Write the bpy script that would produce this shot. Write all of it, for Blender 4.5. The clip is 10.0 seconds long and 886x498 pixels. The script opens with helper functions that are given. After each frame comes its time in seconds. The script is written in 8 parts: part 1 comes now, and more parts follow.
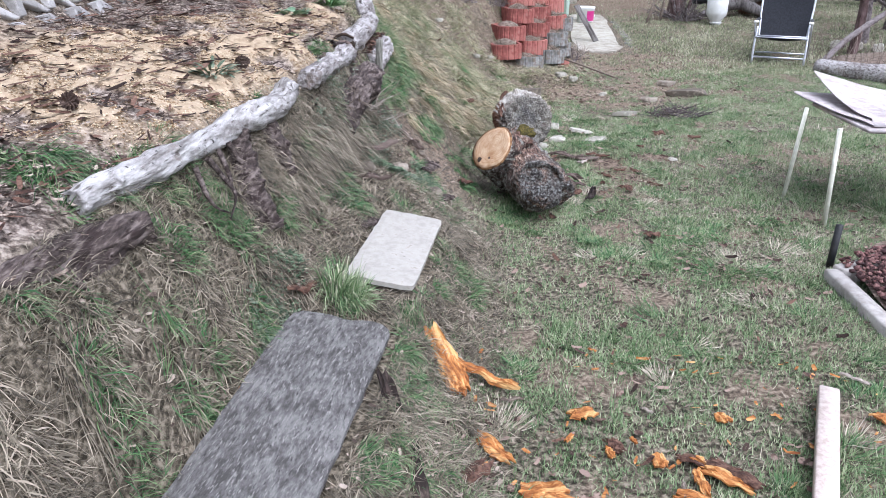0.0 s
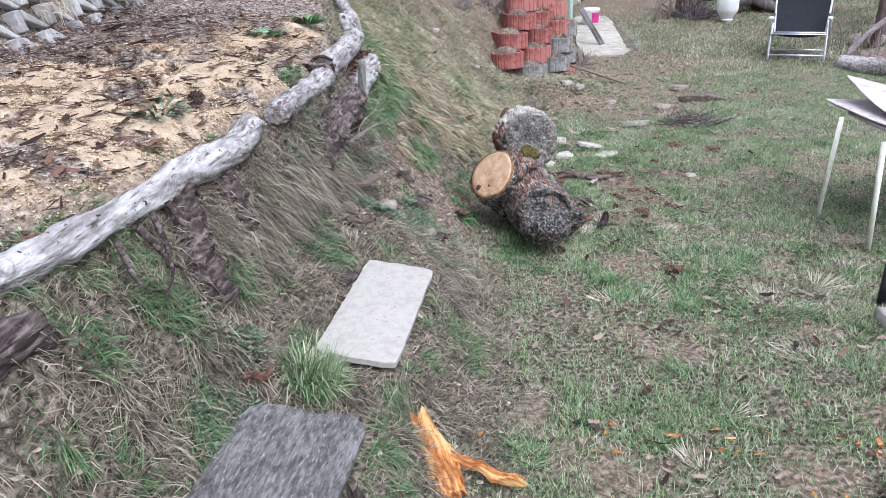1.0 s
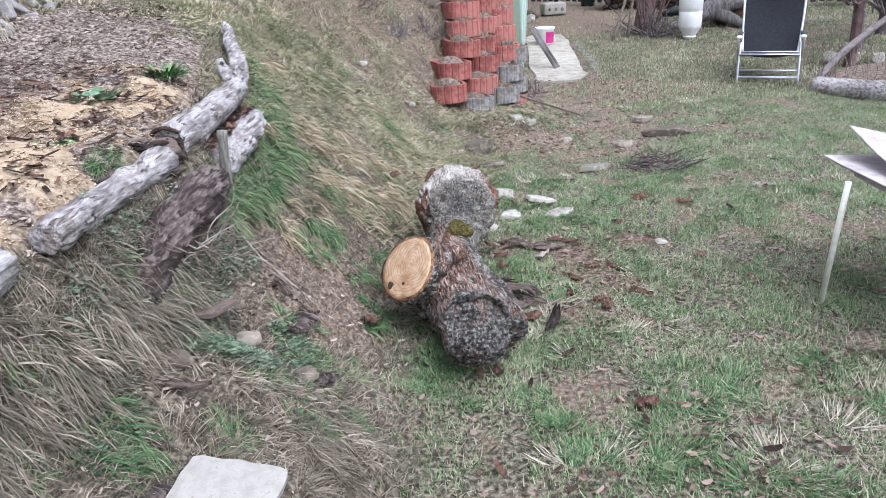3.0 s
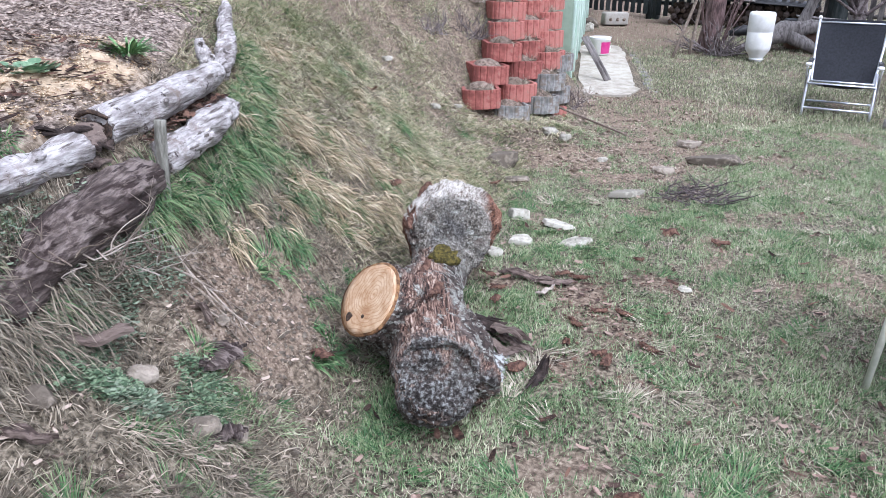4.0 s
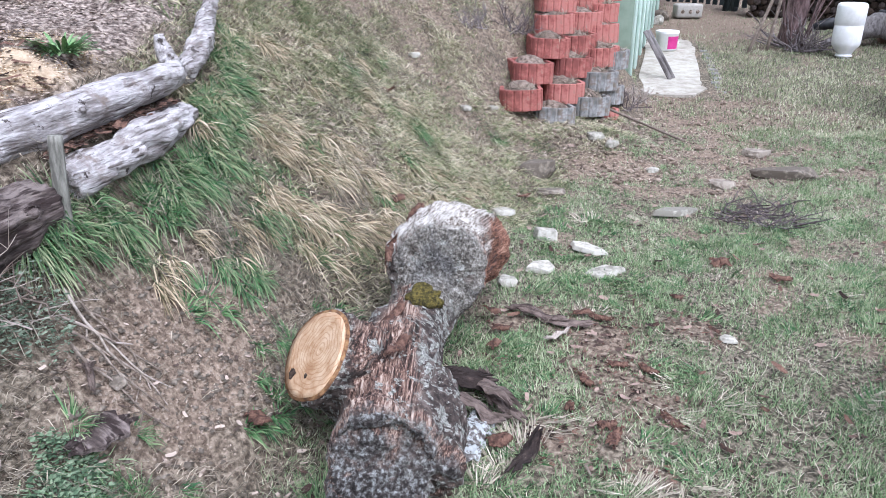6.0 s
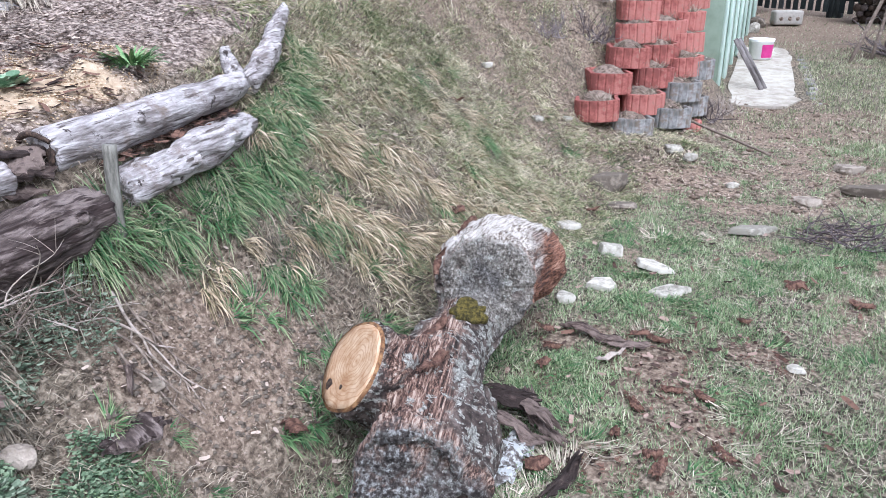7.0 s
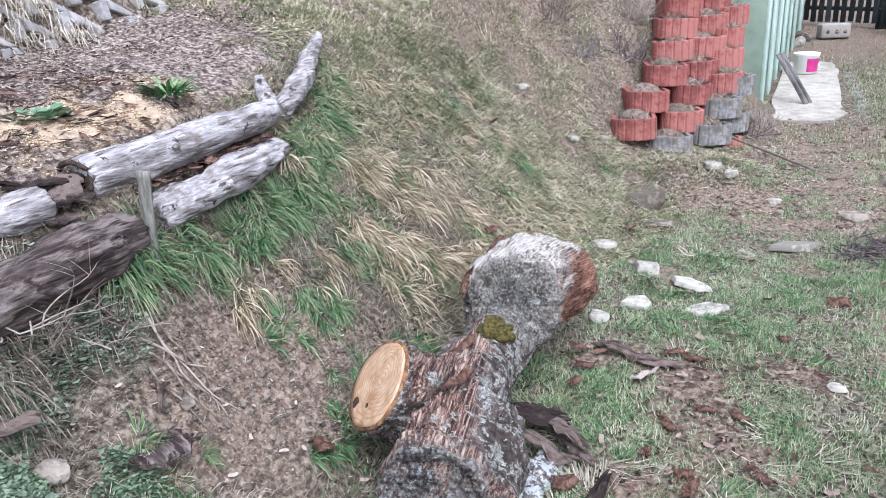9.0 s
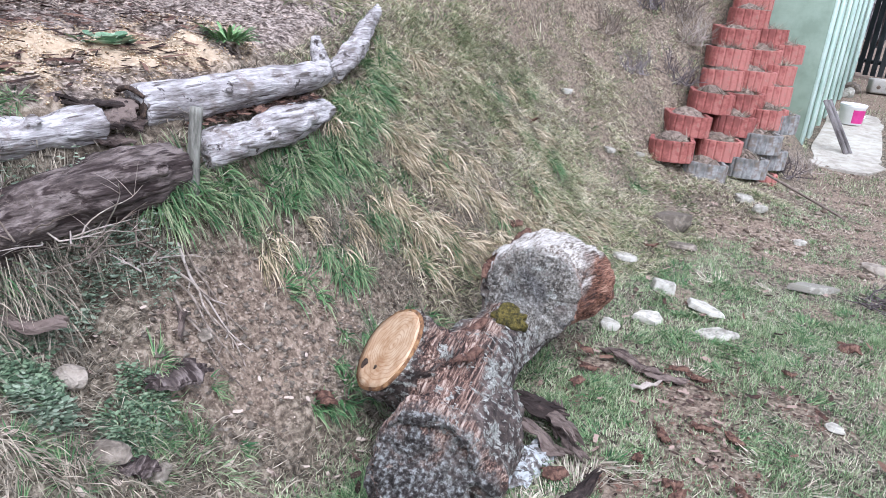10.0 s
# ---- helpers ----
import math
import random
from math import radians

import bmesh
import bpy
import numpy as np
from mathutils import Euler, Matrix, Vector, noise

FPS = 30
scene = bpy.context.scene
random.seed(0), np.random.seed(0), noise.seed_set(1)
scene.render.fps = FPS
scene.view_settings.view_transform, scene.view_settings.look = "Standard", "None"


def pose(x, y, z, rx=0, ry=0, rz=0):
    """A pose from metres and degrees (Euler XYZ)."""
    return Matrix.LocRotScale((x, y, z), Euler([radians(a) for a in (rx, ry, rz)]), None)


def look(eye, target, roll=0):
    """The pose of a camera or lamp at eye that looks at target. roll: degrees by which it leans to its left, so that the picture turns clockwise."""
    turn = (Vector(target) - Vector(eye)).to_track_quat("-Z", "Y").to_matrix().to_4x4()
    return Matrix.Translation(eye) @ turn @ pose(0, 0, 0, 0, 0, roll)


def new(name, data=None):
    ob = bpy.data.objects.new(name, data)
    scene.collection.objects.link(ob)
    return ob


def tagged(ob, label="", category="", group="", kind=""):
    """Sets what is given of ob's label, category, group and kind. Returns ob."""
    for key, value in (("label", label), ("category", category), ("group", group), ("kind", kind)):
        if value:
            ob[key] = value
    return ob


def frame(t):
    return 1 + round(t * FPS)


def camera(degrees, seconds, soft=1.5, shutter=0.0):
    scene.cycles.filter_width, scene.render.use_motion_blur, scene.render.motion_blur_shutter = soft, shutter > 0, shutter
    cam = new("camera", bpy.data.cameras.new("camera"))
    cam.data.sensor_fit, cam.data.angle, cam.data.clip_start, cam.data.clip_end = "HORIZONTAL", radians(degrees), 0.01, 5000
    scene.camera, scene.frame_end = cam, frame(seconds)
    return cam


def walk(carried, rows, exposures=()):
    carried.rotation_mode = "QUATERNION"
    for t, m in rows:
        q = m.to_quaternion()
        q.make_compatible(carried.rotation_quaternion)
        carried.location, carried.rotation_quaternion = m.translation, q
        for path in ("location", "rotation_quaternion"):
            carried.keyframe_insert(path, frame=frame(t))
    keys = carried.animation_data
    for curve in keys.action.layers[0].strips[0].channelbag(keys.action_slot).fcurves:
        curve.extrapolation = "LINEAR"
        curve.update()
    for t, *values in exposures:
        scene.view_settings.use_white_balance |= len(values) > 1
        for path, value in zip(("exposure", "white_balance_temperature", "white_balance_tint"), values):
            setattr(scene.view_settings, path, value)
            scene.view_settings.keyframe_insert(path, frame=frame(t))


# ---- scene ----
cam = camera(62.1, 10.0, 0.85)
PATH = [
    (0, (0.212, 0.113, 1.447), (0.113, 1.957, 0.681), -0.2),
    (0.1, (0.208, 0.159, 1.451), (0.062, 2.007, 0.701), -1.3),
    (0.5, (0.26, 0.381, 1.476), (0.094, 2.286, 0.89), -2.3),
    (1, (0.268, 0.574, 1.46), (0.136, 2.421, 0.703), -2.5),
    (1.3, (0.239, 0.75, 1.459), (0.142, 2.609, 0.728), -2.1),
    (1.5, (0.233, 0.848, 1.484), (0.141, 2.723, 0.792), -2.6),
    (2, (0.255, 1.087, 1.494), (0.222, 2.978, 0.843), -5.0),
    (2.5, (0.386, 1.334, 1.529), (0.335, 3.235, 0.91), -0.7),
    (2.8, (0.453, 1.47, 1.514), (0.375, 3.359, 0.86), -0.4),
    (2.9, (0.488, 1.54, 1.514), (0.42, 3.408, 0.802), -2.3),
    (3, (0.505, 1.58, 1.506), (0.453, 3.44, 0.772), -3.5),
    (3.2, (0.536, 1.662, 1.496), (0.505, 3.513, 0.74), -4.0),
    (4.3, (0.859, 2.172, 1.411), (0.584, 4.014, 0.682), 3.5),
    (4.5, (0.92, 2.227, 1.396), (0.6, 4.05, 0.638), 4.4),
    (5, (0.99, 2.341, 1.387), (0.653, 4.132, 0.562), -0.3),
    (5.5, (0.998, 2.514, 1.395), (0.663, 4.323, 0.611), -0.3),
    (5.7, (0.997, 2.567, 1.399), (0.66, 4.386, 0.64), -0.1),
    (6.8, (1.093, 2.677, 1.409), (0.526, 4.451, 0.681), -0.5),
    (7, (1.127, 2.69, 1.412), (0.523, 4.453, 0.685), -0.8),
    (7.5, (1.187, 2.716, 1.395), (0.475, 4.441, 0.676), -2.0),
    (8, (1.197, 2.711, 1.402), (0.454, 4.427, 0.695), -2.7),
    (8.5, (1.195, 2.697, 1.403), (0.462, 4.427, 0.719), -2.8),
    (9, (1.199, 2.692, 1.403), (0.469, 4.432, 0.74), -2.9),
    (9.5, (1.201, 2.695, 1.386), (0.476, 4.441, 0.732), -0.9),
    (10, (1.189, 2.621, 1.362), (0.424, 4.342, 0.689), 5.7),
]
walk(cam, [(t, look(eye, target, roll)) for t, eye, target, roll in PATH], [(0.0, 0.98, 5560, 17), (3.2, 0.99, 5560, 17), (4.5, 1.14, 5450, 18), (10.0, 1.14, 5450, 18)])

# world and light: an overcast winter afternoon
world = bpy.data.worlds.new("sky")
scene.world = world
world.use_nodes = True
wn = world.node_tree
sky = wn.nodes.new("ShaderNodeTexSky")
sky.sky_type = "NISHITA"
sky.sun_disc = False
sky.sun_elevation = radians(60)
sky.sun_rotation = radians(140)
sky.air_density, sky.dust_density, sky.ozone_density = 1.0, 4.0, 1.0
sky_soft = wn.nodes.new("ShaderNodeHueSaturation")
sky_soft.inputs["Saturation"].default_value = 0.22
wn.links.new(sky.outputs[0], sky_soft.inputs["Color"])
wn.links.new(sky_soft.outputs[0], wn.nodes["Background"].inputs["Color"])
wn.nodes["Background"].inputs["Strength"].default_value = 0.15
sun = new("sun", bpy.data.lights.new("sun", "SUN"))
sun.data.energy, sun.data.angle, sun.data.color = 1.1, radians(60), (1.0, 0.97, 0.93)
sun.matrix_world = look((4.5, -1, 10), (0.5, 4, 0))

# ---- small tools ----
rng = np.random.default_rng(7)
LATTICE = np.random.default_rng(3).random((256, 256))


def vnoise(x, y):
    """Smooth value noise, 0 to 1, with cells one metre wide."""
    x, y = np.asarray(x, float), np.asarray(y, float)
    i, j = np.floor(x).astype(int), np.floor(y).astype(int)
    u, v = x - i, y - j
    u, v = u * u * (3 - 2 * u), v * v * (3 - 2 * v)
    a, b = LATTICE[i % 256, j % 256], LATTICE[(i + 1) % 256, j % 256]
    c, d = LATTICE[i % 256, (j + 1) % 256], LATTICE[(i + 1) % 256, (j + 1) % 256]
    return (a * (1 - u) + b * u) * (1 - v) + (c * (1 - u) + d * u) * v


def fbm(x, y, cell, octaves=3, seed=0):
    total, size, amount = 0.0, 1.0 / cell, 1.0
    norm = 0.0
    for k in range(octaves):
        total = total + amount * vnoise(np.asarray(x) * size + 17.3 * k + seed * 5.7, np.asarray(y) * size + 9.1 * k + seed * 3.3)
        norm += amount
        size, amount = size * 2.03, amount * 0.5
    return total / norm


def step(a, b, x):
    s = np.clip((np.asarray(x, float) - a) / (b - a), 0, 1)
    return s * s * (3 - 2 * s)


def mesh_of(name, verts, faces, smooth=True):
    me = bpy.data.meshes.new(name)
    me.from_pydata([tuple(v) for v in verts], [], [tuple(f) for f in faces])
    if smooth:
        me.polygons.foreach_set("use_smooth", [True] * len(me.polygons))
    me.update()
    return me


def fast_mesh(name, verts, faces, smooth=False):
    """A mesh from arrays; all faces have the same number of corners."""
    verts, faces = np.asarray(verts, np.float32), np.asarray(faces, np.int32)
    me = bpy.data.meshes.new(name)
    n, k = faces.shape
    me.vertices.add(len(verts))
    me.vertices.foreach_set("co", verts.ravel())
    me.loops.add(n * k)
    me.loops.foreach_set("vertex_index", faces.ravel())
    me.polygons.add(n)
    me.polygons.foreach_set("loop_start", np.arange(n, dtype=np.int32) * k)
    if smooth:
        me.polygons.foreach_set("use_smooth", np.ones(n, bool))
    me.update(calc_edges=True)
    me.validate()
    return me


def thing(name, label, category, at=(0, 0, 0), rz=0, group="", kind="", rx=0, ry=0):
    ob = new(name)
    ob.empty_display_size = 0.1
    ob.matrix_world = pose(*at, rx, ry, rz)
    return tagged(ob, label, category, group, kind)


def data_of(name, shape, material, smooth=True):
    if isinstance(shape, bmesh.types.BMesh):
        me = bpy.data.meshes.new(name)
        bmesh.ops.recalc_face_normals(shape, faces=shape.faces)
        shape.to_mesh(me)
        shape.free()
        if smooth:
            me.polygons.foreach_set("use_smooth", [True] * len(me.polygons))
    else:
        me = shape
    if material is not None:
        me.materials.clear()
        me.materials.append(material)
    return me


def part(name, shape, material, parent, label="", at=None, world=False, smooth=True):
    """One mesh object under a thing or a part. world: the shape is given in world coordinates."""
    me = data_of(name, shape, material, smooth)
    if world:
        m = parent.matrix_world.copy()
        up = parent.parent
        if up is not None and up.matrix_world != m:
            m = up.matrix_world @ parent.matrix_basis
        me.transform(m.inverted())
    ob = new(name, me)
    ob.parent = parent
    if at is not None:
        ob.matrix_basis = at
    return tagged(ob, label)


def single(name, shape, material, label, category, at=(0, 0, 0), rz=0, group="", kind="", rx=0, ry=0, smooth=True):
    """A thing that is one mesh."""
    ob = new(name, data_of(name, shape, material, smooth))
    ob.matrix_world = pose(*at, rx, ry, rz)
    return tagged(ob, label, category, group, kind)


def box(bm, c, s, m=None, bevel=0.0, segs=1):
    r = bmesh.ops.create_cube(bm, size=1.0)
    vs = r["verts"]
    bmesh.ops.scale(bm, vec=s, verts=vs)
    if bevel:
        edges = list({e for v in vs for e in v.link_edges})
        r = bmesh.ops.bevel(bm, geom=edges, offset=bevel, segments=segs, affect="EDGES", profile=0.6)
        vs = list({v for f in r["faces"] for v in f.verts} | {v for v in vs if v.is_valid})
    bmesh.ops.transform(bm, matrix=Matrix.Translation(c) @ (m if m is not None else Matrix()), verts=vs)
    return vs


def rod(bm, a, b, r0, r1=None, segs=8):
    a, b = Vector(a), Vector(b)
    r1 = r0 if r1 is None else r1
    m = Matrix.Translation((a + b) / 2) @ (b - a).to_track_quat("Z", "Y").to_matrix().to_4x4()
    return bmesh.ops.create_cone(bm, cap_ends=True, segments=segs, radius1=r0, radius2=r1, depth=(b - a).length, matrix=m)["verts"]


def boxed(c, s, bevel=0.003, m=None):
    bm = bmesh.new()
    box(bm, c, s, m, bevel)
    return bm


def rodded(a, b, r0, r1=None, segs=10):
    bm = bmesh.new()
    rod(bm, a, b, r0, r1, segs)
    return bm


def smooth_path(pts, n):
    """n points along a smooth line through pts (rows of any width)."""
    p = np.asarray(pts, float)
    p = np.vstack([2 * p[0] - p[1], p, 2 * p[-1] - p[-2]])
    out = []
    for u in np.linspace(0, len(pts) - 1 - 1e-6, n):
        i = int(u)
        t = u - i
        a, b, c, d = p[i], p[i + 1], p[i + 2], p[i + 3]
        out.append(0.5 * (2 * b + (c - a) * t + (2 * a - 5 * b + 4 * c - d) * t * t + (3 * b - a - 3 * c + d) * t ** 3))
    return np.array(out)


def tube(pts, n=30, segs=18, rough=0.0, ridges=0.0, lump=0.0, seed=0, cap=True, squash=1.0):
    """Verts and faces of a limb through rows of (x, y, z, radius), with lumps, ridges along it and fine roughness."""
    p = smooth_path(pts, n)
    verts, faces = [], []
    side = Vector((0.31, 0.2, 1.0)).normalized()
    for i in range(n):
        d = Vector(p[min(i + 1, n - 1), :3] - p[max(i - 1, 0), :3]).normalized()
        side = (side - d * side.dot(d)).normalized()
        other = d.cross(side)
        for k in range(segs):
            a = 2 * math.pi * k / segs
            q = Vector((math.cos(a) * 1.3, math.sin(a) * 1.3, seed * 3.1))
            ridge = noise.noise(Vector((q.x * 3.2, q.y * 3.2, seed + i * 0.06))) * ridges
            lumps = noise.noise(Vector((q.x * 0.8 + seed, q.y * 0.8, i * 8.0 / n + seed * 2))) * lump
            fine = noise.noise(Vector((q.x * 7, q.y * 7, i * 0.55 + seed))) * rough
            r = p[i, 3] * (1 + ridge + lumps + fine)
            v = Vector(p[i, :3]) + side * (math.cos(a) * r) * squash + other * (math.sin(a) * r)
            verts.append(v[:])
    for i in range(n - 1):
        for k in range(segs):
            a, b = i * segs + k, i * segs + (k + 1) % segs
            faces.append((a, b, b + segs, a + segs))
    if cap:
        for i, flip in ((0, True), (n - 1, False)):
            verts.append(tuple(p[i, :3]))
            c = len(verts) - 1
            for k in range(segs):
                a, b = i * segs + k, i * segs + (k + 1) % segs
                faces.append((c, b, a) if flip else (c, a, b))
    return verts, faces


def limb(name, pts, **kw):
    return mesh_of(name, *tube(pts, **kw))


def joined(name, pieces, smooth=True):
    verts, faces = [], []
    for vs, fs in pieces:
        k = len(verts)
        verts += list(vs)
        faces += [tuple(i + k for i in f) for f in fs]
    return mesh_of(name, verts, faces, smooth)


# ---- materials ----
def ramp_node(nt, stops):
    r = nt.nodes.new("ShaderNodeValToRGB")
    els = r.color_ramp.elements
    while len(els) < len(stops):
        els.new(0.5)
    for e, (p, c) in zip(els, stops):
        e.position, e.color = p, (*c, 1)
    return r


def surface(name, colours, size=0.1, stretch=(1, 1, 1), rough=0.85, bump=0.4, fine=0.01, big=0.8, big_amount=0.35, spread=(0.36, 0.64), random_amount=0.0, metal=0.0, island=False, depth=0.01, spec=0.3):
    """A procedural surface: a ramp of colours on noise of that size (metres), larger stains, fine relief."""
    m = bpy.data.materials.new(name)
    m.use_nodes = True
    nt = m.node_tree
    L = nt.links.new
    p = nt.nodes["Principled BSDF"]
    p.inputs["Roughness"].default_value = rough
    p.inputs["Metallic"].default_value = metal
    p.inputs["Specular IOR Level"].default_value = spec
    co = nt.nodes.new("ShaderNodeTexCoord")
    mp = nt.nodes.new("ShaderNodeMapping")
    mp.inputs["Scale"].default_value = stretch
    L(co.outputs["Object"], mp.inputs["Vector"])
    n1 = nt.nodes.new("ShaderNodeTexNoise")
    n1.inputs["Scale"].default_value, n1.inputs["Detail"].default_value, n1.inputs["Roughness"].default_value = 1 / size, 6, 0.65
    L(mp.outputs[0], n1.inputs["Vector"])
    n2 = nt.nodes.new("ShaderNodeTexNoise")
    n2.inputs["Scale"].default_value, n2.inputs["Detail"].default_value = 1 / big, 3
    L(co.outputs["Object"], n2.inputs["Vector"])
    fac = nt.nodes.new("ShaderNodeMath")
    fac.operation = "MULTIPLY_ADD"
    L(n2.outputs[0], fac.inputs[0])
    fac.inputs[1].default_value = big_amount
    L(n1.outputs[0], fac.inputs[2])
    sub = nt.nodes.new("ShaderNodeMath")
    sub.operation = "MULTIPLY_ADD"
    sub.inputs[1].default_value = random_amount
    if island:
        g = nt.nodes.new("ShaderNodeNewGeometry")
        L(g.outputs["Random Per Island"], sub.inputs[0])
    else:
        g = nt.nodes.new("ShaderNodeObjectInfo")
        L(g.outputs["Random"], sub.inputs[0])
    off = nt.nodes.new("ShaderNodeMath")
    off.operation = "SUBTRACT"
    L(fac.outputs[0], off.inputs[0])
    off.inputs[1].default_value = (big_amount + random_amount) * 0.5
    L(off.outputs[0], sub.inputs[2])
    lo, hi = spread
    k = len(colours)
    r = ramp_node(nt, [(lo + (hi - lo) * i / max(1, k - 1), c) for i, c in enumerate(colours)])
    L(sub.outputs[0], r.inputs[0])
    L(r.outputs[0], p.inputs["Base Color"])
    if bump:
        n3 = nt.nodes.new("ShaderNodeTexNoise")
        n3.inputs["Scale"].default_value, n3.inputs["Detail"].default_value = 1 / fine, 4
        L(mp.outputs[0], n3.inputs["Vector"])
        b = nt.nodes.new("ShaderNodeBump")
        b.inputs["Strength"].default_value, b.inputs["Distance"].default_value = bump, depth
        L(n3.outputs[0], b.inputs["Height"])
        L(b.outputs[0], p.inputs["Normal"])
    return m


def patched(m, colour, size, low, high, rough=None):
    """Lays patches of another colour (lichen, dirt, moss) on a surface."""
    nt = m.node_tree
    L = nt.links.new
    p = nt.nodes["Principled BSDF"]
    src = p.inputs["Base Color"].links[0].from_socket
    co = nt.nodes.new("ShaderNodeTexCoord")
    n = nt.nodes.new("ShaderNodeTexNoise")
    n.inputs["Scale"].default_value, n.inputs["Detail"].default_value, n.inputs["Roughness"].default_value = 1 / size, 5, 0.7
    L(co.outputs["Object"], n.inputs["Vector"])
    r = ramp_node(nt, [(low, (0, 0, 0)), (high, (1, 1, 1))])
    L(n.outputs[0], r.inputs[0])
    mix = nt.nodes.new("ShaderNodeMix")
    mix.data_type = "RGBA"
    L(r.outputs[0], mix.inputs["Factor"])
    L(src, mix.inputs["A"])
    mix.inputs["B"].default_value = (*colour, 1)
    L(mix.outputs["Result"], p.inputs["Base Color"])
    return m


def blade_material(name, colours, patch=0.35, patch_amount=0.6, rough=0.6, own=1.0, dry_tip=None):
    """Grass: each blade takes its own colour, and whole patches are drier or greener; dry_tip: the colour of withered tips."""
    m = bpy.data.materials.new(name)
    m.use_nodes = True
    nt = m.node_tree
    L = nt.links.new
    p = nt.nodes["Principled BSDF"]
    p.inputs["Roughness"].default_value = rough
    p.inputs["Specular IOR Level"].default_value = 0.25
    g = nt.nodes.new("ShaderNodeNewGeometry")
    co = nt.nodes.new("ShaderNodeTexCoord")
    n = nt.nodes.new("ShaderNodeTexNoise")
    n.inputs["Scale"].default_value, n.inputs["Detail"].default_value = 1 / patch, 3
    L(co.outputs["Object"], n.inputs["Vector"])
    a = nt.nodes.new("ShaderNodeMath")
    a.operation = "MULTIPLY_ADD"
    L(n.outputs[0], a.inputs[0])
    a.inputs[1].default_value = patch_amount * 2
    a.inputs[2].default_value = -patch_amount + 0.5 - 0.5 * own
    b = nt.nodes.new("ShaderNodeMath")
    b.operation = "MULTIPLY_ADD"
    L(g.outputs["Random Per Island"], b.inputs[0])
    b.inputs[1].default_value = own
    L(a.outputs[0], b.inputs[2])
    k = len(colours)
    r = ramp_node(nt, [(i / (k - 1), c) for i, c in enumerate(colours)])
    L(b.outputs[0], r.inputs[0])
    colour = r.outputs[0]
    if dry_tip is not None:
        tip = nt.nodes.new("ShaderNodeAttribute")
        tip.attribute_name = "withered"
        dry = nt.nodes.new("ShaderNodeMix")
        dry.data_type = "RGBA"
        L(tip.outputs["Fac"], dry.inputs["Factor"])
        L(colour, dry.inputs["A"])
        dry.inputs["B"].default_value = (*dry_tip, 1)
        colour = dry.outputs["Result"]
    L(colour, p.inputs["Base Color"])
    thin = nt.nodes.new("ShaderNodeBsdfTranslucent")
    L(colour, thin.inputs["Color"])
    mix = nt.nodes.new("ShaderNodeMixShader")
    mix.inputs[0].default_value = 0.16
    L(p.outputs[0], mix.inputs[1])
    L(thin.outputs[0], mix.inputs[2])
    L(mix.outputs[0], nt.nodes["Material Output"].inputs["Surface"])
    return m



def streaked(m, colour, size, stretch, low, high):
    """Dark cracks that run along a log."""
    nt = m.node_tree
    L = nt.links.new
    p = nt.nodes["Principled BSDF"]
    src = p.inputs["Base Color"].links[0].from_socket
    co = nt.nodes.new("ShaderNodeTexCoord")
    mp = nt.nodes.new("ShaderNodeMapping")
    mp.inputs["Scale"].default_value = (1, stretch, 1)
    L(co.outputs["Object"], mp.inputs["Vector"])
    n = nt.nodes.new("ShaderNodeTexNoise")
    n.inputs["Scale"].default_value, n.inputs["Detail"].default_value, n.inputs["Roughness"].default_value = 1 / size, 3, 0.6
    L(mp.outputs[0], n.inputs["Vector"])
    r = ramp_node(nt, [(low, (0, 0, 0)), (high, (1, 1, 1))])
    L(n.outputs[0], r.inputs[0])
    mix = nt.nodes.new("ShaderNodeMix")
    mix.data_type = "RGBA"
    L(r.outputs[0], mix.inputs["Factor"])
    L(src, mix.inputs["A"])
    mix.inputs["B"].default_value = (*colour, 1)
    L(mix.outputs["Result"], p.inputs["Base Color"])
    return m


M = {}
M["wood_grey"] = streaked(surface("weathered_grey_wood", [(0.14, 0.122, 0.11), (0.28, 0.26, 0.245), (0.44, 0.42, 0.40)], 0.022, (1, 0.2, 1), 0.85, 0.9, 0.008, 0.18, 0.6), (0.085, 0.07, 0.06), 0.014, 0.08, 0.56, 0.66)
M["wood_grey"] = patched(patched(M["wood_grey"], (0.17, 0.135, 0.112), 0.10, 0.56, 0.70), (0.05, 0.04, 0.034), 0.06, 0.615, 0.66)
M["wood_white"] = patched(patched(streaked(surface("bleached_white_wood", [(0.17, 0.155, 0.14), (0.32, 0.305, 0.285), (0.49, 0.475, 0.45)], 0.03, (1, 0.25, 1), 0.85, 0.8, 0.008, 0.18, 0.5), (0.10, 0.085, 0.072), 0.012, 0.08, 0.58, 0.68), (0.19, 0.155, 0.13), 0.10, 0.60, 0.72), (0.03, 0.025, 0.022), 0.045, 0.64, 0.67)
M["rot_dark"] = surface("dark_rotten_wood", [(0.012, 0.008, 0.006), (0.04, 0.026, 0.018), (0.09, 0.06, 0.04)], 0.01)
M["end_fresh"] = surface("fresh_cut_wood", [(0.33, 0.19, 0.095), (0.45, 0.30, 0.175), (0.54, 0.405, 0.265)], 0.05, (1, 1, 1), 0.7, 0.3, 0.004, 0.12, 0.3)
M["rim_wood"] = surface("orange_inner_bark", [(0.09, 0.045, 0.022), (0.22, 0.115, 0.05), (0.34, 0.20, 0.09)], 0.02, (1, 1, 1), 0.85, 0.5, 0.005)
M["moss"] = surface("moss", [(0.025, 0.022, 0.006), (0.075, 0.062, 0.014), (0.15, 0.118, 0.026)], 0.012, (1, 1, 1), 0.95, 1.0, 0.004)
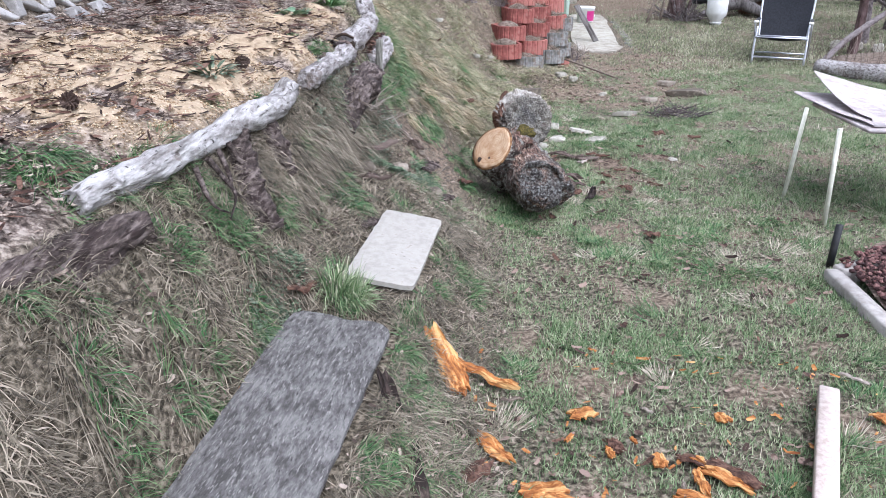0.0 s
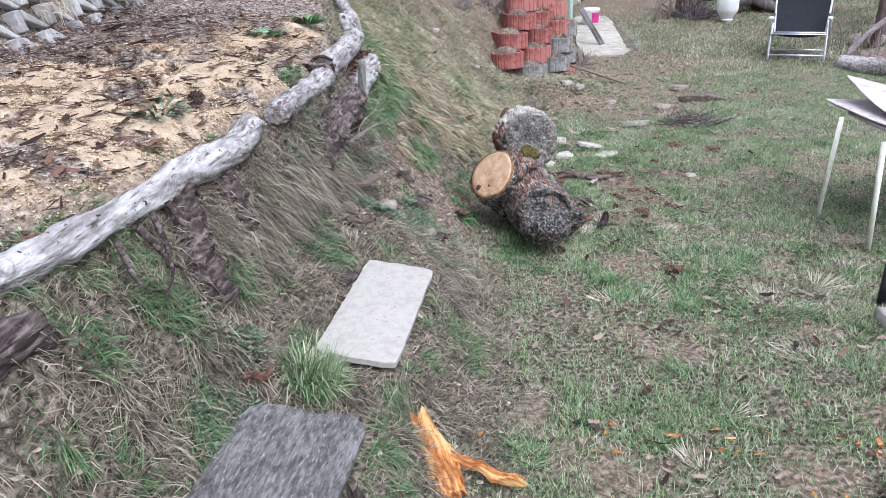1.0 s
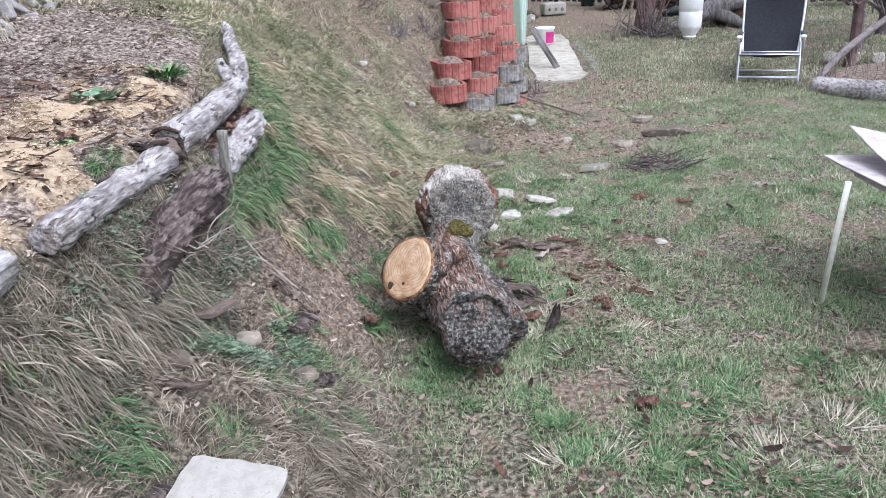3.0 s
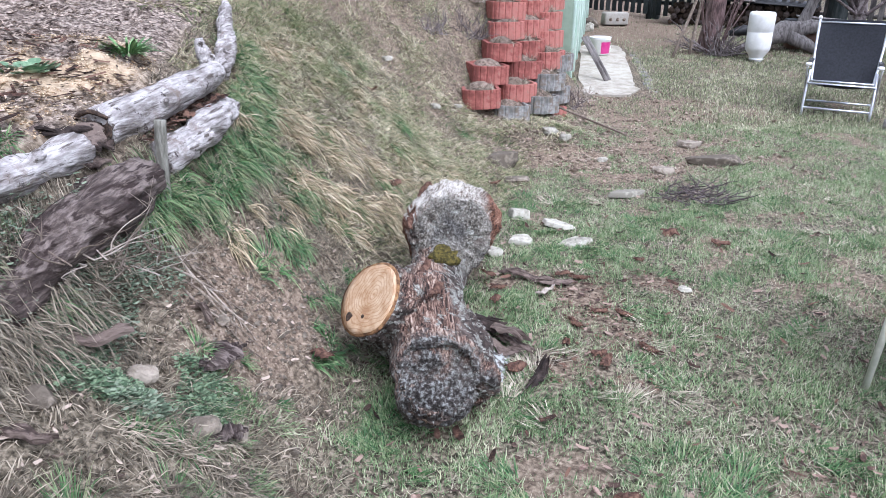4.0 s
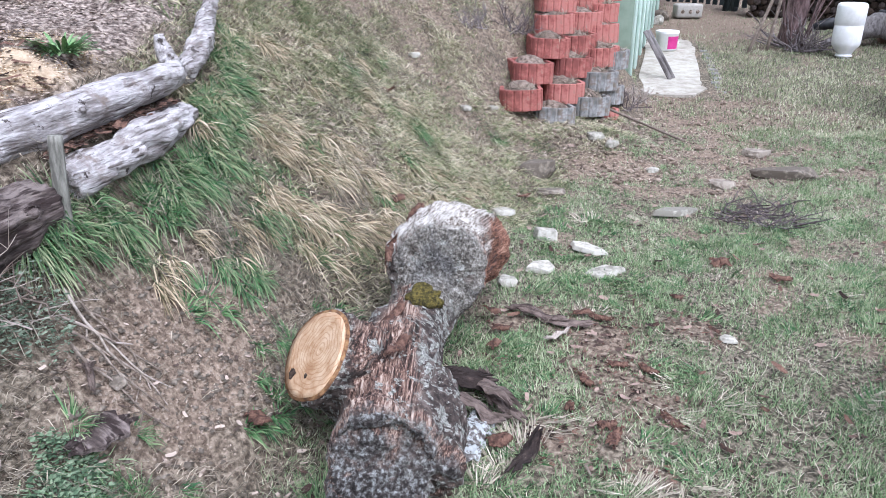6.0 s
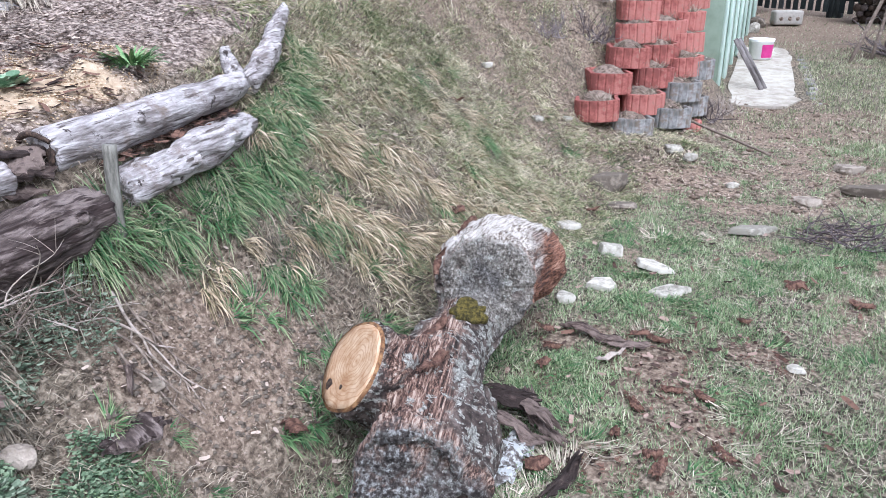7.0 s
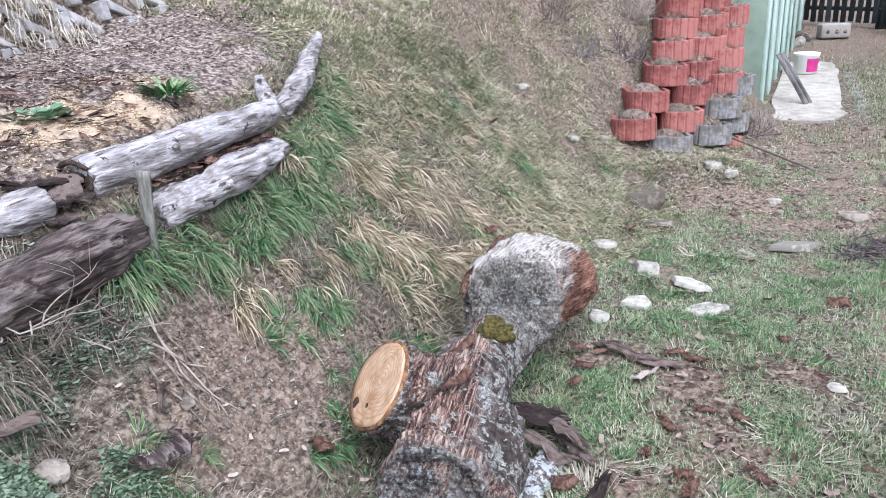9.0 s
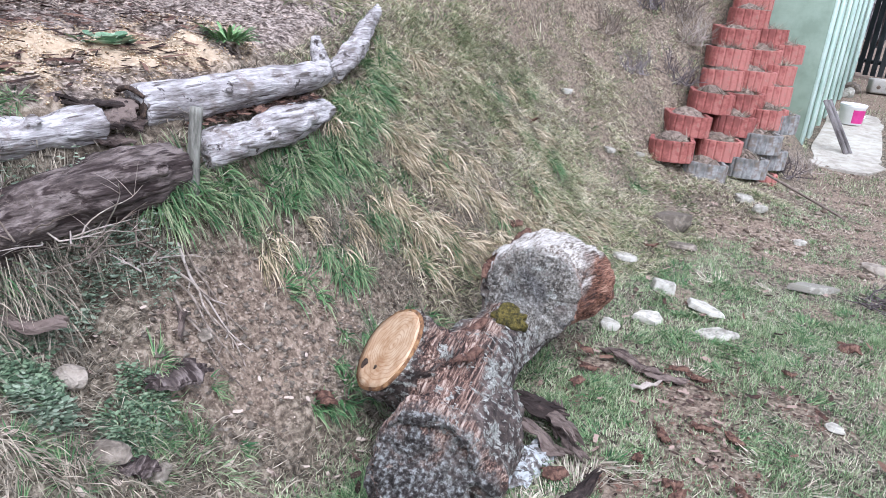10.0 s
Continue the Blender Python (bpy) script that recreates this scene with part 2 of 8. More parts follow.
M["slab_pale"] = patched(patched(surface("pale_concrete", [(0.315, 0.297, 0.255), (0.360, 0.340, 0.295), (0.40, 0.378, 0.332)], 0.03, (1, 1, 1), 0.9, 0.3, 0.005, 0.25, 0.2), (0.24, 0.205, 0.165), 0.03, 0.60, 0.70), (0.12, 0.105, 0.085), 0.02, 0.68, 0.72)
M["slab_dark"] = streaked(streaked(surface("dark_lichened_concrete", [(0.062, 0.058, 0.053), (0.115, 0.110, 0.102), (0.185, 0.178, 0.165)], 0.012, (1, 0.35, 1), 0.9, 0.6, 0.005, 0.12, 0.6), (0.25, 0.24, 0.22), 0.0055, 0.22, 0.57, 0.68), (0.045, 0.042, 0.039), 0.008, 0.2, 0.60, 0.70)
M["concrete"] = patched(surface("grey_concrete", [(0.29, 0.28, 0.262), (0.42, 0.405, 0.385), (0.52, 0.505, 0.48)], 0.06, (1, 1, 1), 0.9, 0.4, 0.006, 0.3, 0.4, random_amount=0.25), (0.17, 0.15, 0.12), 0.09, 0.52, 0.66)
M["pad"] = patched(surface("pale_worn_concrete", [(0.28, 0.255, 0.205), (0.37, 0.345, 0.285), (0.44, 0.415, 0.35)], 0.1, (1, 1, 1), 0.9, 0.3, 0.008, 0.5, 0.5), (0.24, 0.22, 0.17), 0.2, 0.60, 0.68)
M["red_block"] = patched(surface("red_concrete_block", [(0.19, 0.062, 0.05), (0.295, 0.10, 0.08), (0.38, 0.155, 0.125)], 0.05, (1, 1, 1), 0.88, 0.4, 0.006, 0.25, 0.4, random_amount=0.3), (0.24, 0.16, 0.12), 0.10, 0.60, 0.74)
M["grey_block"] = patched(surface("grey_concrete_block", [(0.13, 0.128, 0.115), (0.21, 0.21, 0.195), (0.30, 0.295, 0.275)], 0.05, (1, 1, 1), 0.9, 0.4, 0.006, 0.2, 0.4), (0.17, 0.14, 0.11), 0.08, 0.50, 0.62)
M["soil"] = surface("dry_soil", [(0.07, 0.05, 0.038), (0.19, 0.145, 0.11), (0.31, 0.25, 0.20)], 0.03, (1, 1, 1), 0.95, 1.0, 0.012)
M["green_wall"] = surface("pale_green_plaster", [(0.20, 0.26, 0.19), (0.245, 0.315, 0.235), (0.28, 0.35, 0.265)], 0.3, (1, 1, 1), 0.8, 0.15, 0.01, 0.9, 0.4)
M["mint"] = surface("mint_painted_metal", [(0.46, 0.60, 0.50), (0.54, 0.68, 0.58), (0.60, 0.72, 0.63)], 0.3, (1, 1, 1), 0.5, 0.05, 0.01, 0.6, 0.4)
M["roof"] = surface("grey_roof_sheet", [(0.16, 0.16, 0.16), (0.25, 0.25, 0.25)], 0.2)
M["fence"] = surface("dark_green_stained_wood", [(0.010, 0.014, 0.014), (0.022, 0.028, 0.028), (0.045, 0.05, 0.05)], 0.05, (1, 1, 0.2), 0.85, 0.3, 0.02, 0.5, 0.3, random_amount=0.4)
M["fence_grey"] = surface("greyed_fence_wood", [(0.03, 0.028, 0.026), (0.072, 0.065, 0.06), (0.13, 0.118, 0.108)], 0.05, (1, 1, 0.2), 0.85, 0.3, 0.02, 0.5, 0.3, random_amount=0.4)
M["white_plastic"] = surface("white_plastic", [(0.66, 0.66, 0.62), (0.76, 0.76, 0.73), (0.8, 0.8, 0.78)], 0.2, (1, 1, 1), 0.45, 0.05, 0.01, 0.3, 0.4, spec=0.5)
M["pink"] = surface("magenta_print", [(0.42, 0.03, 0.16), (0.52, 0.05, 0.22)], 0.1, (1, 1, 1), 0.4, 0.0)
M["alu"] = surface("brushed_aluminium", [(0.62, 0.64, 0.67), (0.74, 0.76, 0.79)], 0.05, (1, 1, 1), 0.38, 0.05, 0.01, 0.3, 0.3, metal=0.85)
M["black_cloth"] = surface("black_mesh_fabric", [(0.012, 0.013, 0.016), (0.022, 0.024, 0.03)], 0.02, (1, 1, 1), 0.75, 0.4, 0.003)
M["black_plastic"] = surface("black_plastic", [(0.012, 0.013, 0.014), (0.03, 0.03, 0.03)], 0.05, (1, 1, 1), 0.5, 0.1, 0.01)
M["trunk_bark"] = surface("reddish_brown_bark", [(0.055, 0.035, 0.032), (0.13, 0.085, 0.078), (0.21, 0.15, 0.14)], 0.05, (1, 1, 0.3), 0.9, 0.9, 0.02, 0.4, 0.3)
M["grey_bark"] = surface("grey_twig_bark", [(0.075, 0.06, 0.058), (0.16, 0.135, 0.13), (0.25, 0.22, 0.21)], 0.04, (1, 1, 1), 0.9, 0.7, 0.015, 0.4, 0.3, random_amount=0.3)
M["stick"] = surface("dry_pale_stick", [(0.14, 0.11, 0.085), (0.27, 0.225, 0.18), (0.38, 0.33, 0.28)], 0.03, (1, 1, 1), 0.85, 0.4, 0.01, random_amount=0.4)
M["plank_new"] = surface("pale_planed_timber", [(0.46, 0.37, 0.31), (0.56, 0.47, 0.41), (0.62, 0.55, 0.49)], 0.02, (1, 1, 0.12), 0.6, 0.2, 0.01, 0.3, 0.3)
M["plank_old"] = surface("grey_old_plank", [(0.08, 0.07, 0.065), (0.17, 0.155, 0.145), (0.26, 0.24, 0.225)], 0.03, (1, 1, 0.2), 0.85, 0.5, 0.01)
M["leg_metal"] = surface("cream_painted_tube", [(0.62, 0.62, 0.50), (0.76, 0.76, 0.64)], 0.03, (1, 1, 1), 0.55, 0.2, 0.01)
M["sheet"] = patched(surface("pale_weathered_board", [(0.36, 0.31, 0.295), (0.46, 0.415, 0.40), (0.53, 0.49, 0.475)], 0.06, (1, 1, 1), 0.8, 0.3, 0.01, 0.25, 0.5), (0.32, 0.23, 0.19), 0.12, 0.60, 0.75)
M["gravel"] = surface("red_lava_gravel", [(0.05, 0.025, 0.024), (0.13, 0.06, 0.055), (0.22, 0.12, 0.105)], 0.02, (1, 1, 1), 0.95, 0.6, 0.006, 0.1, 0.2, random_amount=0.7, island=True)
M["kerb"] = surface("pale_kerb_stone", [(0.30, 0.275, 0.245), (0.47, 0.44, 0.40)], 0.05, (1, 1, 1), 0.9, 0.4, 0.008, 0.2, 0.5)
M["orange_wood"] = surface("fresh_orange_wood", [(0.19, 0.06, 0.014), (0.42, 0.17, 0.045), (0.60, 0.36, 0.14)], 0.014, (0.16, 1, 1), 0.75, 0.8, 0.006, 0.08, 0.5)
M["bark_chip"] = surface("red_brown_bark_chip", [(0.022, 0.012, 0.008), (0.072, 0.036, 0.024), (0.155, 0.088, 0.060)], 0.02, (1, 1, 1), 0.9, 0.7, 0.008, 0.1, 0.2, random_amount=0.5, island=True)
M["stone"] = surface("pale_limestone", [(0.20, 0.187, 0.148), (0.33, 0.312, 0.255), (0.44, 0.42, 0.352)], 0.03, (1, 1, 1), 0.9, 0.4, 0.008, 0.15, 0.4, random_amount=0.3)
M["stone_dull"] = surface("dull_field_stone", [(0.11, 0.092, 0.07), (0.21, 0.178, 0.138), (0.31, 0.27, 0.215)], 0.04, (1, 1, 1), 0.92, 0.5, 0.008, 0.15, 0.4, random_amount=0.4)
M["leaf_green"] = surface("green_leaf", [(0.05, 0.115, 0.04), (0.105, 0.21, 0.075), (0.19, 0.30, 0.125)], 0.02, (1, 1, 1), 0.6, 0.2, 0.01, 0.1, 0.3, random_amount=0.5, island=True)
M["leaf_grey"] = surface("grey_green_leaf", [(0.07, 0.10, 0.06), (0.13, 0.175, 0.11), (0.22, 0.265, 0.185)], 0.02, (1, 1, 1), 0.7, 0.2, 0.01, 0.1, 0.3, random_amount=0.5, island=True)
M["leaf_dead"] = surface("dead_leaf", [(0.065, 0.045, 0.034), (0.20, 0.15, 0.115), (0.43, 0.355, 0.285)], 0.02, (1, 1, 1), 0.85, 0.3, 0.01, 0.1, 0.2, random_amount=0.6, island=True)
M["rust"] = surface("rust_brown_panel", [(0.06, 0.03, 0.018), (0.12, 0.06, 0.035), (0.17, 0.09, 0.05)], 0.1)
M["blue"] = surface("blue_paint", [(0.10, 0.18, 0.26), (0.15, 0.24, 0.33)], 0.1)
M["terracotta"] = surface("weathered_clay_box", [(0.20, 0.12, 0.09), (0.30, 0.20, 0.16)], 0.1)
M["cone"] = surface("pine_cone", [(0.05, 0.032, 0.024), (0.13, 0.09, 0.07)], 0.01)
M["clod"] = surface("dry_clods", [(0.13, 0.096, 0.068), (0.215, 0.167, 0.123), (0.31, 0.252, 0.194)], 0.02, (1, 1, 1), 0.95, 0.6, 0.006, 0.2, 0.2, random_amount=0.5, island=True)
M["wood_rotten"] = streaked(surface("rotten_greyed_wood", [(0.025, 0.018, 0.015), (0.075, 0.057, 0.049), (0.18, 0.148, 0.130)], 0.018, (1, 0.16, 1), 0.92, 1.0, 0.010, 0.2, 0.4), (0.03, 0.02, 0.017), 0.02, 0.10, 0.53, 0.60)
M["saw_grain"] = surface("sawdust_grains", [(0.26, 0.172, 0.095), (0.44, 0.335, 0.21), (0.60, 0.49, 0.34)], 0.02, (1, 1, 1), 0.95, 0.3, 0.004, 0.2, 0.2, random_amount=0.6, island=True)
M["leaf_brown"] = surface("brown_dead_leaf", [(0.05, 0.03, 0.022), (0.14, 0.088, 0.066), (0.29, 0.21, 0.165)], 0.02, (1, 1, 1), 0.85, 0.3, 0.01, 0.1, 0.2, random_amount=0.6, island=True)
M["leaf_sedum"] = surface("sedum_leaf", [(0.10, 0.18, 0.10), (0.19, 0.29, 0.17), (0.32, 0.40, 0.27)], 0.02, (1, 1, 1), 0.55, 0.2, 0.01, 0.1, 0.3, random_amount=0.5, island=True)
M["stake_wood"] = surface("greenish_grey_stake", [(0.11, 0.105, 0.085), (0.21, 0.205, 0.17), (0.31, 0.30, 0.26)], 0.02, (1, 1, 0.2), 0.85, 0.5, 0.01)
M["bark_dark"] = surface("dark_loose_bark", [(0.022, 0.015, 0.012), (0.06, 0.042, 0.034), (0.15, 0.115, 0.095)], 0.02, (0.35, 1, 1), 0.92, 0.9, 0.01, 0.15, 0.4, random_amount=0.4)
M["leaf_mat"] = surface("small_dark_leaves", [(0.045, 0.078, 0.04), (0.09, 0.142, 0.075), (0.175, 0.235, 0.14)], 0.02, (1, 1, 1), 0.7, 0.2, 0.01, 0.1, 0.3, random_amount=0.6, island=True)

# ---- ground: lawn, bank and terrace bed as one sheet ----
# cross-sections of the bank: where the toe, the two bends, the crest and the back of the bed lie
SEC_Y = [0.0, 2.2, 3.0, 3.9, 4.25, 4.7, 5.4, 6.2, 7.3, 8.3, 9.3, 10.6, 14.0]
TOE_X = [0.25, 0.24, 0.32, 0.24, 0.23, 0.22, 0.32, 0.45, 0.85, 1.35, 1.45, 1.35, 1.25]
LOW = [(0.0, 0.20), (-0.02, 0.25), (0.04, 0.28), (-0.06, 0.30), (-0.05, 0.265), (-0.03, 0.27), (-0.04, 0.37), (0.06, 0.35), (0.24, 0.20), (0.40, 0.34), (0.70, 0.62), (0.95, 0.75), (1.0, 0.9)]
MID = [(-0.48, 0.40), (-0.48, 0.43), (-0.41, 0.46), (-0.32, 0.52), (-0.30, 0.62), (-0.24, 0.53), (-0.29, 0.68), (-0.30, 0.67), (-0.08, 0.53), (0.02, 0.74), (0.35, 1.12), (0.6, 1.55), (0.7, 1.9)]
CREST = [(-0.74, 0.78), (-0.68, 0.80), (-0.58, 0.82), (-0.46, 0.87), (-0.45, 0.91), (-0.55, 0.97), (-0.70, 1.06), (-0.82, 1.14), (-0.60, 1.02), (-0.50, 1.14), (-0.30, 1.62), (-0.2, 2.3), (-0.1, 2.9)]
BACK_Z = [0.96, 1.04, 1.08, 1.13, 1.15, 1.18, 1.24, 1.38, 1.64, 1.92, 2.40, 3.1, 4.2]
WALL_X = -1.82
GX = np.arange(-6.0, 9.0, 0.04)
GY = np.arange(-3.0, 21.0, 0.04)


def soften(a, sigma, axis):
    k = np.exp(-0.5 * (np.arange(-int(3 * sigma), int(3 * sigma) + 1) / sigma) ** 2)
    k /= k.sum()
    pad = [(0, 0)] * a.ndim
    pad[axis] = (len(k) // 2, len(k) // 2)
    return np.apply_along_axis(lambda v: np.convolve(v, k, "valid"), axis, np.pad(a, pad, "edge"))


def along(values):
    return soften(np.interp(GY, SEC_Y, values), 6.0, 0)


def lawn_rise(y):
    s = np.asarray(y, float) - 8
    return 0.07 * (0.5 * (s + np.sqrt(s * s + 0.3)))


toe, wall_in = along(TOE_X), np.full(len(GY), WALL_X)
low_x, low_z = along([a for a, b in LOW]), along([b for a, b in LOW])
mid_x, mid_z = along([a for a, b in MID]), along([b for a, b in MID])
crest_x, crest_z = along([a for a, b in CREST]), along([b for a, b in CREST])
back_z = along(BACK_Z)
behind_wall = 1 - step(5.7, 6.6, GY)
GRID = np.zeros((len(GY), len(GX)))
for j in range(len(GY)):
    base = float(lawn_rise(GY[j]))
    rise = 1.15 * behind_wall[j] + 0.15
    inner = crest_z[j] + 0.55 * (back_z[j] - crest_z[j])
    xs = [-30, WALL_X - 0.56, WALL_X - 0.03, crest_x[j] - 0.22, crest_x[j], mid_x[j], low_x[j], toe[j], 30]
    zs = [back_z[j] + rise + 1.5, back_z[j] + rise, back_z[j], inner, crest_z[j], mid_z[j], low_z[j], base, base]
    GRID[j] = np.interp(GX, xs, zs)
GRID = soften(soften(GRID, 1.3, 1), 1.5, 0)


def rough_ground(x, y):
    """The ground's own unevenness, stronger on the bank than on the lawn."""
    t = np.interp(y, GY, toe)
    on_bank = 1 - step(-0.1, 0.25, x - t)
    d = (fbm(x, y, 0.22, 3, 1) - 0.5) * (0.03 + 0.06 * on_bank)
    return d + (fbm(x, y, 0.05, 2, 2) - 0.5) * (0.012 + 0.016 * on_bank)


# flat seats of the two slabs: centre, direction of the long side, slopes across and along, half sizes
SEATS = [(-0.105, 2.76, 0.325, 0.098, 0.995, -0.15, 0.01, 0.127, 0.34), (-0.283, 1.725, 0.262, 0.118, 0.993, -0.10, 0.05, 0.168, 0.49)]


def ground_z(x, y):
    x, y = np.asarray(x, float), np.asarray(y, float)
    cx = np.clip(x, GX[0], GX[-1] - 0.041)
    cy = np.clip(y, GY[0], GY[-1] - 0.041)
    u, v = (cx - GX[0]) / 0.04, (cy - GY[0]) / 0.04
    i, j = u.astype(int), v.astype(int)
    u, v = u - i, v - j
    g = (GRID[j, i] * (1 - u) + GRID[j, i + 1] * u) * (1 - v) + (GRID[j + 1, i] * (1 - u) + GRID[j + 1, i + 1] * u) * v
    z = g + rough_ground(x, y)
    z = z + (0.10 + 0.10 * (fbm(x, y, 0.12, 3, 71) - 0.5)) * np.exp(-(((x - 1.18) / 0.36) ** 2 + ((y - 8.0) / 0.36) ** 2))
    for cx, cy, cz, ax, ay, sx, sy, half_w, half_l in SEATS:
        u = (x - cx) * ay - (y - cy) * ax
        v = (x - cx) * ax + (y - cy) * ay
        inside = (1 - step(half_w, half_w + 0.12, np.abs(u))) * (1 - step(half_l, half_l + 0.10, np.abs(v)))
        z = z * (1 - inside) + (cz + sx * u + sy * v) * inside
    return z


def gz(x, y):
    return float(ground_z(np.array([x]), np.array([y]))[0])


def bed_mask(x, y):
    """1 on the terrace bed behind the border logs."""
    c = np.interp(y, GY, crest_x)
    return step(0.03, 0.16, c - x + 0.05 * (fbm(x, y, 0.12, 2, 8) - 0.5)) * (1 - step(5.9, 6.5, y + 0.3 * (fbm(x, y, 0.3, 2, 9) - 0.5))) * step(-1.9, -1.78, x)


def saw_mask(x, y):
    """1 where sawdust covers the bed."""
    n = fbm(x, y, 0.45, 4, 4)
    edge = 3.75 + 0.55 * (x + 1.2)
    far = (1 - step(-0.25, 0.35, y - edge - 1.3 * (n - 0.5))) * step(1.85, 2.25, y + 0.6 * (n - 0.5) - 0.4 * (x + 1.0))
    patch = np.clip(1.9 * np.exp(-(((x + 0.82) / 0.30) ** 2 + ((y - 4.45) / 0.6) ** 2)) - 0.3, 0, 1) * step(0.40, 0.55, fbm(x, y, 0.2, 3, 14))
    return bed_mask(x, y) * np.maximum(far * step(0.38, 0.50, fbm(x, y, 0.16, 4, 5) + 0.05), patch)


def bare_mask(x, y):
    """1 on bare earth: under the planter wall, the trodden patches and the foot of the bank."""
    t = np.interp(y, GY, toe)
    n = fbm(x, y, 0.5, 4, 6)
    front = step(6.6, 7.4, y + 1.0 * (n - 0.5)) * (1 - step(9.8, 10.6, y)) * (1 - step(2.0, 3.6, x + 1.6 * (n - 0.5)))
    spots = step(0.60, 0.70, fbm(x, y, 0.30, 4, 7)) * step(-0.05, 0.1, x - t)
    front = front * (0.30 + 0.70 * step(-0.35, 0.15, x - t + 0.6 * (n - 0.5))) * (0.35 + 0.65 * step(0.42, 0.58, fbm(x, y, 0.22, 3, 17)))
    patch = np.exp(-(((x - 1.10) / 0.17) ** 2 + ((y - 5.2) / 0.32) ** 2)) * 1.3 + np.exp(-(((x - 1.24) / 0.13) ** 2 + ((y - 4.82) / 0.14) ** 2)) + np.exp(-(((x - 0.98) / 0.15) ** 2 + ((y - 4.55) / 0.15) ** 2))
    patch = patch * (0.55 + 0.9 * (fbm(x, y, 0.09, 3, 29) - 0.2))
    foot = np.clip(np.exp(-(((x + 0.09) / 0.17) ** 2 + ((y - 4.25) / 0.55) ** 2)) * 1.9 - 0.25 - 0.9 * (fbm(x, y, 0.16, 3, 19) - 0.5), 0, 1)
    upper = 0.75 * step(6.9, 7.6, y + 0.9 * (n - 0.5)) * (1 - step(0.5, 0.9, x)) * step(-1.0, -0.6, x) * step(0.40, 0.52, fbm(x, y, 0.3, 3, 23))
    gate = step(12.0, 13.4, y + 2.0 * (n - 0.5)) * (1 - step(3.0, 4.2, x)) * step(1.0, 1.5, x)
    return np.clip(np.maximum.reduce([front, 0.7 * spots, patch, foot, upper, gate]), 0, 1)


def spread(a, b, d):
    return np.arange(a, b, d)


gxs = np.concatenate([[-400, -150, -60, -25, -12, -8, -6, -5], spread(-4, -2.2, 0.1), spread(-2.2, 2.6, 0.028), spread(2.6, 9, 0.1), [9.5, 11, 14, 20, 40, 90, 200, 400]])
gys = np.concatenate([[-400, -150, -50, -20, -8, -4, -2], spread(-1, 1, 0.1), spread(1, 8.4, 0.03), spread(8.4, 19, 0.09), [19.5, 21, 24, 30, 45, 80, 160, 400, 900]])
X, Y = np.meshgrid(gxs, gys)
Z = ground_z(X.ravel(), Y.ravel())
saw = saw_mask(X.ravel(), Y.ravel())
bed = bed_mask(X.ravel(), Y.ravel())
Z = Z + saw * (0.004 + 0.030 * fbm(X.ravel(), Y.ravel(), 0.06, 4, 21))
nx, ny = len(gxs), len(gys)
idx = (np.arange(ny - 1)[:, None] * nx + np.arange(nx - 1)[None, :]).ravel()
ground_me = fast_mesh("ground", np.column_stack([X.ravel(), Y.ravel(), Z]), np.column_stack([idx, idx + 1, idx + 1 + nx, idx + nx]), True)
cover = ground_me.color_attributes.new("cover", "FLOAT_COLOR", "POINT")
bare = bare_mask(X.ravel(), Y.ravel())
bare = np.maximum(bare, (0.12 + 0.28 * step(3.4, 4.2, Y.ravel()) + 0.15 * step(5.0, 6.2, Y.ravel())) * (1 - step(-0.12, 0.06, X.ravel() - np.interp(Y.ravel(), GY, toe))))
cover.data.foreach_set("color", np.column_stack([saw, bed, bare, np.ones(len(saw))]).astype(np.float32).ravel())


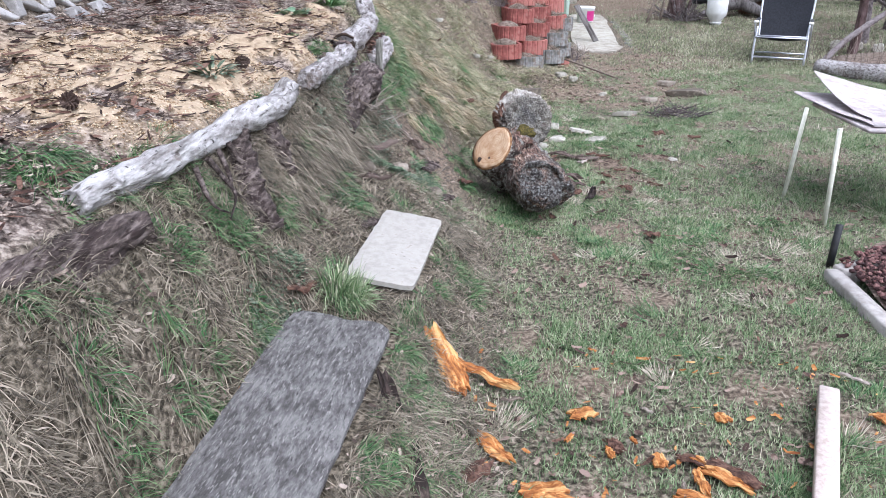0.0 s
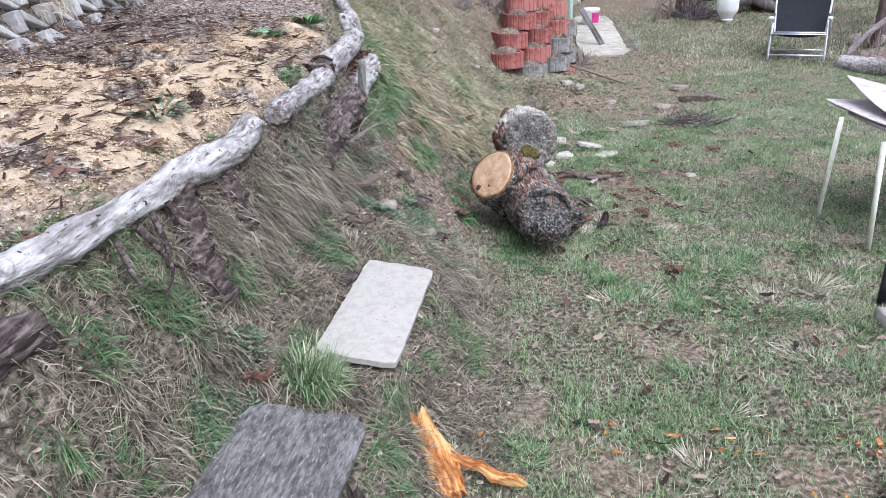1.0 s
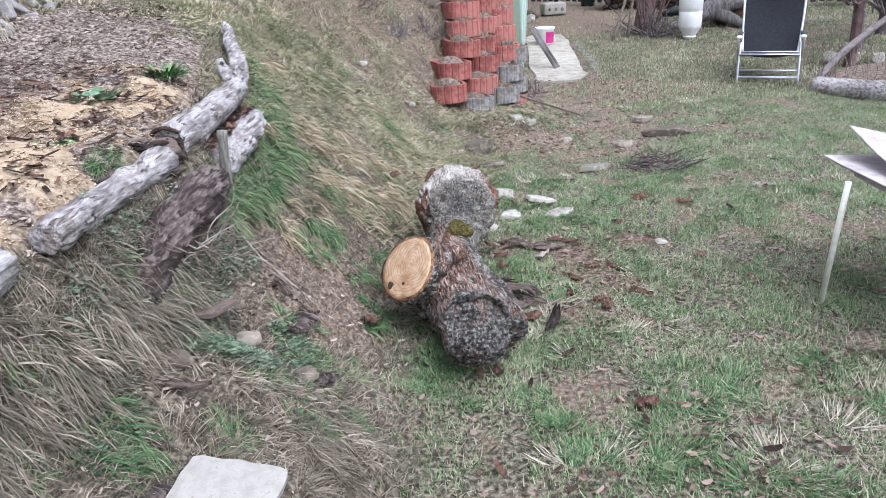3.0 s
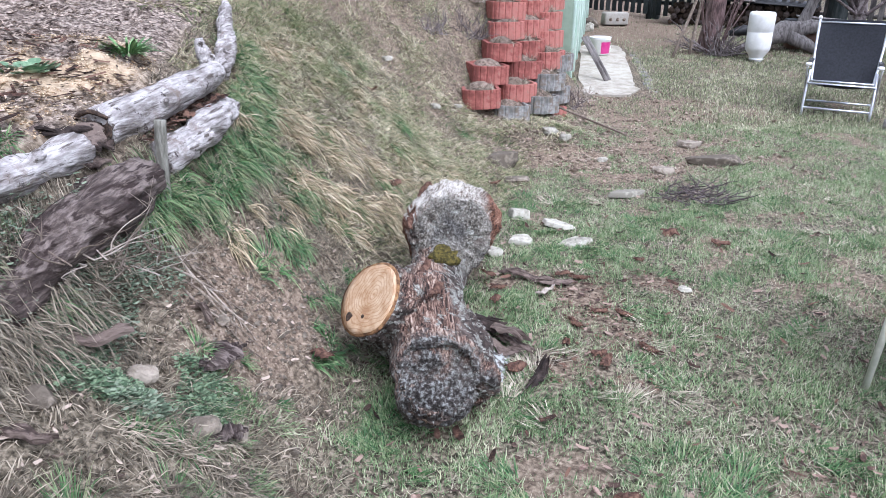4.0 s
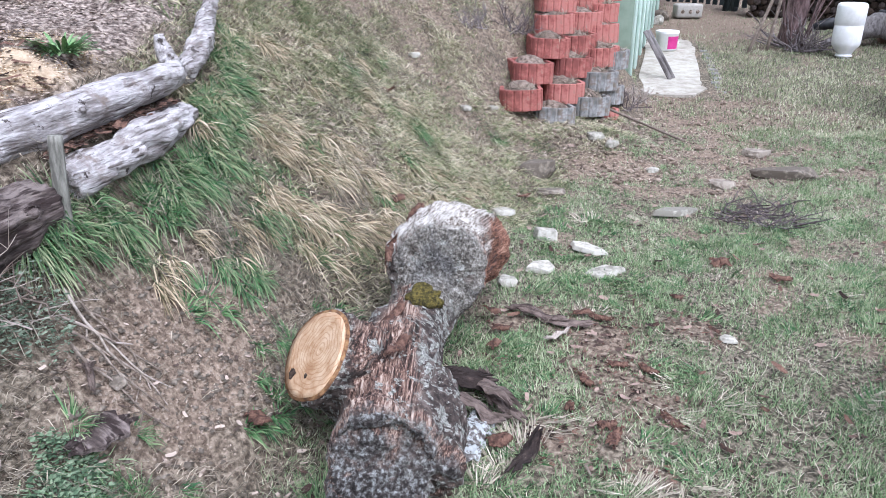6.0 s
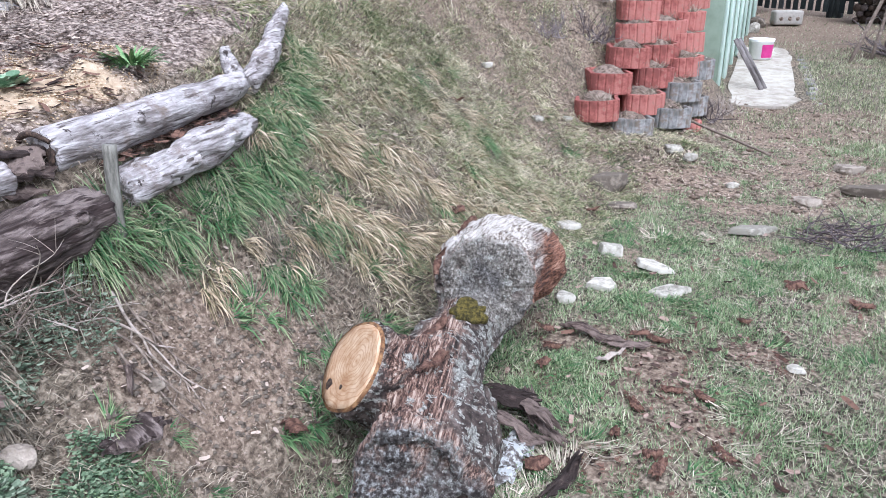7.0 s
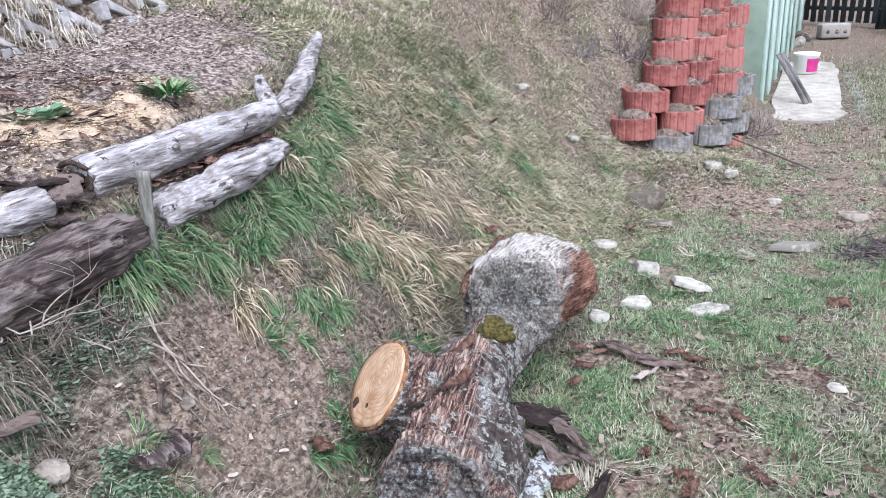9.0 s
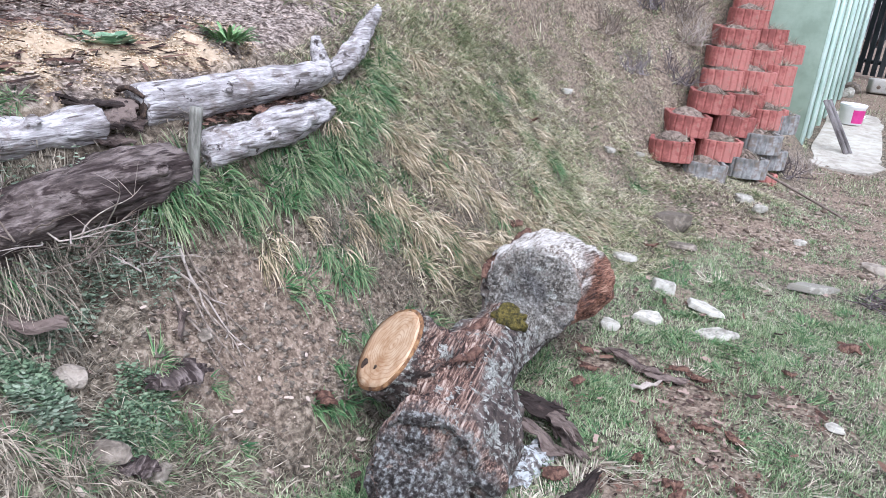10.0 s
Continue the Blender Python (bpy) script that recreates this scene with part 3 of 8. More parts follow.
def ground_material():
    m = bpy.data.materials.new("ground_cover")
    m.use_nodes = True
    nt = m.node_tree
    L = nt.links.new
    p = nt.nodes["Principled BSDF"]
    p.inputs["Roughness"].default_value = 0.95
    p.inputs["Specular IOR Level"].default_value = 0.15
    co = nt.nodes.new("ShaderNodeTexCoord")

    def noise_of(size, detail=5, r=0.65):
        n = nt.nodes.new("ShaderNodeTexNoise")
        n.inputs["Scale"].default_value, n.inputs["Detail"].default_value, n.inputs["Roughness"].default_value = 1 / size, detail, r
        L(co.outputs["Object"], n.inputs["Vector"])
        return n

    def mix(f, a, b):
        x = nt.nodes.new("ShaderNodeMix")
        x.data_type = "RGBA"
        L(f, x.inputs["Factor"])
        L(a, x.inputs["A"])
        L(b, x.inputs["B"])
        return x.outputs["Result"]

    fine, mid, large = noise_of(0.02), noise_of(0.09), noise_of(0.7)
    thatch = ramp_node(nt, [(0.38, (0.028, 0.025, 0.017)), (0.5, (0.105, 0.09, 0.063)), (0.64, (0.29, 0.25, 0.185))])
    L(fine.outputs[0], thatch.inputs[0])
    earth = ramp_node(nt, [(0.34, (0.072, 0.052, 0.037)), (0.5, (0.185, 0.140, 0.101)), (0.67, (0.325, 0.262, 0.197))])
    L(fine.outputs[0], earth.inputs[0])
    mulch = ramp_node(nt, [(0.38, (0.05, 0.038, 0.031)), (0.5, (0.195, 0.155, 0.128)), (0.62, (0.43, 0.37, 0.31))])
    L(fine.outputs[0], mulch.inputs[0])
    dust = ramp_node(nt, [(0.30, (0.24, 0.168, 0.10)), (0.5, (0.40, 0.31, 0.205)), (0.72, (0.52, 0.43, 0.305))])
    saw_grain = nt.nodes.new("ShaderNodeMath")
    saw_grain.operation = "MULTIPLY_ADD"
    L(fine.outputs[0], saw_grain.inputs[0])
    saw_grain.inputs[1].default_value = 0.6
    half_mid = nt.nodes.new("ShaderNodeMath")
    half_mid.operation = "MULTIPLY"
    L(mid.outputs[0], half_mid.inputs[0])
    half_mid.inputs[1].default_value = 0.45
    L(half_mid.outputs[0], saw_grain.inputs[2])
    L(saw_grain.outputs[0], dust.inputs[0])
    at = nt.nodes.new("ShaderNodeVertexColor")
    at.layer_name = "cover"
    sep = nt.nodes.new("ShaderNodeSeparateColor")
    L(at.outputs[0], sep.inputs[0])
    c = mix(sep.outputs[2], thatch.outputs[0], earth.outputs[0])
    c = mix(sep.outputs[1], c, mulch.outputs[0])
    c = mix(sep.outputs[0], c, dust.outputs[0])
    L(c, p.inputs["Base Color"])
    b = nt.nodes.new("ShaderNodeBump")
    b.inputs["Strength"].default_value, b.inputs["Distance"].default_value = 0.8, 0.012
    add = nt.nodes.new("ShaderNodeMath")
    L(fine.outputs[0], add.inputs[0])
    L(mid.outputs[0], add.inputs[1])
    L(add.outputs[0], b.inputs["Height"])
    L(b.outputs[0], p.inputs["Normal"])
    return m


ground_me.materials.append(ground_material())
ground = tagged(new("ground", ground_me), "uneven winter lawn rising to a rough earth bank and a sawdust-covered terrace bed", "ground", kind="structure")


# ---- grass ----
def on_slab(x, y):
    hit = np.zeros(len(x), bool)
    for cx, cy, cz, ax, ay, sx, sy, half_w, half_l in SEATS:
        u, v = (x - cx) * ay - (y - cy) * ax, (x - cx) * ax + (y - cy) * ay
        hit |= (np.abs(u) < half_w + 0.012) & (np.abs(v) < half_l + 0.012)
    return hit


def downhill(x, y):
    e = 0.12
    gx, gy = ground_z(x + e, y) - ground_z(x - e, y), ground_z(x, y + e) - ground_z(x, y - e)
    d = np.sqrt(gx * gx + gy * gy) + 1e-6
    return -gx / d, -gy / d


def blades(name, x, y, length, width, lean, tall=False, hang=0.0, stand=0.5, fan=None):
    """Grass blades at x, y. lean: how far they lie over; hang: how far they turn downhill; stand: how high they arch."""
    k = ~on_slab(x, y)
    x, y, length, width, lean = x[k], y[k], length[k], width[k], lean[k]
    fan = None if fan is None else fan[k]
    n = len(x)
    z = ground_z(x, y) - 0.004
    a = rng.uniform(0, 2 * math.pi, n)
    dx, dy = np.cos(a), np.sin(a)
    if fan is not None:
        dx, dy = 0.35 * dx + fan[:, 0], 0.35 * dy + fan[:, 1]
    if hang:
        hx, hy = downhill(x, y)
        dx, dy = dx * (1 - hang) + hx * hang, dy * (1 - hang) + hy * hang
    f = a + math.pi / 2 + rng.normal(0, 0.5, n)
    side = np.column_stack([np.cos(f) * width * 0.5, np.sin(f) * width * 0.5, np.zeros(n)])
    base = np.column_stack([x, y, z])
    h = np.sqrt(np.clip(1 - lean ** 2, 0.02, 1))
    if not tall:
        tip = base + np.column_stack([dx * length * lean, dy * length * lean, length * h])
        v = np.stack([base - side, base + side, tip], 1).reshape(-1, 3)
        k = np.arange(n) * 3
        return fast_mesh(name, v, np.column_stack([k, k + 1, k + 2]))
    out = length * lean
    half = base + np.column_stack([dx * out * 0.42, dy * out * 0.42, length * (stand * h + 0.12)])
    tx, ty = x + dx * out, y + dy * out
    droop = np.maximum(ground_z(tx, ty) + 0.004, half[:, 2] + length * (h * 0.75 - 0.45 * lean))
    tip = np.column_stack([tx, ty, droop])
    v = np.stack([base - side, base + side, half + side * 0.85, half - side * 0.85, tip], 1).reshape(-1, 3)
    k = np.arange(n) * 5
    tri = np.concatenate([np.column_stack([k, k + 1, k + 2]), np.column_stack([k, k + 2, k + 3]), np.column_stack([k + 3, k + 2, k + 4])])
    return fast_mesh(name, v, tri)


def grass(name, label, material, *args, **kw):
    ob = tagged(new(name, blades(name, *args, **kw)), label, "grass", kind="stuff")
    ob.data.materials.append(material)
    return ob


def scatter(n, x0, x1, y0, y1, power=1.0):
    return rng.uniform(x0, x1, n), y0 + (y1 - y0) * rng.uniform(0, 1, n) ** power


def keep(x, y, chance):
    k = rng.uniform(0, 1, len(x)) < chance
    return x[k], y[k]


def clumped(x, y, per, radius):
    """Each place becomes a clump of places."""
    x, y = np.repeat(x, per), np.repeat(y, per)
    r, a = radius * np.sqrt(rng.uniform(0, 1, len(x))), rng.uniform(0, 2 * math.pi, len(x))
    return x + r * np.cos(a), y + r * np.sin(a)


PAD = (1.50, 2.15, 9.9, 12.9)


def off_pad(x, y):
    return 1 - ((x > PAD[0] - 0.1) & (x < PAD[1] + 0.02 * (y - 9.9)) & (y > PAD[2]) & (y < PAD[3])).astype(float)


M["lawn"] = blade_material("short_lawn_grass", [(0.050, 0.092, 0.036), (0.128, 0.212, 0.088), (0.225, 0.318, 0.153), (0.35, 0.41, 0.235), (0.54, 0.53, 0.375)], 0.28, 0.5, own=0.85)
M["lawn_far"] = blade_material("olive_lawn_grass", [(0.07, 0.10, 0.045), (0.17, 0.21, 0.105), (0.29, 0.32, 0.185), (0.44, 0.44, 0.285), (0.63, 0.59, 0.45)], 0.6, 0.6, own=0.8)
M["straw"] = blade_material("dry_lawn_straw", [(0.20, 0.17, 0.13), (0.42, 0.37, 0.28), (0.64, 0.58, 0.46)], 0.5, 0.3)
M["upper_grass"] = blade_material("pale_bank_grass", [(0.06, 0.10, 0.036), (0.17, 0.215, 0.09), (0.34, 0.33, 0.185), (0.53, 0.475, 0.32), (0.72, 0.645, 0.49)], 0.3, 0.6, own=0.8)
M["hanging_straw"] = blade_material("long_hanging_straw", [(0.07, 0.08, 0.034), (0.20, 0.162, 0.092), (0.36, 0.285, 0.18), (0.53, 0.44, 0.295), (0.70, 0.61, 0.45)], 0.16, 0.45, own=0.85)
M["dry_grass"] = blade_material("dry_straw", [(0.048, 0.042, 0.030), (0.135, 0.116, 0.084), (0.27, 0.232, 0.170), (0.51, 0.447, 0.34)], 0.14, 0.5, own=0.8)
M["fresh_grass"] = blade_material("fresh_green_grass", [(0.012, 0.045, 0.018), (0.032, 0.100, 0.034), (0.064, 0.162, 0.054), (0.125, 0.23, 0.088), (0.32, 0.34, 0.19)], 0.12, 0.3, own=0.8, dry_tip=(0.62, 0.54, 0.36))


def lawn_chance(x, y):
    t = np.interp(y, GY, toe)
    thick = 0.42 + 0.58 * step(0.36, 0.56, fbm(x, y, 0.35, 3, 12))
    return step(-0.12, 0.08, x - t + 0.14 * (1 - step(2.4, 2.8, y))) * (1 - 0.93 * bare_mask(x, y)) * thick * (x < 0.75 + 0.62 * (y - 0.3))


x, y = scatter(64000, 0.0, 4.6, 1.0, 9.0, 1.1)
x, y = clumped(*keep(x, y, lawn_chance(x, y)), 13, 0.035)
n = len(x)
grass("lawn_grass", "short patchy green lawn grass in small clumps", M["lawn"], x, y, rng.uniform(0.014, 0.042, n) * (0.6 + 0.8 * fbm(x, y, 0.3, 2, 13)), rng.uniform(0.003, 0.0055, n), rng.uniform(0.3, 0.96, n))
x, y = scatter(165000, 0.0, 4.6, 1.0, 9.0, 1.1)
x, y = keep(x, y, np.clip(lawn_chance(x, y) + 0.15, 0, 1) * np.clip(step(0.40, 0.62, fbm(x, y, 0.3, 3, 15)) - 0.35 * (1 - step(0.9, 1.6, x)) + 0.75 * step(1.2, 2.2, x), 0, 1) * (x > np.interp(y, GY, toe) - 0.1) * (0.40 + 0.60 * step(2.6, 3.6, y)))
n = len(x)
grass("lawn_straw", "flat dry straw between the lawn grass", M["straw"], x, y, rng.uniform(0.025, 0.07, n), rng.uniform(0.0022, 0.0045, n), rng.uniform(0.85, 0.99, n))
x, y = scatter(150000, 0.8, 8.0, 8.8, 16.5, 1.3)
x, y = keep(x, y, (1 - 0.93 * bare_mask(x, y)) * off_pad(x, y) * (x > np.interp(y, GY, toe)))
n = len(x)
grass("lawn_grass", "short green lawn grass further off", M["lawn_far"], x, y, rng.uniform(0.02, 0.05, n), rng.uniform(0.006, 0.012, n), rng.uniform(0.2, 0.9, n))


def bank_place(n, y0, y1, power=1.0):
    """Random places on the bank between its toe and its crest, and how far up they lie (0 to 1)."""
    y = y0 + (y1 - y0) * rng.uniform(0, 1, n) ** power
    u = rng.uniform(-0.05, 1.08, n)
    t, c = np.interp(y, GY, toe), np.interp(y, GY, crest_x)
    return t + (c - t) * u, y, u


# thin matted cover over the whole bank
x, y, u = bank_place(120000, 0.2, 8.4)
k = rng.uniform(0, 1, len(x)) < (1 - 0.9 * bare_mask(x, y)) * (0.10 + 0.45 * (1 - step(3.0, 3.8, y)) + 0.35 * step(4.2, 5.0, y) + 0.55 * step(0.47, 0.60, fbm(x, y, 0.20, 3, 31)))
x, y = x[k], y[k]
n = len(x)
grass("bank_grass", "matted dry grass and straw on the bank", M["dry_grass"], x, y, rng.uniform(0.03, 0.10, n), rng.uniform(0.0022, 0.0042, n), rng.uniform(0.75, 0.99, n), tall=True, hang=0.4, stand=0.25)


def arched(name, x, y, length, width, dx, dy, rise, droop, wither=0.0):
    """Long blades that rise, arch over and hang: five rings each, tapering to the tip."""
    k = ~on_slab(x, y)
    x, y, length, width, dx, dy, rise, droop = (q[k] for q in (x, y, length, width, dx, dy, rise, droop))
    n = len(x)
    z0 = ground_z(x, y) - 0.008
    run = np.sqrt(np.clip(1 - (0.8 * rise) ** 2, 0.1, 1))
    a = np.arctan2(dy, dx) + math.pi / 2 + rng.normal(0, 0.45, n)
    sx, sy, sz = np.cos(a) * width / 2, np.sin(a) * width / 2, rng.normal(0, 0.25, n) * width
    bend = rng.normal(0, 0.12, n)
    free = rng.uniform(0.003, 0.03, n)
    tip = np.clip(rng.normal(0.35, 0.4, n), 0, 1) * wither
    rows, dry = [], []
    for u, w in ((0.0, 0.9), (0.28, 1.0), (0.55, 0.9), (0.8, 0.6), (1.0, 0.06)):
        cx = x + length * run * u * (dx - dy * bend * u)
        cy = y + length * run * u * (dy + dx * bend * u)
        cz = np.maximum(z0 + length * (rise * u - droop * u * u), ground_z(cx, cy) + free * u)
        for side in (-1, 1):
            rows.append(np.column_stack([cx + side * sx * w, cy + side * sy * w, cz + side * sz * w]))
            dry.append(tip * np.clip(u * 1.6 - 0.5, 0, 1))
    v = np.stack(rows, 1).reshape(-1, 3)
    quad = np.array([(0, 1, 3, 2), (2, 3, 5, 4), (4, 5, 7, 6), (6, 7, 9, 8)])
    f = (np.arange(n)[:, None, None] * 10 + quad[None]).reshape(-1, 4)
    me = fast_mesh(name, v, f, True)
    at = me.attributes.new("withered", "FLOAT", "POINT")
    at.data.foreach_set("value", np.stack(dry, 1).ravel().astype(np.float32))
    return me


def tufts(name, label, material, places, per, radius, length, width, comb=0.8, rise=(0.3, 0.9), droop=(0.35, 1.0), wither=0.0, fan=0.5):
    """Grass tufts at (x, y, size): the blades of each fan out from its heart and are combed downhill."""
    cx, cy, scale = np.array(places, float).T
    hx, hy = downhill(cx, cy)
    cols = []
    for px, py, sc, gx, gy in zip(cx, cy, scale, hx, hy):
        lay, k = rng.uniform(0, 2 * math.pi), max(6, int(per * sc))
        r, a = np.sqrt(rng.uniform(0, 1, k)), rng.uniform(0, 2 * math.pi, k)
        dx = comb * gx + (1 - comb) * math.cos(lay) + fan * r * np.cos(a) + rng.normal(0, 0.12, k)
        dy = comb * gy + (1 - comb) * math.sin(lay) + fan * r * np.sin(a) + rng.normal(0, 0.12, k)
        q = np.sqrt(dx * dx + dy * dy) + 1e-6
        cols.append(np.column_stack([px + radius * sc * r * np.cos(a), py + radius * sc * r * np.sin(a), rng.uniform(0.45, 1.05, k) * length * (0.55 + 0.45 * sc), dx / q, dy / q]))
    x, y, l, dx, dy = np.concatenate(cols).T
    n = len(x)
    ob = tagged(new(name, arched(name, x, y, l, rng.uniform(0.6, 1.15, n) * width, dx, dy, rng.uniform(*rise, n), rng.uniform(*droop, n), wither)), label, "grass", kind="stuff")
    ob.data.materials.append(material)
    return ob


def bank_tufts(n, y0, y1, u0, u1, seed, gap=0.0):
    """Places on the bank, u from its toe (0) to its crest (1); gap: how much of it stays open."""
    r = np.random.default_rng(seed)
    out = []
    while len(out) < n:
        y, u = r.uniform(y0, y1), r.uniform(u0, u1)
        t, c = np.interp(y, GY, toe), np.interp(y, GY, crest_x)
        x = t + (c - t) * u
        if float(bare_mask(np.array([x]), np.array([y]))[0]) < 0.45 and float(fbm(np.array([x]), np.array([y]), 0.28, 2, 33)[0]) > gap:
            out.append((x, y, r.uniform(0.5, 1.2)))
    return out


def line_tufts(n, line, seed, wide=0.05, size=(0.6, 1.2)):
    """Places scattered along a line of (x, y)."""
    r = np.random.default_rng(seed)
    p = smooth_path(line, 60)
    return [(*(p[int(k)] + r.normal(0, wide, 2)), r.uniform(*size)) for k in r.uniform(0, 59.9, n)]


SHOULDER = [(-0.36, 4.08), (-0.345, 4.35), (-0.335, 4.72), (-0.365, 5.05), (-0.43, 5.3), (-0.56, 5.6), (-0.66, 5.9)]
green_places = line_tufts(46, SHOULDER[:5], 1, 0.035, (0.6, 1.15)) + line_tufts(24, SHOULDER[3:], 2, 0.04) + line_tufts(14, [(-0.20, 4.5), (-0.14, 4.75), (-0.10, 5.0)], 3, 0.05, (0.4, 0.8)) + bank_tufts(40, 4.8, 7.2, 0.05, 0.85, 11, 0.44) + line_tufts(7, [(0.02, 4.55), (0.08, 4.75), (0.18, 5.0)], 5, 0.04, (0.3, 0.6)) + line_tufts(9, [(0.08, 4.1), (0.10, 4.35), (0.12, 4.5)], 6, 0.03, (0.25, 0.45))
near_green = [(-0.25, 2.31, 1.1), (-0.23, 2.33, 1.1), (-0.27, 2.32, 1.1), (-0.25, 2.35, 1.1), (-0.22, 2.31, 1.0), (-0.24, 2.34, 1.1), (-0.80, 1.92, 1.0), (-0.9, 1.95, 1.0), (-0.1, 3.45, 0.6), (0.0, 3.75, 0.5), (-0.52, 3.02, 0.7), (-0.50, 3.12, 0.7), (-0.44, 2.85, 0.6), (-0.68, 2.95, 0.5), (-0.60, 3.86, 0.6), (-0.62, 3.76, 0.6), (-0.5, 2.62, 0.6), (-0.72, 1.42, 0.7), (-0.66, 1.55, 0.6), (-0.07, 3.80, 0.6), (-0.03, 3.72, 0.6), (-0.12, 3.86, 0.5), (0.02, 3.84, 0.5), (-0.05, 3.98, 0.4), (0.04, 3.66, 0.5), (0.07, 3.95, 0.4)] + bank_tufts(64, 0.8, 3.7, 0.05, 0.95, 2, 0.47) + line_tufts(30, [(0.10, 1.35), (0.06, 1.75), (0.03, 2.15), (0.08, 2.5)], 7, 0.06, (0.3, 0.65)) + line_tufts(12, [(-0.48, 1.55), (-0.46, 1.8), (-0.44, 2.1)], 8, 0.04, (0.5, 0.8)) + line_tufts(14, [(-0.90, 1.8), (-0.78, 2.05), (-0.70, 2.3)], 9, 0.05, (0.5, 1.0))
green_places += [(0.38, 7.55, 1.1), (0.34, 7.5, 0.9)]
tufts("green_tufts", "small green grass tufts on the lower bank", M["fresh_grass"], near_green, 110, 0.04, 0.095, 0.0027, 0.45, (0.4, 1.1), (0.4, 1.3), 0.5, 0.8)
tufts("green_tufts", "lush green grass tufts below the border logs", M["fresh_grass"], green_places, 95, 0.036, 0.125, 0.0045, 0.45, (0.4, 1.2), (0.6, 1.5), 0.55, 0.7)
hang_places = line_tufts(34, [(-0.50, 2.85), (-0.50, 3.1), (-0.47, 3.3), (-0.45, 3.55), (-0.42, 3.75)], 31, 0.04, (0.6, 1.1))
tufts("straw_tufts", "brown dead straw hanging down under the border logs", M["dry_grass"], hang_places, 62, 0.05, 0.14, 0.0030, 0.5, (0.1, 0.8), (0.6, 1.5), 0.0, 0.8)
tufts("green_tufts", "green grass tufts under the dead straw", M["fresh_grass"], [(-0.36, 3.02, 1.0), (-0.33, 3.08, 0.9), (-0.38, 3.12, 0.8), (-0.34, 3.0, 0.8), (-0.48, 3.50, 0.5), (-0.60, 3.80, 0.5), (-0.66, 3.0, 0.6), (-0.70, 2.7, 0.5), (-0.64, 3.2, 0.6), (-0.90, 1.85, 1.0), (-0.95, 1.95, 0.9), (-1.0, 1.9, 0.8)], 110, 0.05, 0.14, 0.0032, 0.4, (0.4, 1.1), (0.6, 1.4), 0.3, 0.8)
tufts("green_tufts", "bright yellow green grass tuft between the two slabs", M["lawn"], [(-0.26, 2.32, 1.2), (-0.23, 2.33, 1.2), (-0.24, 2.36, 1.1), (-0.21, 2.34, 1.0)], 130, 0.045, 0.13, 0.0035, 0.2, (0.7, 1.5), (0.3, 1.0), 0.0, 1.0)
tufts("straw_tufts", "dead straw and roots hanging over the rotten log", M["dry_grass"], line_tufts(20, [(-0.46, 3.55), (-0.40, 3.80), (-0.36, 4.0), (-0.36, 4.15)], 32, 0.03, (0.5, 0.9)), 50, 0.05, 0.13, 0.0030, 0.4, (0.6, 1.4), (0.8, 1.8), 0.0, 0.9)
tufts("green_tufts", "short green grass on the earth beside the log", M["lawn"], [(-0.05, 3.67, 0.6), (0.02, 3.74, 0.7), (0.07, 3.84, 0.6), (0.04, 3.64, 0.5), (-0.21, 3.57, 0.6), (-0.02, 3.84, 0.4), (0.11, 3.88, 0.5), (-0.30, 3.54, 0.6), (-0.21, 3.56, 0.6), (-0.10, 3.72, 0.6), (-0.33, 3.61, 0.6)], 150, 0.09, 0.07, 0.0032, 0.2, (0.4, 1.2), (0.3, 1.0), 0.0, 1.0)
straw_places = line_tufts(14, [(-0.22, 4.35), (-0.205, 4.55), (-0.21, 4.85), (-0.20, 5.1)], 21, 0.04, (0.35, 0.7)) + line_tufts(22, [(-0.40, 5.35), (-0.22, 5.5), (-0.06, 5.75), (0.10, 6.0), (0.25, 6.25)], 22, 0.05) + line_tufts(18, [(-0.15, 5.05), (-0.03, 5.3), (0.08, 5.6), (0.22, 5.9)], 23, 0.05) + bank_tufts(50, 5.0, 7.1, 0.08, 0.95, 24, 0.44)
tufts("straw_tufts", "long pale straw hanging down the bank", M["hanging_straw"], straw_places, 80, 0.036, 0.140, 0.0045, 0.62, (0.25, 1.0), (0.6, 1.5), 0.0, 0.6)
dry_places = bank_tufts(160, 0.3, 3.7, 0.1, 1.0, 5, 0.34) + bank_tufts(50, 6.6, 8.8, 0.05, 1.0, 6, 0.48) + bank_tufts(46, 4.6, 6.8, 0.02, 0.8, 12) + line_tufts(40, [(-0.60, 2.55), (-0.53, 2.95), (-0.47, 3.3), (-0.42, 3.75)], 13, 0.045) + bank_tufts(60, 0.8, 2.4, 0.05, 0.9, 25)
tufts("dry_tufts", "dry grey-brown grass tufts on the bank", M["dry_grass"], dry_places, 120, 0.07, 0.088, 0.0028, 0.5, (0.1, 0.7), (0.4, 1.2), 0.0, 0.7)
tufts("turf_tufts", "short rough turf on the shoulder of the bank", M["upper_grass"], bank_tufts(330, 5.6, 8.3, -0.02, 1.35, 61, 0.36), 60, 0.075, 0.075, 0.0042, 0.45, (0.2, 0.9), (0.3, 1.0), 0.0, 0.8)
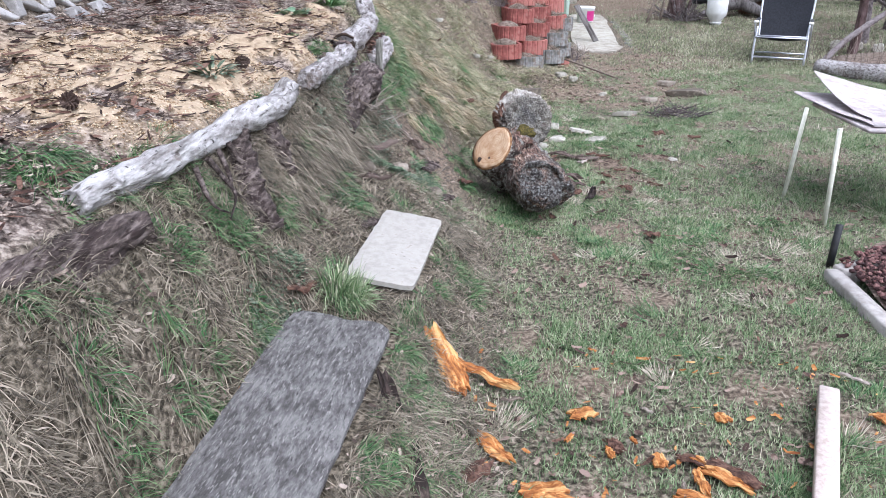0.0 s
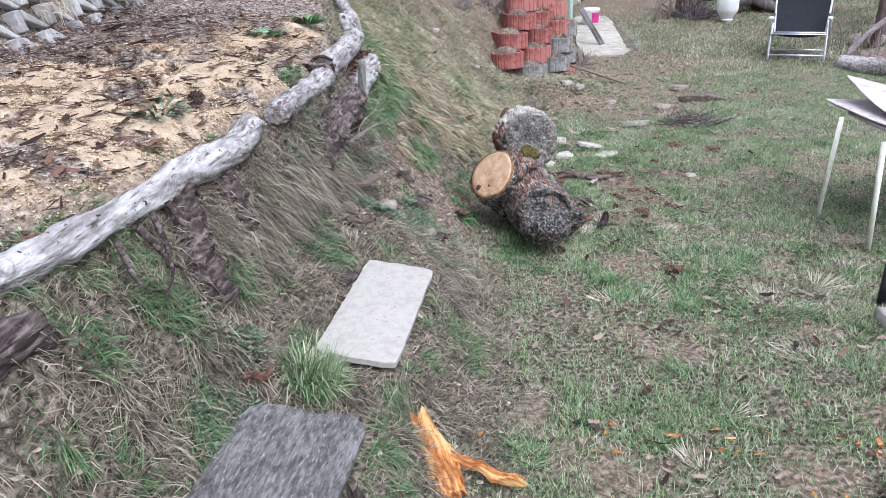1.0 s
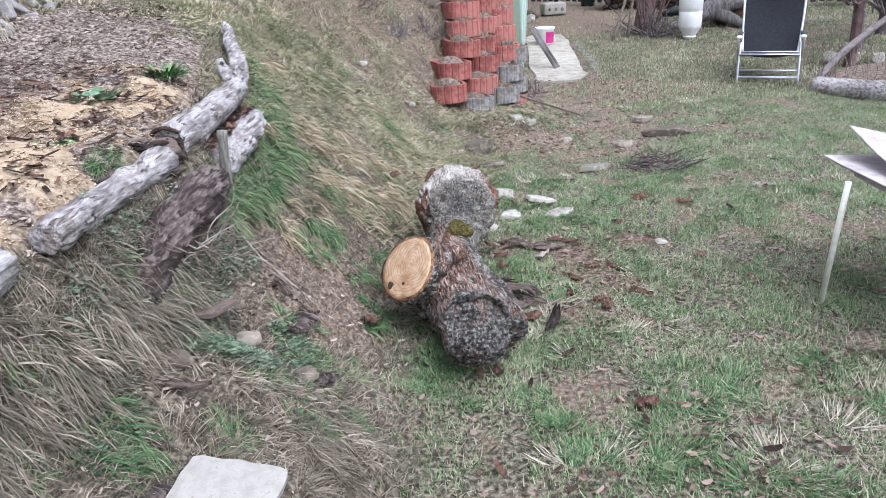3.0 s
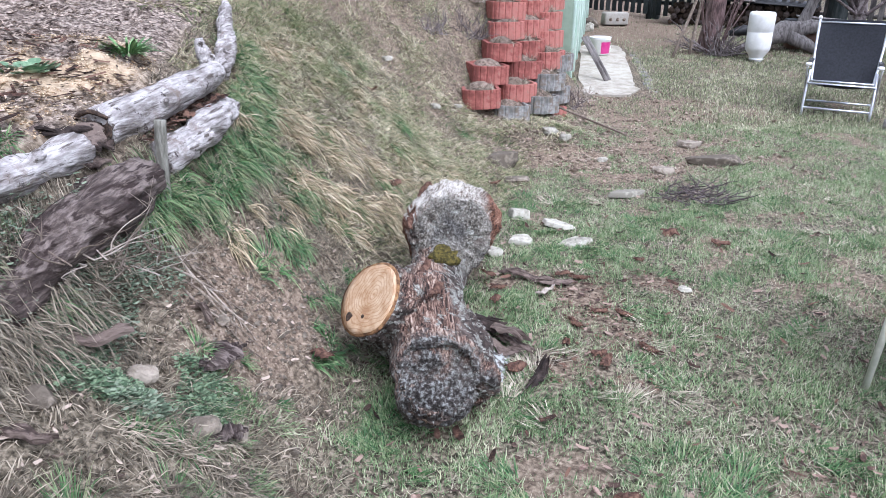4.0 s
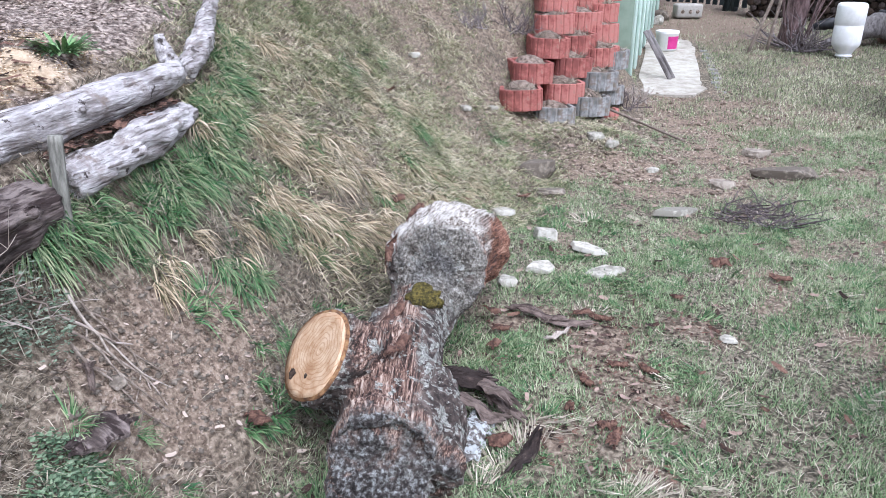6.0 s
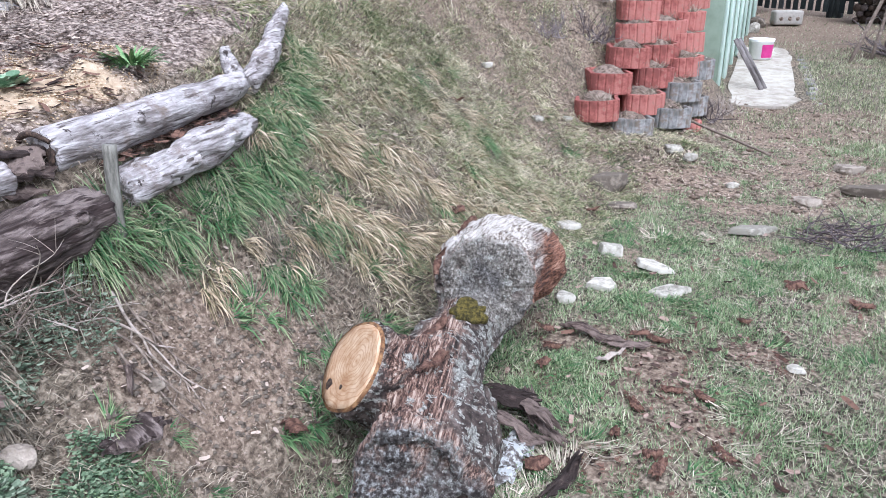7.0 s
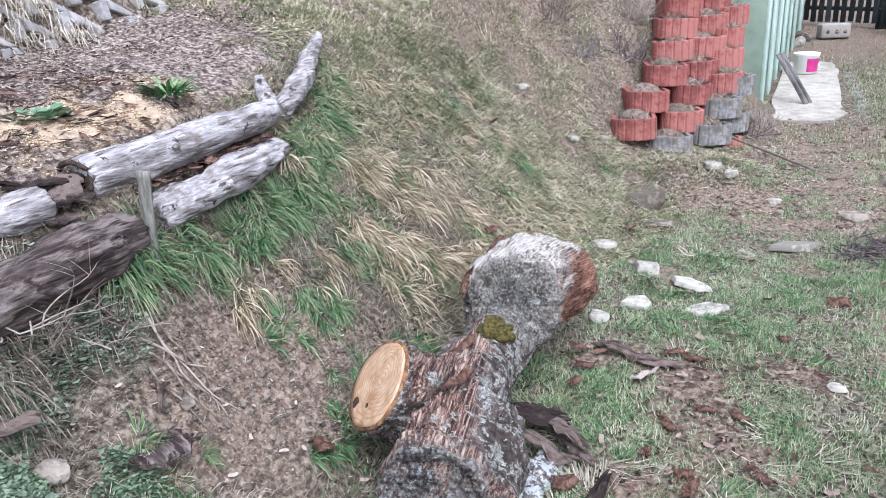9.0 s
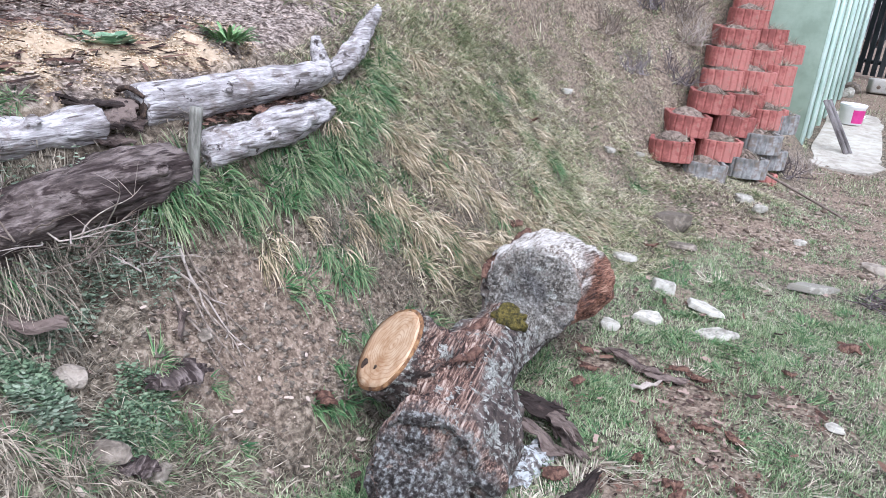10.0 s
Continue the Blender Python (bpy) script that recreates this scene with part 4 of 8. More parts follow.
# upper bank behind the bed
x, y = scatter(11500, -2.8, 1.2, 5.9, 12.0, 1.25)
x, y = keep(x, y, np.maximum(step(6.0, 6.5, y), step(-1.7, -2.0, x)) * (0.16 + 0.84 * step(0.42, 0.58, fbm(x, y, 0.4, 3, 41))) * (1 - 0.93 * bare_mask(x, y)) * (x < np.interp(y, GY, toe) + 0.1 * rng.uniform(0, 1, len(x))))
x, y = clumped(x, y, 14, 0.05)
n = len(x)
grass("upper_bank_grass", "rough pale green and dry grass on the upper bank", M["upper_grass"], x, y, rng.uniform(0.04, 0.12, n), rng.uniform(0.004, 0.0075, n), rng.uniform(0.85, 0.995, n), tall=True, hang=0.45, stand=0.28)
# thicker tufts in the lawn


def lawn_places(n, size, seed, low=0.5):
    """Tufts gather where the lawn is lush."""
    r = np.random.default_rng(seed)
    out = []
    while len(out) < n:
        x, y = r.uniform(0.3, 3.2), r.uniform(1.5, 6.9)
        q, w = np.array([x]), np.array([y])
        if float(fbm(q, w, 0.35, 3, 12)[0]) > low + 0.06 * r.normal() and float(bare_mask(q, w)[0]) < 0.4 and x > float(np.interp(y, GY, toe)) + 0.05:
            out.append((x, y, r.uniform(*size)))
    return out


tufts("lawn_tufts", "small thicker tufts in the lawn", M["fresh_grass"], lawn_places(330, (0.35, 1.0), 91), 90, 0.075, 0.075, 0.0040, 0.0, (0.3, 1.0), (0.2, 0.8), 0.5, 0.9)
tufts("pale_lawn_tufts", "pale dry tufts in the lawn", M["straw"], lawn_places(70, (0.4, 0.9), 92, 0.42) + [(0.86, 4.52, 0.9), (0.93, 4.62, 0.8), (0.80, 4.38, 0.6), (1.42, 3.5, 0.9), (1.05, 5.45, 0.7), (1.12, 5.5, 0.6)], 75, 0.08, 0.095, 0.0038, 0.0, (0.3, 0.9), (0.2, 0.8), 0.0, 0.9)
# low scattered grass on the bare earth and dry stalks on the upper bank
x, y = scatter(1500, -0.1, 3.4, 6.5, 10.2)
x, y = clumped(*keep(x, y, 0.5 * step(0.45, 0.6, fbm(x, y, 0.5, 2, 51))), 16, 0.045)
n = len(x)
grass("earth_grass", "thin grass coming up on the bare earth", M["lawn"], x, y, rng.uniform(0.02, 0.06, n), rng.uniform(0.003, 0.006, n), rng.uniform(0.5, 0.97, n))
x, y = scatter(90000, 0.0, 8.0, -1.5, 9.0)
x, y = keep(x, y, ((x > 0.75 + 0.62 * (y - 0.3)) | (y < 1.1) | (x > 4.5)) * (x > np.interp(y, GY, toe)) * (1 - 0.9 * bare_mask(x, y)) * ~((x > 1.78) & (x < 3.1) & (y > 1.5) & (y < 3.9)))
n = len(x)
grass("lawn_grass", "short green lawn grass round the garden", M["lawn_far"], x, y, rng.uniform(0.03, 0.06, n), rng.uniform(0.010, 0.018, n), rng.uniform(0.5, 0.95, n))
x, y, u = bank_place(20000, 5.0, 8.4)
x, y = keep(x, y, (1 - 0.7 * bare_mask(x, y)) * (0.3 + 0.7 * step(0.42, 0.58, fbm(x, y, 0.25, 3, 57))))
n = len(x)
grass("bank_straw", "pale straw lying matted on the bank", M["upper_grass"], x, y, rng.uniform(0.05, 0.13, n), rng.uniform(0.003, 0.0055, n), rng.uniform(0.85, 0.995, n), tall=True, hang=0.5, stand=0.22)

# ---- gnarled log on the lawn ----
def fused(name, pieces, voxel):
    """Pieces of one log grown together into one skin."""
    me = joined(name + "_raw", pieces)
    ob = new(name + "_raw", me)
    mod = ob.modifiers.new("grow", "REMESH")
    mod.mode, mod.voxel_size = "VOXEL", voxel
    out = bpy.data.meshes.new_from_object(ob.evaluated_get(bpy.context.evaluated_depsgraph_get()))
    bpy.data.objects.remove(ob)
    bpy.data.meshes.remove(me)
    out.name = name
    return out


def roughen(me, amount, size, seed=0.0):
    for v in me.vertices:
        c = v.co / size
        d = noise.noise(Vector((c.x + seed, c.y, c.z))) + 0.5 * noise.noise(Vector((c.x * 2.1, c.y * 2.1 + seed, c.z * 2.1))) + 0.4 * abs(noise.noise(Vector((c.x * 4.3, c.y * 4.3, c.z * 4.3 + seed))))
        v.co += v.normal * d * amount
    me.polygons.foreach_set("use_smooth", [True] * len(me.polygons))
    me.update()
    return me


def gnarl(me, cut, end, knob):
    """Deep bark: lumps, ridges that run along the log, and scales; the fresh cut stays flat, the old ends are broken."""
    out = []
    for c, vn in [(v.co.copy(), v.normal.copy()) for v in me.vertices]:
        d = c - cut[0]
        a = abs(d.dot(cut[1]))
        calm = max(0.0, min(1.0, (a - 0.006) / 0.02)) if a < 0.03 and d.length < 0.14 else 1.0
        ridge = 1 - abs(noise.noise(Vector((c.x * 42, c.y * 5, c.z * 42)))) * 2.2
        big = noise.noise(Vector((c.x * 7, c.y * 6, c.z * 7 + 4)))
        mid = noise.noise(Vector((c.x * 19, c.y * 15, c.z * 19 + 9)))
        scale = abs(noise.noise(Vector((c.x * 60, c.y * 34, c.z * 60))))
        push = 0.020 * big + 0.010 * mid + 0.007 * ridge - 0.004 * scale
        d = c - end[0]
        a = d.dot(end[1])
        if a > -0.10:
            # torn bark lips over the broken end, which is itself hollowed and crumbled
            lip = max(0.0, 1 - abs(a + 0.05) / 0.05) * max(0.0, 0.5 + vn.z)
            push += 0.022 * lip * (0.5 + noise.noise(Vector((c.x * 16, 3.0, c.z * 16))))
            if vn.dot(end[1]) > 0.5:
                push += 0.015 * noise.noise(Vector((c.x * 24, c.y * 24, c.z * 24))) + 0.010 * abs(noise.noise(Vector((c.x * 55, c.y * 55, c.z * 55)))) - 0.012
        d = c - knob[0]
        a = d.dot(knob[1])
        flat = d - knob[1] * a
        if a > -0.07 and flat.length < 0.24 and vn.dot(knob[1]) > 0.35:
            # weathered face with cracks running out from its heart
            q = math.atan2(flat.dot(knob[1].cross(Vector((0, 0, 1))).normalized()), flat.z)
            crack = max(0.0, 0.25 - abs(noise.noise(Vector((math.cos(q) * 7, math.sin(q) * 7, 2.0)))) ) * 4
            push = 0.6 * push - 0.005 * crack * min(1, flat.length / 0.05) - 0.014 * max(0, 1 - flat.length / 0.07)
        out.extend(c + vn * calm * push)
    me.vertices.foreach_set("co", out)
    me.polygons.foreach_set("use_smooth", [True] * len(me.polygons))
    me.update()
    return me


def disc(centre, normal, radius, rings=7, segs=40, wobble=0.05, dish=0.0, seed=0.0, thick=0.02, squash=1.0, spin=0.0):
    """A sawn face: a slightly uneven disc with thickness, in world coordinates."""
    q = Vector(normal).normalized().to_track_quat("Z", "Y").to_matrix().to_4x4()
    m = Matrix.Translation(centre) @ q @ pose(0, 0, 0, 0, 0, spin)
    verts, faces = [m @ Vector((0, 0, dish))], []
    for i in range(1, rings + 2):
        for k in range(segs):
            a = 2 * math.pi * k / segs
            e = radius * (1 + wobble * noise.noise(Vector((math.cos(a) * 1.5 + seed, math.sin(a) * 1.5, seed))))
            r = e * min(i, rings) / rings
            z = -thick if i > rings else dish * (1 - (i / rings) ** 2) + 0.0015 * noise.noise(Vector((r * 60 * math.cos(a), r * 60 * math.sin(a), seed)))
            verts.append(m @ Vector((r * math.cos(a) * squash, r * math.sin(a), z)))
    for k in range(segs):
        faces.append((0, 1 + k, 1 + (k + 1) % segs))
    for i in range(rings):
        for k in range(segs):
            a, b = 1 + i * segs + k, 1 + i * segs + (k + 1) % segs
            faces.append((a, a + segs, b + segs, b))
    return mesh_of("disc", verts, faces)


gnarled_log = thing("gnarled_log", "gnarled tree log with lichened bark and one fresh sawn stub", "log", (0.5, 4.8, 0.0))
CUT_C, CUT_N = Vector((0.275, 4.35, 0.335)), Vector((-0.57, -0.55, 0.61)).normalized()
END_C, END_N = Vector((0.545, 4.055, 0.195)), Vector((0.25, -0.88, 0.38)).normalized()
KNOB_C, KNOB_N = Vector((0.522, 4.915, 0.372)), Vector((0.30, -0.90, 0.24)).normalized()
trunk_line = [(*END_C, 0.120), (*(END_C - END_N * 0.03), 0.138), (0.51, 4.28, 0.165, 0.150), (0.46, 4.50, 0.200, 0.150), (0.44, 4.70, 0.205, 0.128), (0.46, 4.88, 0.225, 0.120), (0.49, 5.14, 0.31, 0.165), (0.53, 5.38, 0.285, 0.165), (0.56, 5.53, 0.24, 0.13)]
stub_a = CUT_C - CUT_N * 0.26
knob_a = KNOB_C - KNOB_N * 0.22
log_pieces = [
    tube(trunk_line, 48, 30, 0.03, 0.06, 0.10, 2),
    tube([(0.655, 4.12, 0.12, 0.070), (0.65, 4.16, 0.13, 0.092), (0.61, 4.34, 0.14, 0.105), (0.54, 4.52, 0.17, 0.11)], 16, 24, 0.03, 0.05, 0.1, 12),
    tube([(*stub_a, 0.15), (*(CUT_C - CUT_N * 0.12), 0.142), (*(CUT_C - CUT_N * 0.03), 0.142), (*(CUT_C - CUT_N * 0.002), 0.132)], 16, 28, 0.03, 0.05, 0.04, 5),
    tube([(*(knob_a + Vector((-0.02, 0, 0.02))), 0.155), (*(KNOB_C - KNOB_N * 0.10 + Vector((-0.01, 0, 0.01))), 0.172), (*(KNOB_C - KNOB_N * 0.035), 0.170), (*(KNOB_C - KNOB_N * 0.010), 0.160), (*KNOB_C, 0.138)], 18, 28, 0.03, 0.05, 0.05, 8),
    tube([(0.45, 5.08, 0.375, 0.135), (0.475, 5.24, 0.395, 0.130), (0.53, 5.44, 0.315, 0.115)], 14, 24, 0.03, 0.05, 0.06, 9),
]
log_skin = gnarl(fused("trunk", log_pieces, 0.0068), (CUT_C, CUT_N), (END_C, END_N), (KNOB_C, KNOB_N))


def log_material(me, base):
    """Bark in zones: a weathered burl face, bare pale wood on top of it, torn reddish bark along the back, lichen on the flanks."""
    zone = me.color_attributes.new("zone", "FLOAT_COLOR", "POINT")
    zone_b = me.color_attributes.new("zone_b", "FLOAT_COLOR", "POINT")
    grain_at = me.attributes.new("grain", "FLOAT_VECTOR", "POINT")
    n_all = len(me.vertices)
    data, data_b, grain = np.zeros((n_all, 4), np.float32), np.zeros((n_all, 4), np.float32), np.zeros((n_all, 3), np.float32)
    knob_axis = (Vector((0.57, 5.55, 0.27)) - KNOB_C).normalized()
    front_axis = Vector((-0.11, 0.62, 0.03)).normalized()

    def cl(q):
        return max(0.0, min(1.0, q))

    for i, v in enumerate(me.vertices):
        x, y, z = v.co
        vn = v.normal
        n = noise.noise(Vector((x * 6, y * 3, z * 6)))
        m = noise.noise(Vector((x * 22, y * 9, z * 22)))
        d = v.co - KNOB_C
        a = d.dot(KNOB_N)
        flat = d - KNOB_N * a
        r = flat.length
        back = cl((y - 4.86) * 12)
        axis = (front_axis * (1 - back) + knob_axis * back).normalized()
        g = v.co - base
        grain[i] = g - axis * (g.dot(axis) * 0.95)
        face = cl((a + 0.035 + 0.03 * m) * 40) * cl((0.19 - r) * 40) * cl((vn.dot(KNOB_N) - 0.45 + 0.2 * m) * 6)
        on_knob = cl((y - 4.90 + 0.06 * m) * 14) * (1 - face)
        red = on_knob * max(cl((x - 0.600 + 0.05 * n + 0.03 * m) * 22), cl((0.385 - x + 0.03 * m) * 30) * cl((0.75 - vn.z) * 4))
        bare = on_knob * (1 - red) * cl(vn.z * 3.0 + 0.2 + 0.5 * n)
        mid = float(np.interp(y, [4.10, 4.4, 4.6, 4.85], [0.50, 0.475, 0.455, 0.42]))
        half = float(np.interp(y, [4.10, 4.3, 4.5, 4.85], [0.115, 0.115, 0.095, 0.06]))
        torn = cl((half - abs(x - mid) + 0.035 * n + 0.030 * m) * 28) * cl(vn.z * 2.5) * (1 - on_knob) * (1 - face)
        rim = cl((vn.z + 0.1) * 3) * cl(1.1 - abs(y - 4.16 - 0.05 * m) / 0.035 + n)
        torn = max(torn, rim * (1 - on_knob))
        data[i] = (bare, max(torn, red), red, 1)
        e = v.co - END_C
        old = cl((e.dot(END_N) + 0.04) * 30) * cl((vn.dot(END_N) - 0.35 + 0.3 * m) * 5)
        q = math.atan2(flat.dot(KNOB_N.cross(Vector((0, 0, 1))).normalized()), flat.z)
        crack = max(0.0, 0.16 - abs(noise.noise(Vector((math.cos(q) * 9, math.sin(q) * 9, 2.0 + 3 * r))))) * 7
        heart = (flat - Vector((-0.03, 0, 0.03))).length
        data_b[i] = (face, cl(max(1.15 - heart / 0.085 + 0.9 * m, 0.8 * crack * cl(0.6 + 2 * n))), old, 1)
    zone.data.foreach_set("color", data.ravel())
    zone_b.data.foreach_set("color", data_b.ravel())
    grain_at.data.foreach_set("vector", grain.ravel())
    m = surface("zoned_bark", [(0.020, 0.015, 0.012), (0.060, 0.045, 0.037), (0.15, 0.12, 0.10)], 0.03, (1, 1, 1), 0.92, 0.9, 0.012, 0.2, 0.4, depth=0.010)
    nt = m.node_tree
    L = nt.links.new
    p = nt.nodes["Principled BSDF"]
    src = p.inputs["Base Color"].links[0].from_socket

    def layer(name):
        at = nt.nodes.new("ShaderNodeVertexColor")
        at.layer_name = name
        q = nt.nodes.new("ShaderNodeSeparateColor")
        L(at.outputs[0], q.inputs[0])
        return q

    sep, sep_b = layer("zone"), layer("zone_b")
    co = nt.nodes.new("ShaderNodeTexCoord")
    along_at = nt.nodes.new("ShaderNodeAttribute")
    along_at.attribute_name = "grain"

    def noise_of(size, detail, stretched=False, rough=0.65):
        q = nt.nodes.new("ShaderNodeTexNoise")
        q.inputs["Scale"].default_value, q.inputs["Detail"].default_value, q.inputs["Roughness"].default_value = 1 / size, detail, rough
        L(along_at.outputs["Vector"] if stretched else co.outputs["Object"], q.inputs["Vector"])
        return q.outputs[0]

    def mixed(f, a, b):
        q = nt.nodes.new("ShaderNodeMix")
        q.data_type = "RGBA"
        L(f, q.inputs["Factor"])
        L(a, q.inputs["A"])
        L(b, q.inputs["B"])
        return q.outputs["Result"]

    def sums(a, k, b):
        q = nt.nodes.new("ShaderNodeMath")
        q.operation = "MULTIPLY_ADD"
        L(a, q.inputs[0])
        q.inputs[1].default_value = k
        L(b, q.inputs[2])
        return q.outputs[0]

    def ramped(f, *stops):
        q = ramp_node(nt, stops)
        L(f, q.inputs[0])
        return q.outputs[0]

    blot = sums(noise_of(0.10, 2), 0.55, noise_of(0.022, 4))
    lichen = ramped(blot, (0.785, (0, 0, 0)), (0.825, (1, 1, 1)))
    sparse = ramped(blot, (0.88, (0, 0, 0)), (0.92, (1, 1, 1)))
    lichen_colour = ramped(noise_of(0.007, 4), (0.36, (0.10, 0.10, 0.085)), (0.5, (0.235, 0.235, 0.202)), (0.62, (0.39, 0.388, 0.34)))
    long_grain = sums(noise_of(0.04, 2, True), 0.5, noise_of(0.0065, 4, True, 0.75))
    torn_colour = ramped(long_grain, (0.63, (0.016, 0.010, 0.007)), (0.70, (0.078, 0.044, 0.032)), (0.76, (0.165, 0.098, 0.070)), (0.82, (0.30, 0.21, 0.158)), (0.90, (0.46, 0.375, 0.30)))
    red_colour = ramped(long_grain, (0.60, (0.04, 0.02, 0.013)), (0.70, (0.125, 0.055, 0.032)), (0.80, (0.24, 0.12, 0.075)), (0.90, (0.38, 0.24, 0.17)))
    bare_colour = ramped(long_grain, (0.63, (0.10, 0.074, 0.055)), (0.69, (0.23, 0.20, 0.16)), (0.75, (0.38, 0.35, 0.30)), (0.84, (0.54, 0.51, 0.45)))
    face_colour = ramped(sums(noise_of(0.04, 3), 0.5, noise_of(0.009, 5)), (0.62, (0.045, 0.039, 0.031)), (0.72, (0.120, 0.109, 0.088)), (0.82, (0.215, 0.200, 0.168)), (0.92, (0.35, 0.335, 0.29)))
    heart_colour = ramped(noise_of(0.010, 5), (0.36, (0.022, 0.020, 0.018)), (0.5, (0.085, 0.08, 0.072)), (0.64, (0.22, 0.215, 0.20)))
    old_colour = ramped(noise_of(0.014, 5), (0.40, (0.016, 0.013, 0.011)), (0.50, (0.060, 0.053, 0.046)), (0.56, (0.135, 0.135, 0.124)), (0.66, (0.28, 0.29, 0.27)))
    c = mixed(lichen, src, lichen_colour)
    c = mixed(sep.outputs[1], c, mixed(sep.outputs[2], mixed(sparse, torn_colour, lichen_colour), red_colour))
    c = mixed(sep_b.outputs[2], c, old_colour)
    c = mixed(sep_b.outputs[0], c, mixed(sep_b.outputs[1], mixed(sparse, face_colour, lichen_colour), heart_colour))
    c = mixed(sep.outputs[0], c, bare_colour)
    L(c, p.inputs["Base Color"])
    b = nt.nodes.new("ShaderNodeBump")
    b.inputs["Strength"].default_value, b.inputs["Distance"].default_value = 0.7, 0.012
    L(long_grain, b.inputs["Height"])
    L(p.inputs["Normal"].links[0].from_socket, b.inputs["Normal"])
    L(b.outputs[0], p.inputs["Normal"])
    return m


def ringed(m, centre, dark, pitch=0.009):
    """Growth rings round a centre."""
    nt = m.node_tree
    L = nt.links.new
    p = nt.nodes["Principled BSDF"]
    src = p.inputs["Base Color"].links[0].from_socket
    co = nt.nodes.new("ShaderNodeTexCoord")
    d = nt.nodes.new("ShaderNodeVectorMath")
    d.operation = "DISTANCE"
    L(co.outputs["Object"], d.inputs[0])
    d.inputs[1].default_value = centre
    q = nt.nodes.new("ShaderNodeTexNoise")
    q.inputs["Scale"].default_value = 9
    L(co.outputs["Object"], q.inputs["Vector"])
    a = nt.nodes.new("ShaderNodeMath")
    a.operation = "MULTIPLY_ADD"
    L(q.outputs[0], a.inputs[0])
    a.inputs[1].default_value = 0.09
    L(d.outputs["Value"], a.inputs[2])
    w = nt.nodes.new("ShaderNodeMath")
    w.operation = "MULTIPLY"
    L(a.outputs[0], w.inputs[0])
    w.inputs[1].default_value = 2 * math.pi / pitch
    s = nt.nodes.new("ShaderNodeMath")
    s.operation = "SINE"
    L(w.outputs[0], s.inputs[0])
    r = ramp_node(nt, [(0.45, (0, 0, 0)), (1.0, (0.55, 0.55, 0.55))])
    L(s.outputs[0], r.inputs[0])
    mix = nt.nodes.new("ShaderNodeMix")
    mix.data_type = "RGBA"
    L(r.outputs[0], mix.inputs["Factor"])
    L(src, mix.inputs["A"])
    mix.inputs["B"].default_value = (*dark, 1)
    L(mix.outputs["Result"], p.inputs["Base Color"])
    return m


LOG_BASE = gnarled_log.matrix_world.translation
ringed(M["end_fresh"], tuple(CUT_C + Vector((0.02, 0.0, 0.02)) - LOG_BASE), (0.27, 0.135, 0.055), 0.014)
part("trunk", log_skin, log_material(log_skin, LOG_BASE), gnarled_log, "scaly brown bark with pale grey lichen", world=True)
part("cut_face", disc(CUT_C + CUT_N * 0.003, CUT_N, 0.128, seed=1, wobble=0.08, thick=0.006), M["end_fresh"], gnarled_log, "fresh tan sawn wood with growth rings", world=True)
part("bark_rim", disc(CUT_C + CUT_N * 0.0005, CUT_N, 0.137, seed=1, wobble=0.08, thick=0.008, rings=3), M["rim_wood"], gnarled_log, "orange brown inner bark round the cut", world=True)
CUT_U = CUT_N.cross(Vector((0, 0, 1))).normalized()
CUT_V = CUT_U.cross(CUT_N).normalized()
for du, dv, rr in ((0.045, -0.088, 0.016), (-0.02, -0.062, 0.007)):
    part("rot_hole", disc(CUT_C + CUT_N * 0.005 + CUT_U * du + CUT_V * dv, CUT_N, rr, seed=3 + du, wobble=0.5, thick=0.003, rings=2, segs=12), M["rot_dark"], gnarled_log, "small dark rotten hole in the cut", world=True)
part("moss", disc(Vector((0.500, 4.785, 0.340)), Vector((0.25, -0.6, 0.75)), 0.040, seed=2.4, wobble=0.7, thick=0.03, dish=0.006, squash=1.6), M["moss"], gnarled_log, "yellow green moss patch", world=True)


# ---- concrete slabs on the bank ----
def slab(w, l, h, seed, chips=0.012):
    bm = bmesh.new()
    nx, ny = 10, 18
    top, bot = [], []
    for j in range(ny + 1):
        for i in range(nx + 1):
            x, y = (i / nx - 0.5) * w, (j / ny - 0.5) * l
            e = min(i, nx - i, j, ny - j) == 0
            d = chips * noise.noise(Vector((x * 22 + seed, y * 22, seed))) if e else 0
            cut = 1.5 * (max(0, abs(x) / w * 2 - 0.82) * max(0, abs(y) / l * 2 - 0.88)) if e else 0
            s = 1 - d / w * 2 - cut
            top.append(bm.verts.new((x * s, y * s, h / 2 - (0.004 if e else 0) + 0.0015 * noise.noise(Vector((x * 30, y * 30, seed))))))
    bm.verts.ensure_lookup_table()
    faces = []
    for j in range(ny):
        for i in range(nx):
            a = j * (nx + 1) + i
            faces.append(bm.faces.new((top[a], top[a + 1], top[a + nx + 2], top[a + nx + 1])))
    r = bmesh.ops.extrude_face_region(bm, geom=faces)
    for v in [g for g in r["geom"] if isinstance(g, bmesh.types.BMVert)]:
        v.co.z -= h
    return bm


def laid(centre, along_dir, right_dir, name, shape, material, label):
    """A slab whose long side runs along one direction and whose width runs along another."""
    yv = Vector(along_dir).normalized()
    xv = (Vector(right_dir) - yv * Vector(right_dir).dot(yv)).normalized()
    zv = xv.cross(yv)
    ob = new(name, data_of(name, shape, material, False))
    ob.matrix_world = Matrix.Translation(centre) @ Matrix((xv, yv, zv)).transposed().to_4x4()
    return tagged(ob, label, "slab", "slabs on the bank")


